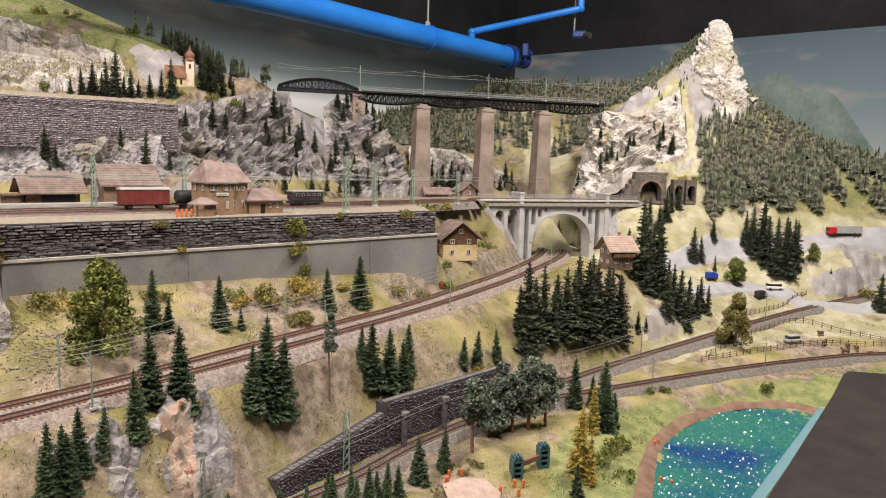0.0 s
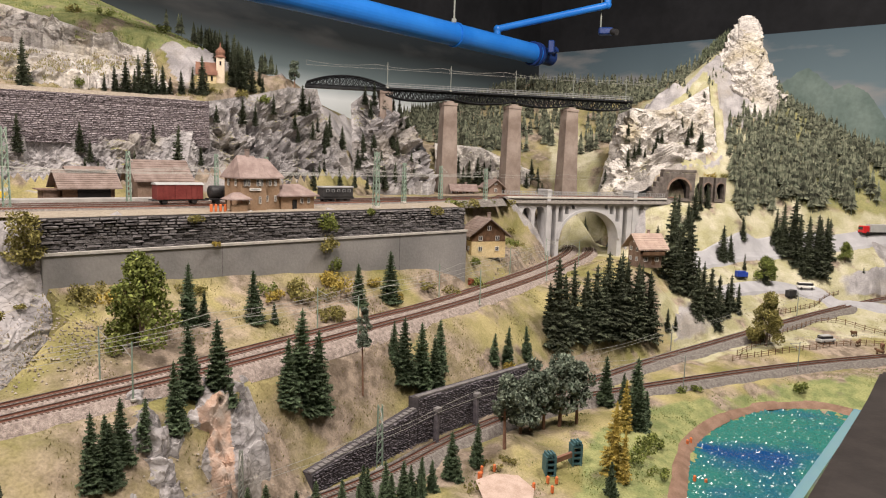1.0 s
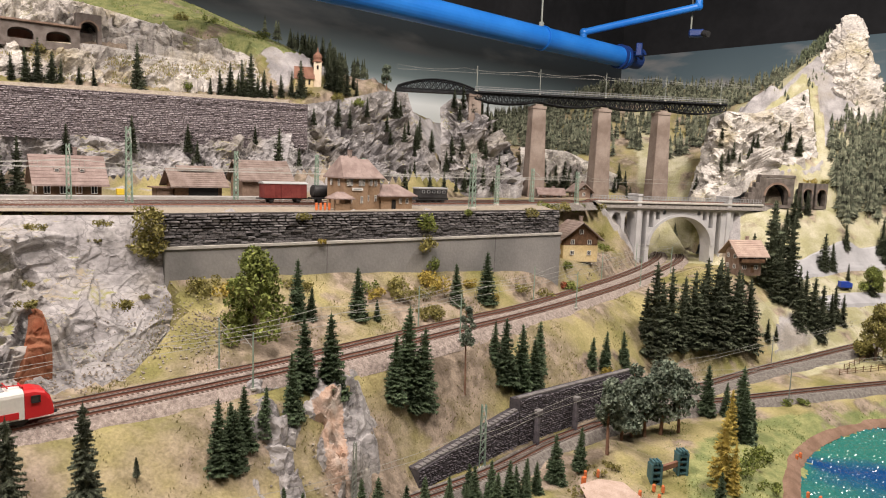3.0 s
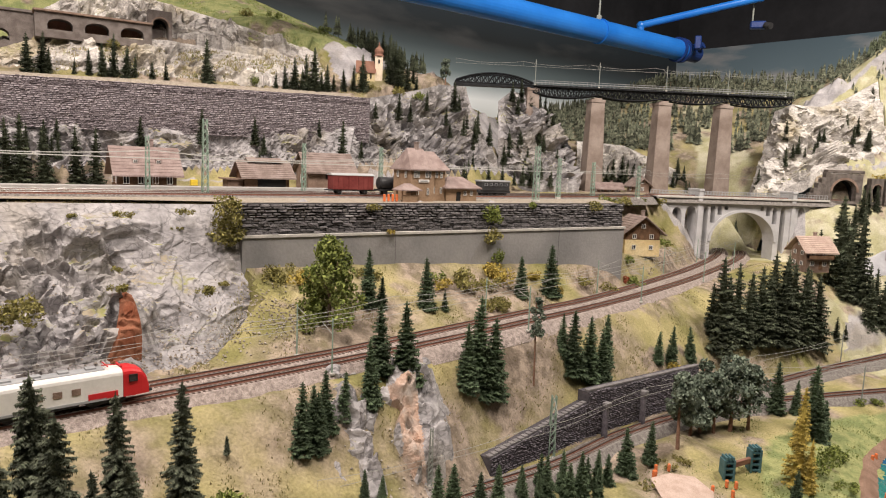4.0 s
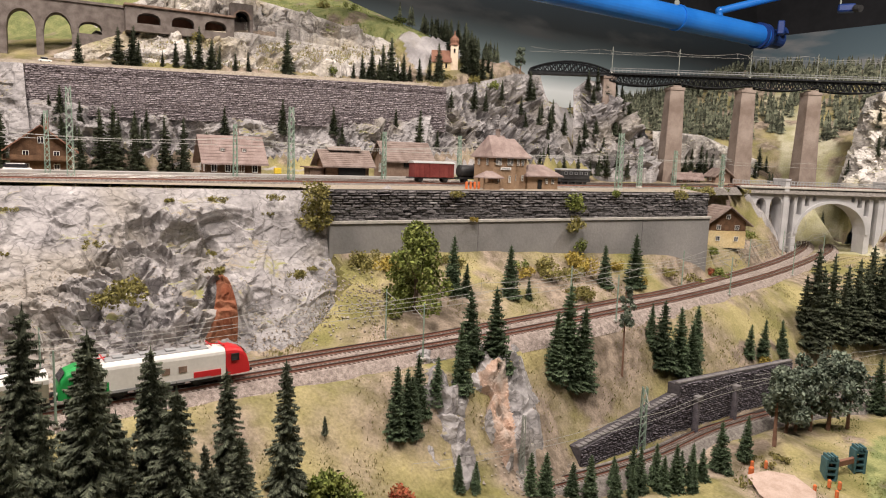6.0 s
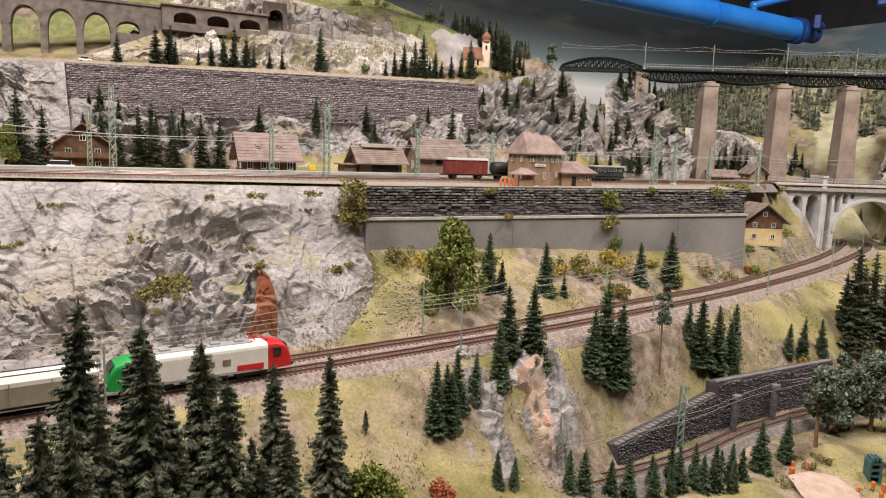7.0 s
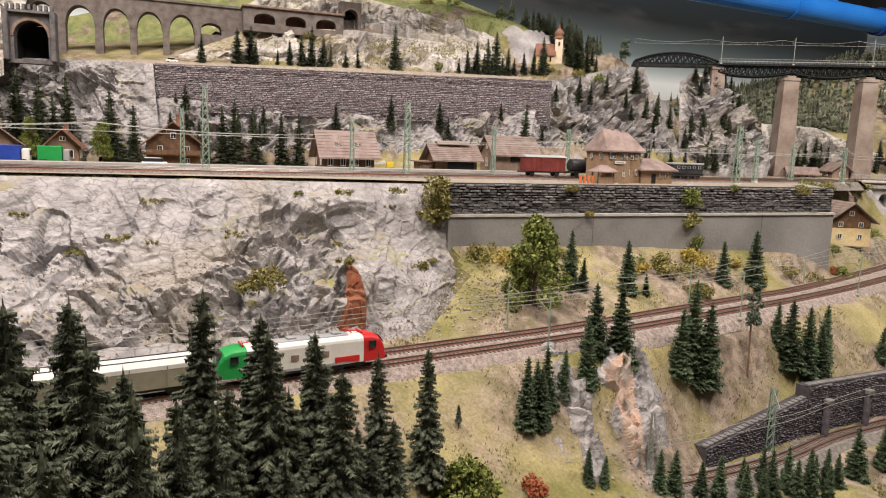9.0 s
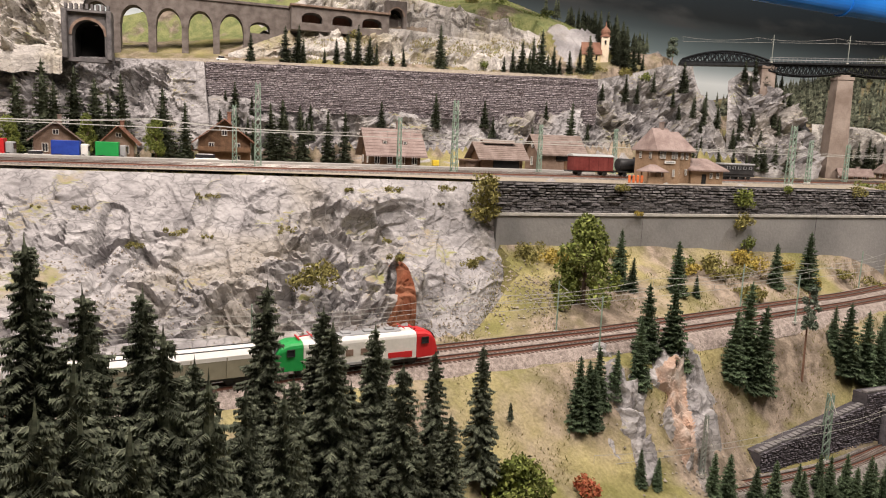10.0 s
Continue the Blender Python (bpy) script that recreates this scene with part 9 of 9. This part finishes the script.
def rubble(name, n, place, s0, s1, label, seed, material):
    """Loose stones strewn over an area."""
    rs_ = random.Random(seed)
    vs, fs = [], []
    for _ in range(n):
        x, y, z = place(rs_)
        s = rs_.uniform(s0, s1)
        q = len(vs)
        for dx, dy, dz in ((1, 0, 0), (-1, 0, 0), (0, 1, 0), (0, -1, 0), (0, 0, 0.8), (0, 0, -0.6)):
            vs.append((x + s * dx * rs_.uniform(0.6, 1.2), y + s * dy * rs_.uniform(0.6, 1.2), z + s * dz))
        for a, b in ((0, 2), (2, 1), (1, 3), (3, 0)):
            fs.append((q + a, q + b, q + 4))
            fs.append((q + b, q + a, q + 5))
    ob = new(name, from_lists(name, vs, fs, material))
    return tagged(ob, label, "rubble", kind="stuff")


def strip(a, b, w):
    def f(rs_):
        t = rs_.random()
        x, y = lerp(a[0], b[0], t) + rs_.gauss(0, w), lerp(a[1], b[1], t) + rs_.gauss(0, w)
        return x, y, ground_z(x, y) + 0.002
    return f


rubble("scree", 420, strip((-0.55, 1.60), (-0.72, 1.18), 0.022), 0.001, 0.0035, "loose pale scree at the foot of the grey cliff", 301, M_pebble)
rubble("scree", 300, strip((-0.52, 1.66), (-0.49, 1.60), 0.03), 0.001, 0.003, "loose pale scree beside the station wall", 302, M_pebble)
rubble("scree", 250, strip((-0.25, 1.45), (-0.10, 1.62), 0.03), 0.001, 0.003, "loose stones below the small outcrop", 303, M_pebble)



def on_cliff(f0, f1, g0, g1):
    """Places on the station cliff, by share of its length and height."""
    def f(rs_):
        k = rs_.uniform(f0, f1)
        a, b = at_line(FACES[0][1], k), at_line(FACES[0][2], k)
        p = a.lerp(b, rs_.uniform(g0, g1) + 0.05 * noise.noise(Vector((k * 7, 2.3, 1))))
        hit = CLIFF_TREE.ray_cast(Vector((p.x, p.y, 1.60)), Vector((0, 0, -1)))
        return p.x, p.y, hit[0].z if hit[0] else p.z
    return f


CLIFF = next(o for o in bpy.data.objects if o.name == "rock_cliff")
CLIFF_TREE = BVHTree.FromPolygons([v.co for v in CLIFF.data.vertices], [tuple(f.vertices) for f in CLIFF.data.polygons])
rubble("scree", 700, on_cliff(0.25, 0.80, 0.40, 0.58), 0.001, 0.0032, "loose brown gravel lying on the ledge of the grey cliff", 304, M_pebble)
rubble("scree", 700, on_cliff(0.45, 0.74, 0.02, 0.36), 0.001, 0.0030, "loose gravel in the gully of the grey cliff", 305, M_pebble)
rs = random.Random(31)
for i in range(22):
    x, y, z = on_cliff(0.15, 0.97, 0.36, 0.94)(rs)
    bush(x, y, rs.uniform(0.02, 0.045), rs.uniform(0.007, 0.013), M_leaf_olive, "mossy olive tuft on the grey cliff", 500 + i, z, "tufts on the cliff")


# ---- ground cover ----
M_tuft = island_mat("grass_tufts", [(0.24, 0.22, 0.09), (0.32, 0.28, 0.14), (0.20, 0.21, 0.075), (0.38, 0.33, 0.17), (0.28, 0.23, 0.14)])
M_tuft_green = island_mat("green_tufts", [(0.16, 0.21, 0.06), (0.22, 0.26, 0.08), (0.11, 0.16, 0.045), (0.28, 0.27, 0.10)])


def tufts(name, poly, n, s0, s1, label, seed, material, clump=0.0):
    """Small upright blades scattered over a plan area, thicker in patches."""
    rs_ = random.Random(seed)
    xs, ys = [p[0] for p in poly], [p[1] for p in poly]
    vs, fs, made, tries = [], [], 0, 0
    while made < n and tries < n * 12:
        tries += 1
        x, y = rs_.uniform(min(xs), max(xs)), rs_.uniform(min(ys), max(ys))
        if not in_poly(x, y, poly) or noise.noise(Vector((x * 13, y * 13, seed))) + 0.4 * noise.noise(Vector((x * 40, y * 40, seed))) < clump:
            continue
        if any(abs(o) < 0.036 for o in near_tracks(x, y)):
            continue
        made += 1
        z = ground_z(x, y)
        for _ in range(2):
            a, s = rs_.uniform(0, 6.28), rs_.uniform(s0, s1)
            dx, dy = math.cos(a) * s * 0.35, math.sin(a) * s * 0.35
            ex, ey = rs_.gauss(0, s * 0.4), rs_.gauss(0, s * 0.4)
            q = len(vs)
            vs += [(x - dx + ex, y - dy + ey, z - 0.002), (x + dx + ex, y + dy + ey, z - 0.002), (x + ex * 1.8, y + ey * 1.8, z + s)]
            fs.append((q, q + 1, q + 2))
    ob = new(name, from_lists(name, vs, fs, material))
    return tagged(ob, label, "grass", kind="stuff")


LINE_STEPS = [p.xy for line in (T_NEAR, T_FAR) for p, _ in along(line, 0.03)] + [p.xy for line in (T_LOW, T_BRANCH) for p, _ in along(line, 0.03)]
STEP_GRID = collections.defaultdict(list)
for p in LINE_STEPS:
    STEP_GRID[(int(p.x // 0.06), int(p.y // 0.06))].append(p)


def near_tracks(x, y):
    i, j = int(x // 0.06), int(y // 0.06)
    return [math.hypot(p.x - x, p.y - y) for a in (-1, 0, 1) for b in (-1, 0, 1) for p in STEP_GRID[(i + a, j + b)]]


BANK = [UV(0.0, 0.02), UV(0.86, 0.02), (0.05, 2.56), (0.2, 3.1), (0.32, 3.1), (0.5, 2.75), (0.2, 2.12), (-0.02, 1.86), (-0.15, 1.64), (-0.30, 1.38), (-0.42, 1.0), (-0.62, 0.6), (-0.9, 0.6), (-0.70, 1.15), (-0.56, 1.5)]
tufts("grass", BANK, 16000, 0.001, 0.0034, "short dry olive and straw-coloured grass on the railway slope", 401, M_tuft, -0.05)
tufts("grass", [(0.05, 1.75), (0.30, 1.62), (0.42, 1.70), (0.47, 2.0), (0.58, 2.33), (0.86, 2.55), (1.5, 2.7), (1.5, 2.9), (1.0, 2.72), (0.5, 2.36), (0.2, 2.1)], 6000, 0.001, 0.003, "short green grass on the lake meadow", 402, M_tuft_green, -0.1)
tufts("grass", [(0.55, 2.75), (0.75, 2.7), (1.7, 3.15), (1.9, 3.6), (1.0, 3.52), (0.62, 3.2)], 4000, 0.001, 0.003, "pale dry meadow grass beside the lane", 403, M_tuft, 0.05)
tufts("grass", [UV(-0.02, -0.01), (-0.82, 1.56), (-1.32, 1.02), (-1.30, 1.12), (-0.86, 1.62), UV(0.0, -0.06)], 900, 0.002, 0.005, "dry grass along the cliff top beside the yard", 404, M_tuft, -0.1)
tufts("grass", [(-1.70, 1.88), (-0.84, 2.55), (-0.74, 2.75), (-0.95, 2.75), (-1.1, 2.55), (-1.45, 2.25)], 3000, 0.002, 0.006, "rough olive grass on the upper slope", 405, M_tuft, 0.0)
tufts("grass", GREEN_HILL, 3500, 0.002, 0.005, "yellow-green meadow grass on the hilltop", 406, M_tuft_green, -0.1)
rubble("scree", 500, strip((-0.56, 1.66), (-0.66, 1.30), 0.03), 0.001, 0.0028, "loose stones at the foot of the grey cliff", 411, M_pebble)
rubble("scree", 260, strip((0.0, 2.60), (0.14, 3.02), 0.025), 0.001, 0.004, "loose stones on the bank below the stone bridge", 412, M_pebble)


# ---- painted mountains on the mural ----
M_peakpaint = mat("painted_mountains", (0.15, 0.215, 0.20), (0.23, 0.305, 0.285), 6, 0.9, 0.0, spread=0.2, c3=(0.34, 0.38, 0.36))
run = (RIGHT_END - CORNER).normalized()
side = Vector((run.y, -run.x))


def painted_ridge(s0, s1, z0, tops, label):
    bm = bmesh.new()
    n = len(tops)
    lo, hi = [], []
    for i in range(12 * (n - 1) + 1):
        f = i / (12 * (n - 1))
        a = min(int(f * (n - 1)), n - 2)
        z = lerp(tops[a], tops[a + 1], f * (n - 1) - a) + 0.012 * noise.noise(Vector((f * 40, s0, 0)))
        p = CORNER + run * lerp(s0, s1, f) + side * 0.004
        lo.append(bm.verts.new((p.x, p.y, z0)))
        hi.append(bm.verts.new((p.x, p.y, z)))
    for i in range(len(lo) - 1):
        bm.faces.new((lo[i], lo[i + 1], hi[i + 1], hi[i]))
    tagged(part("painted_mountain", bm, M_peakpaint), label, "mural", kind="structure")


painted_ridge(1.50, 2.06, 1.6, [1.95, 2.08, 2.157, 2.03, 1.95], "hazy green-grey mountain painted on the mural")
side = side * 2
painted_ridge(1.89, 2.29, 1.6, [2.01, 2.062, 2.00, 1.85, 1.71], "hazy green-grey mountain painted on the mural")
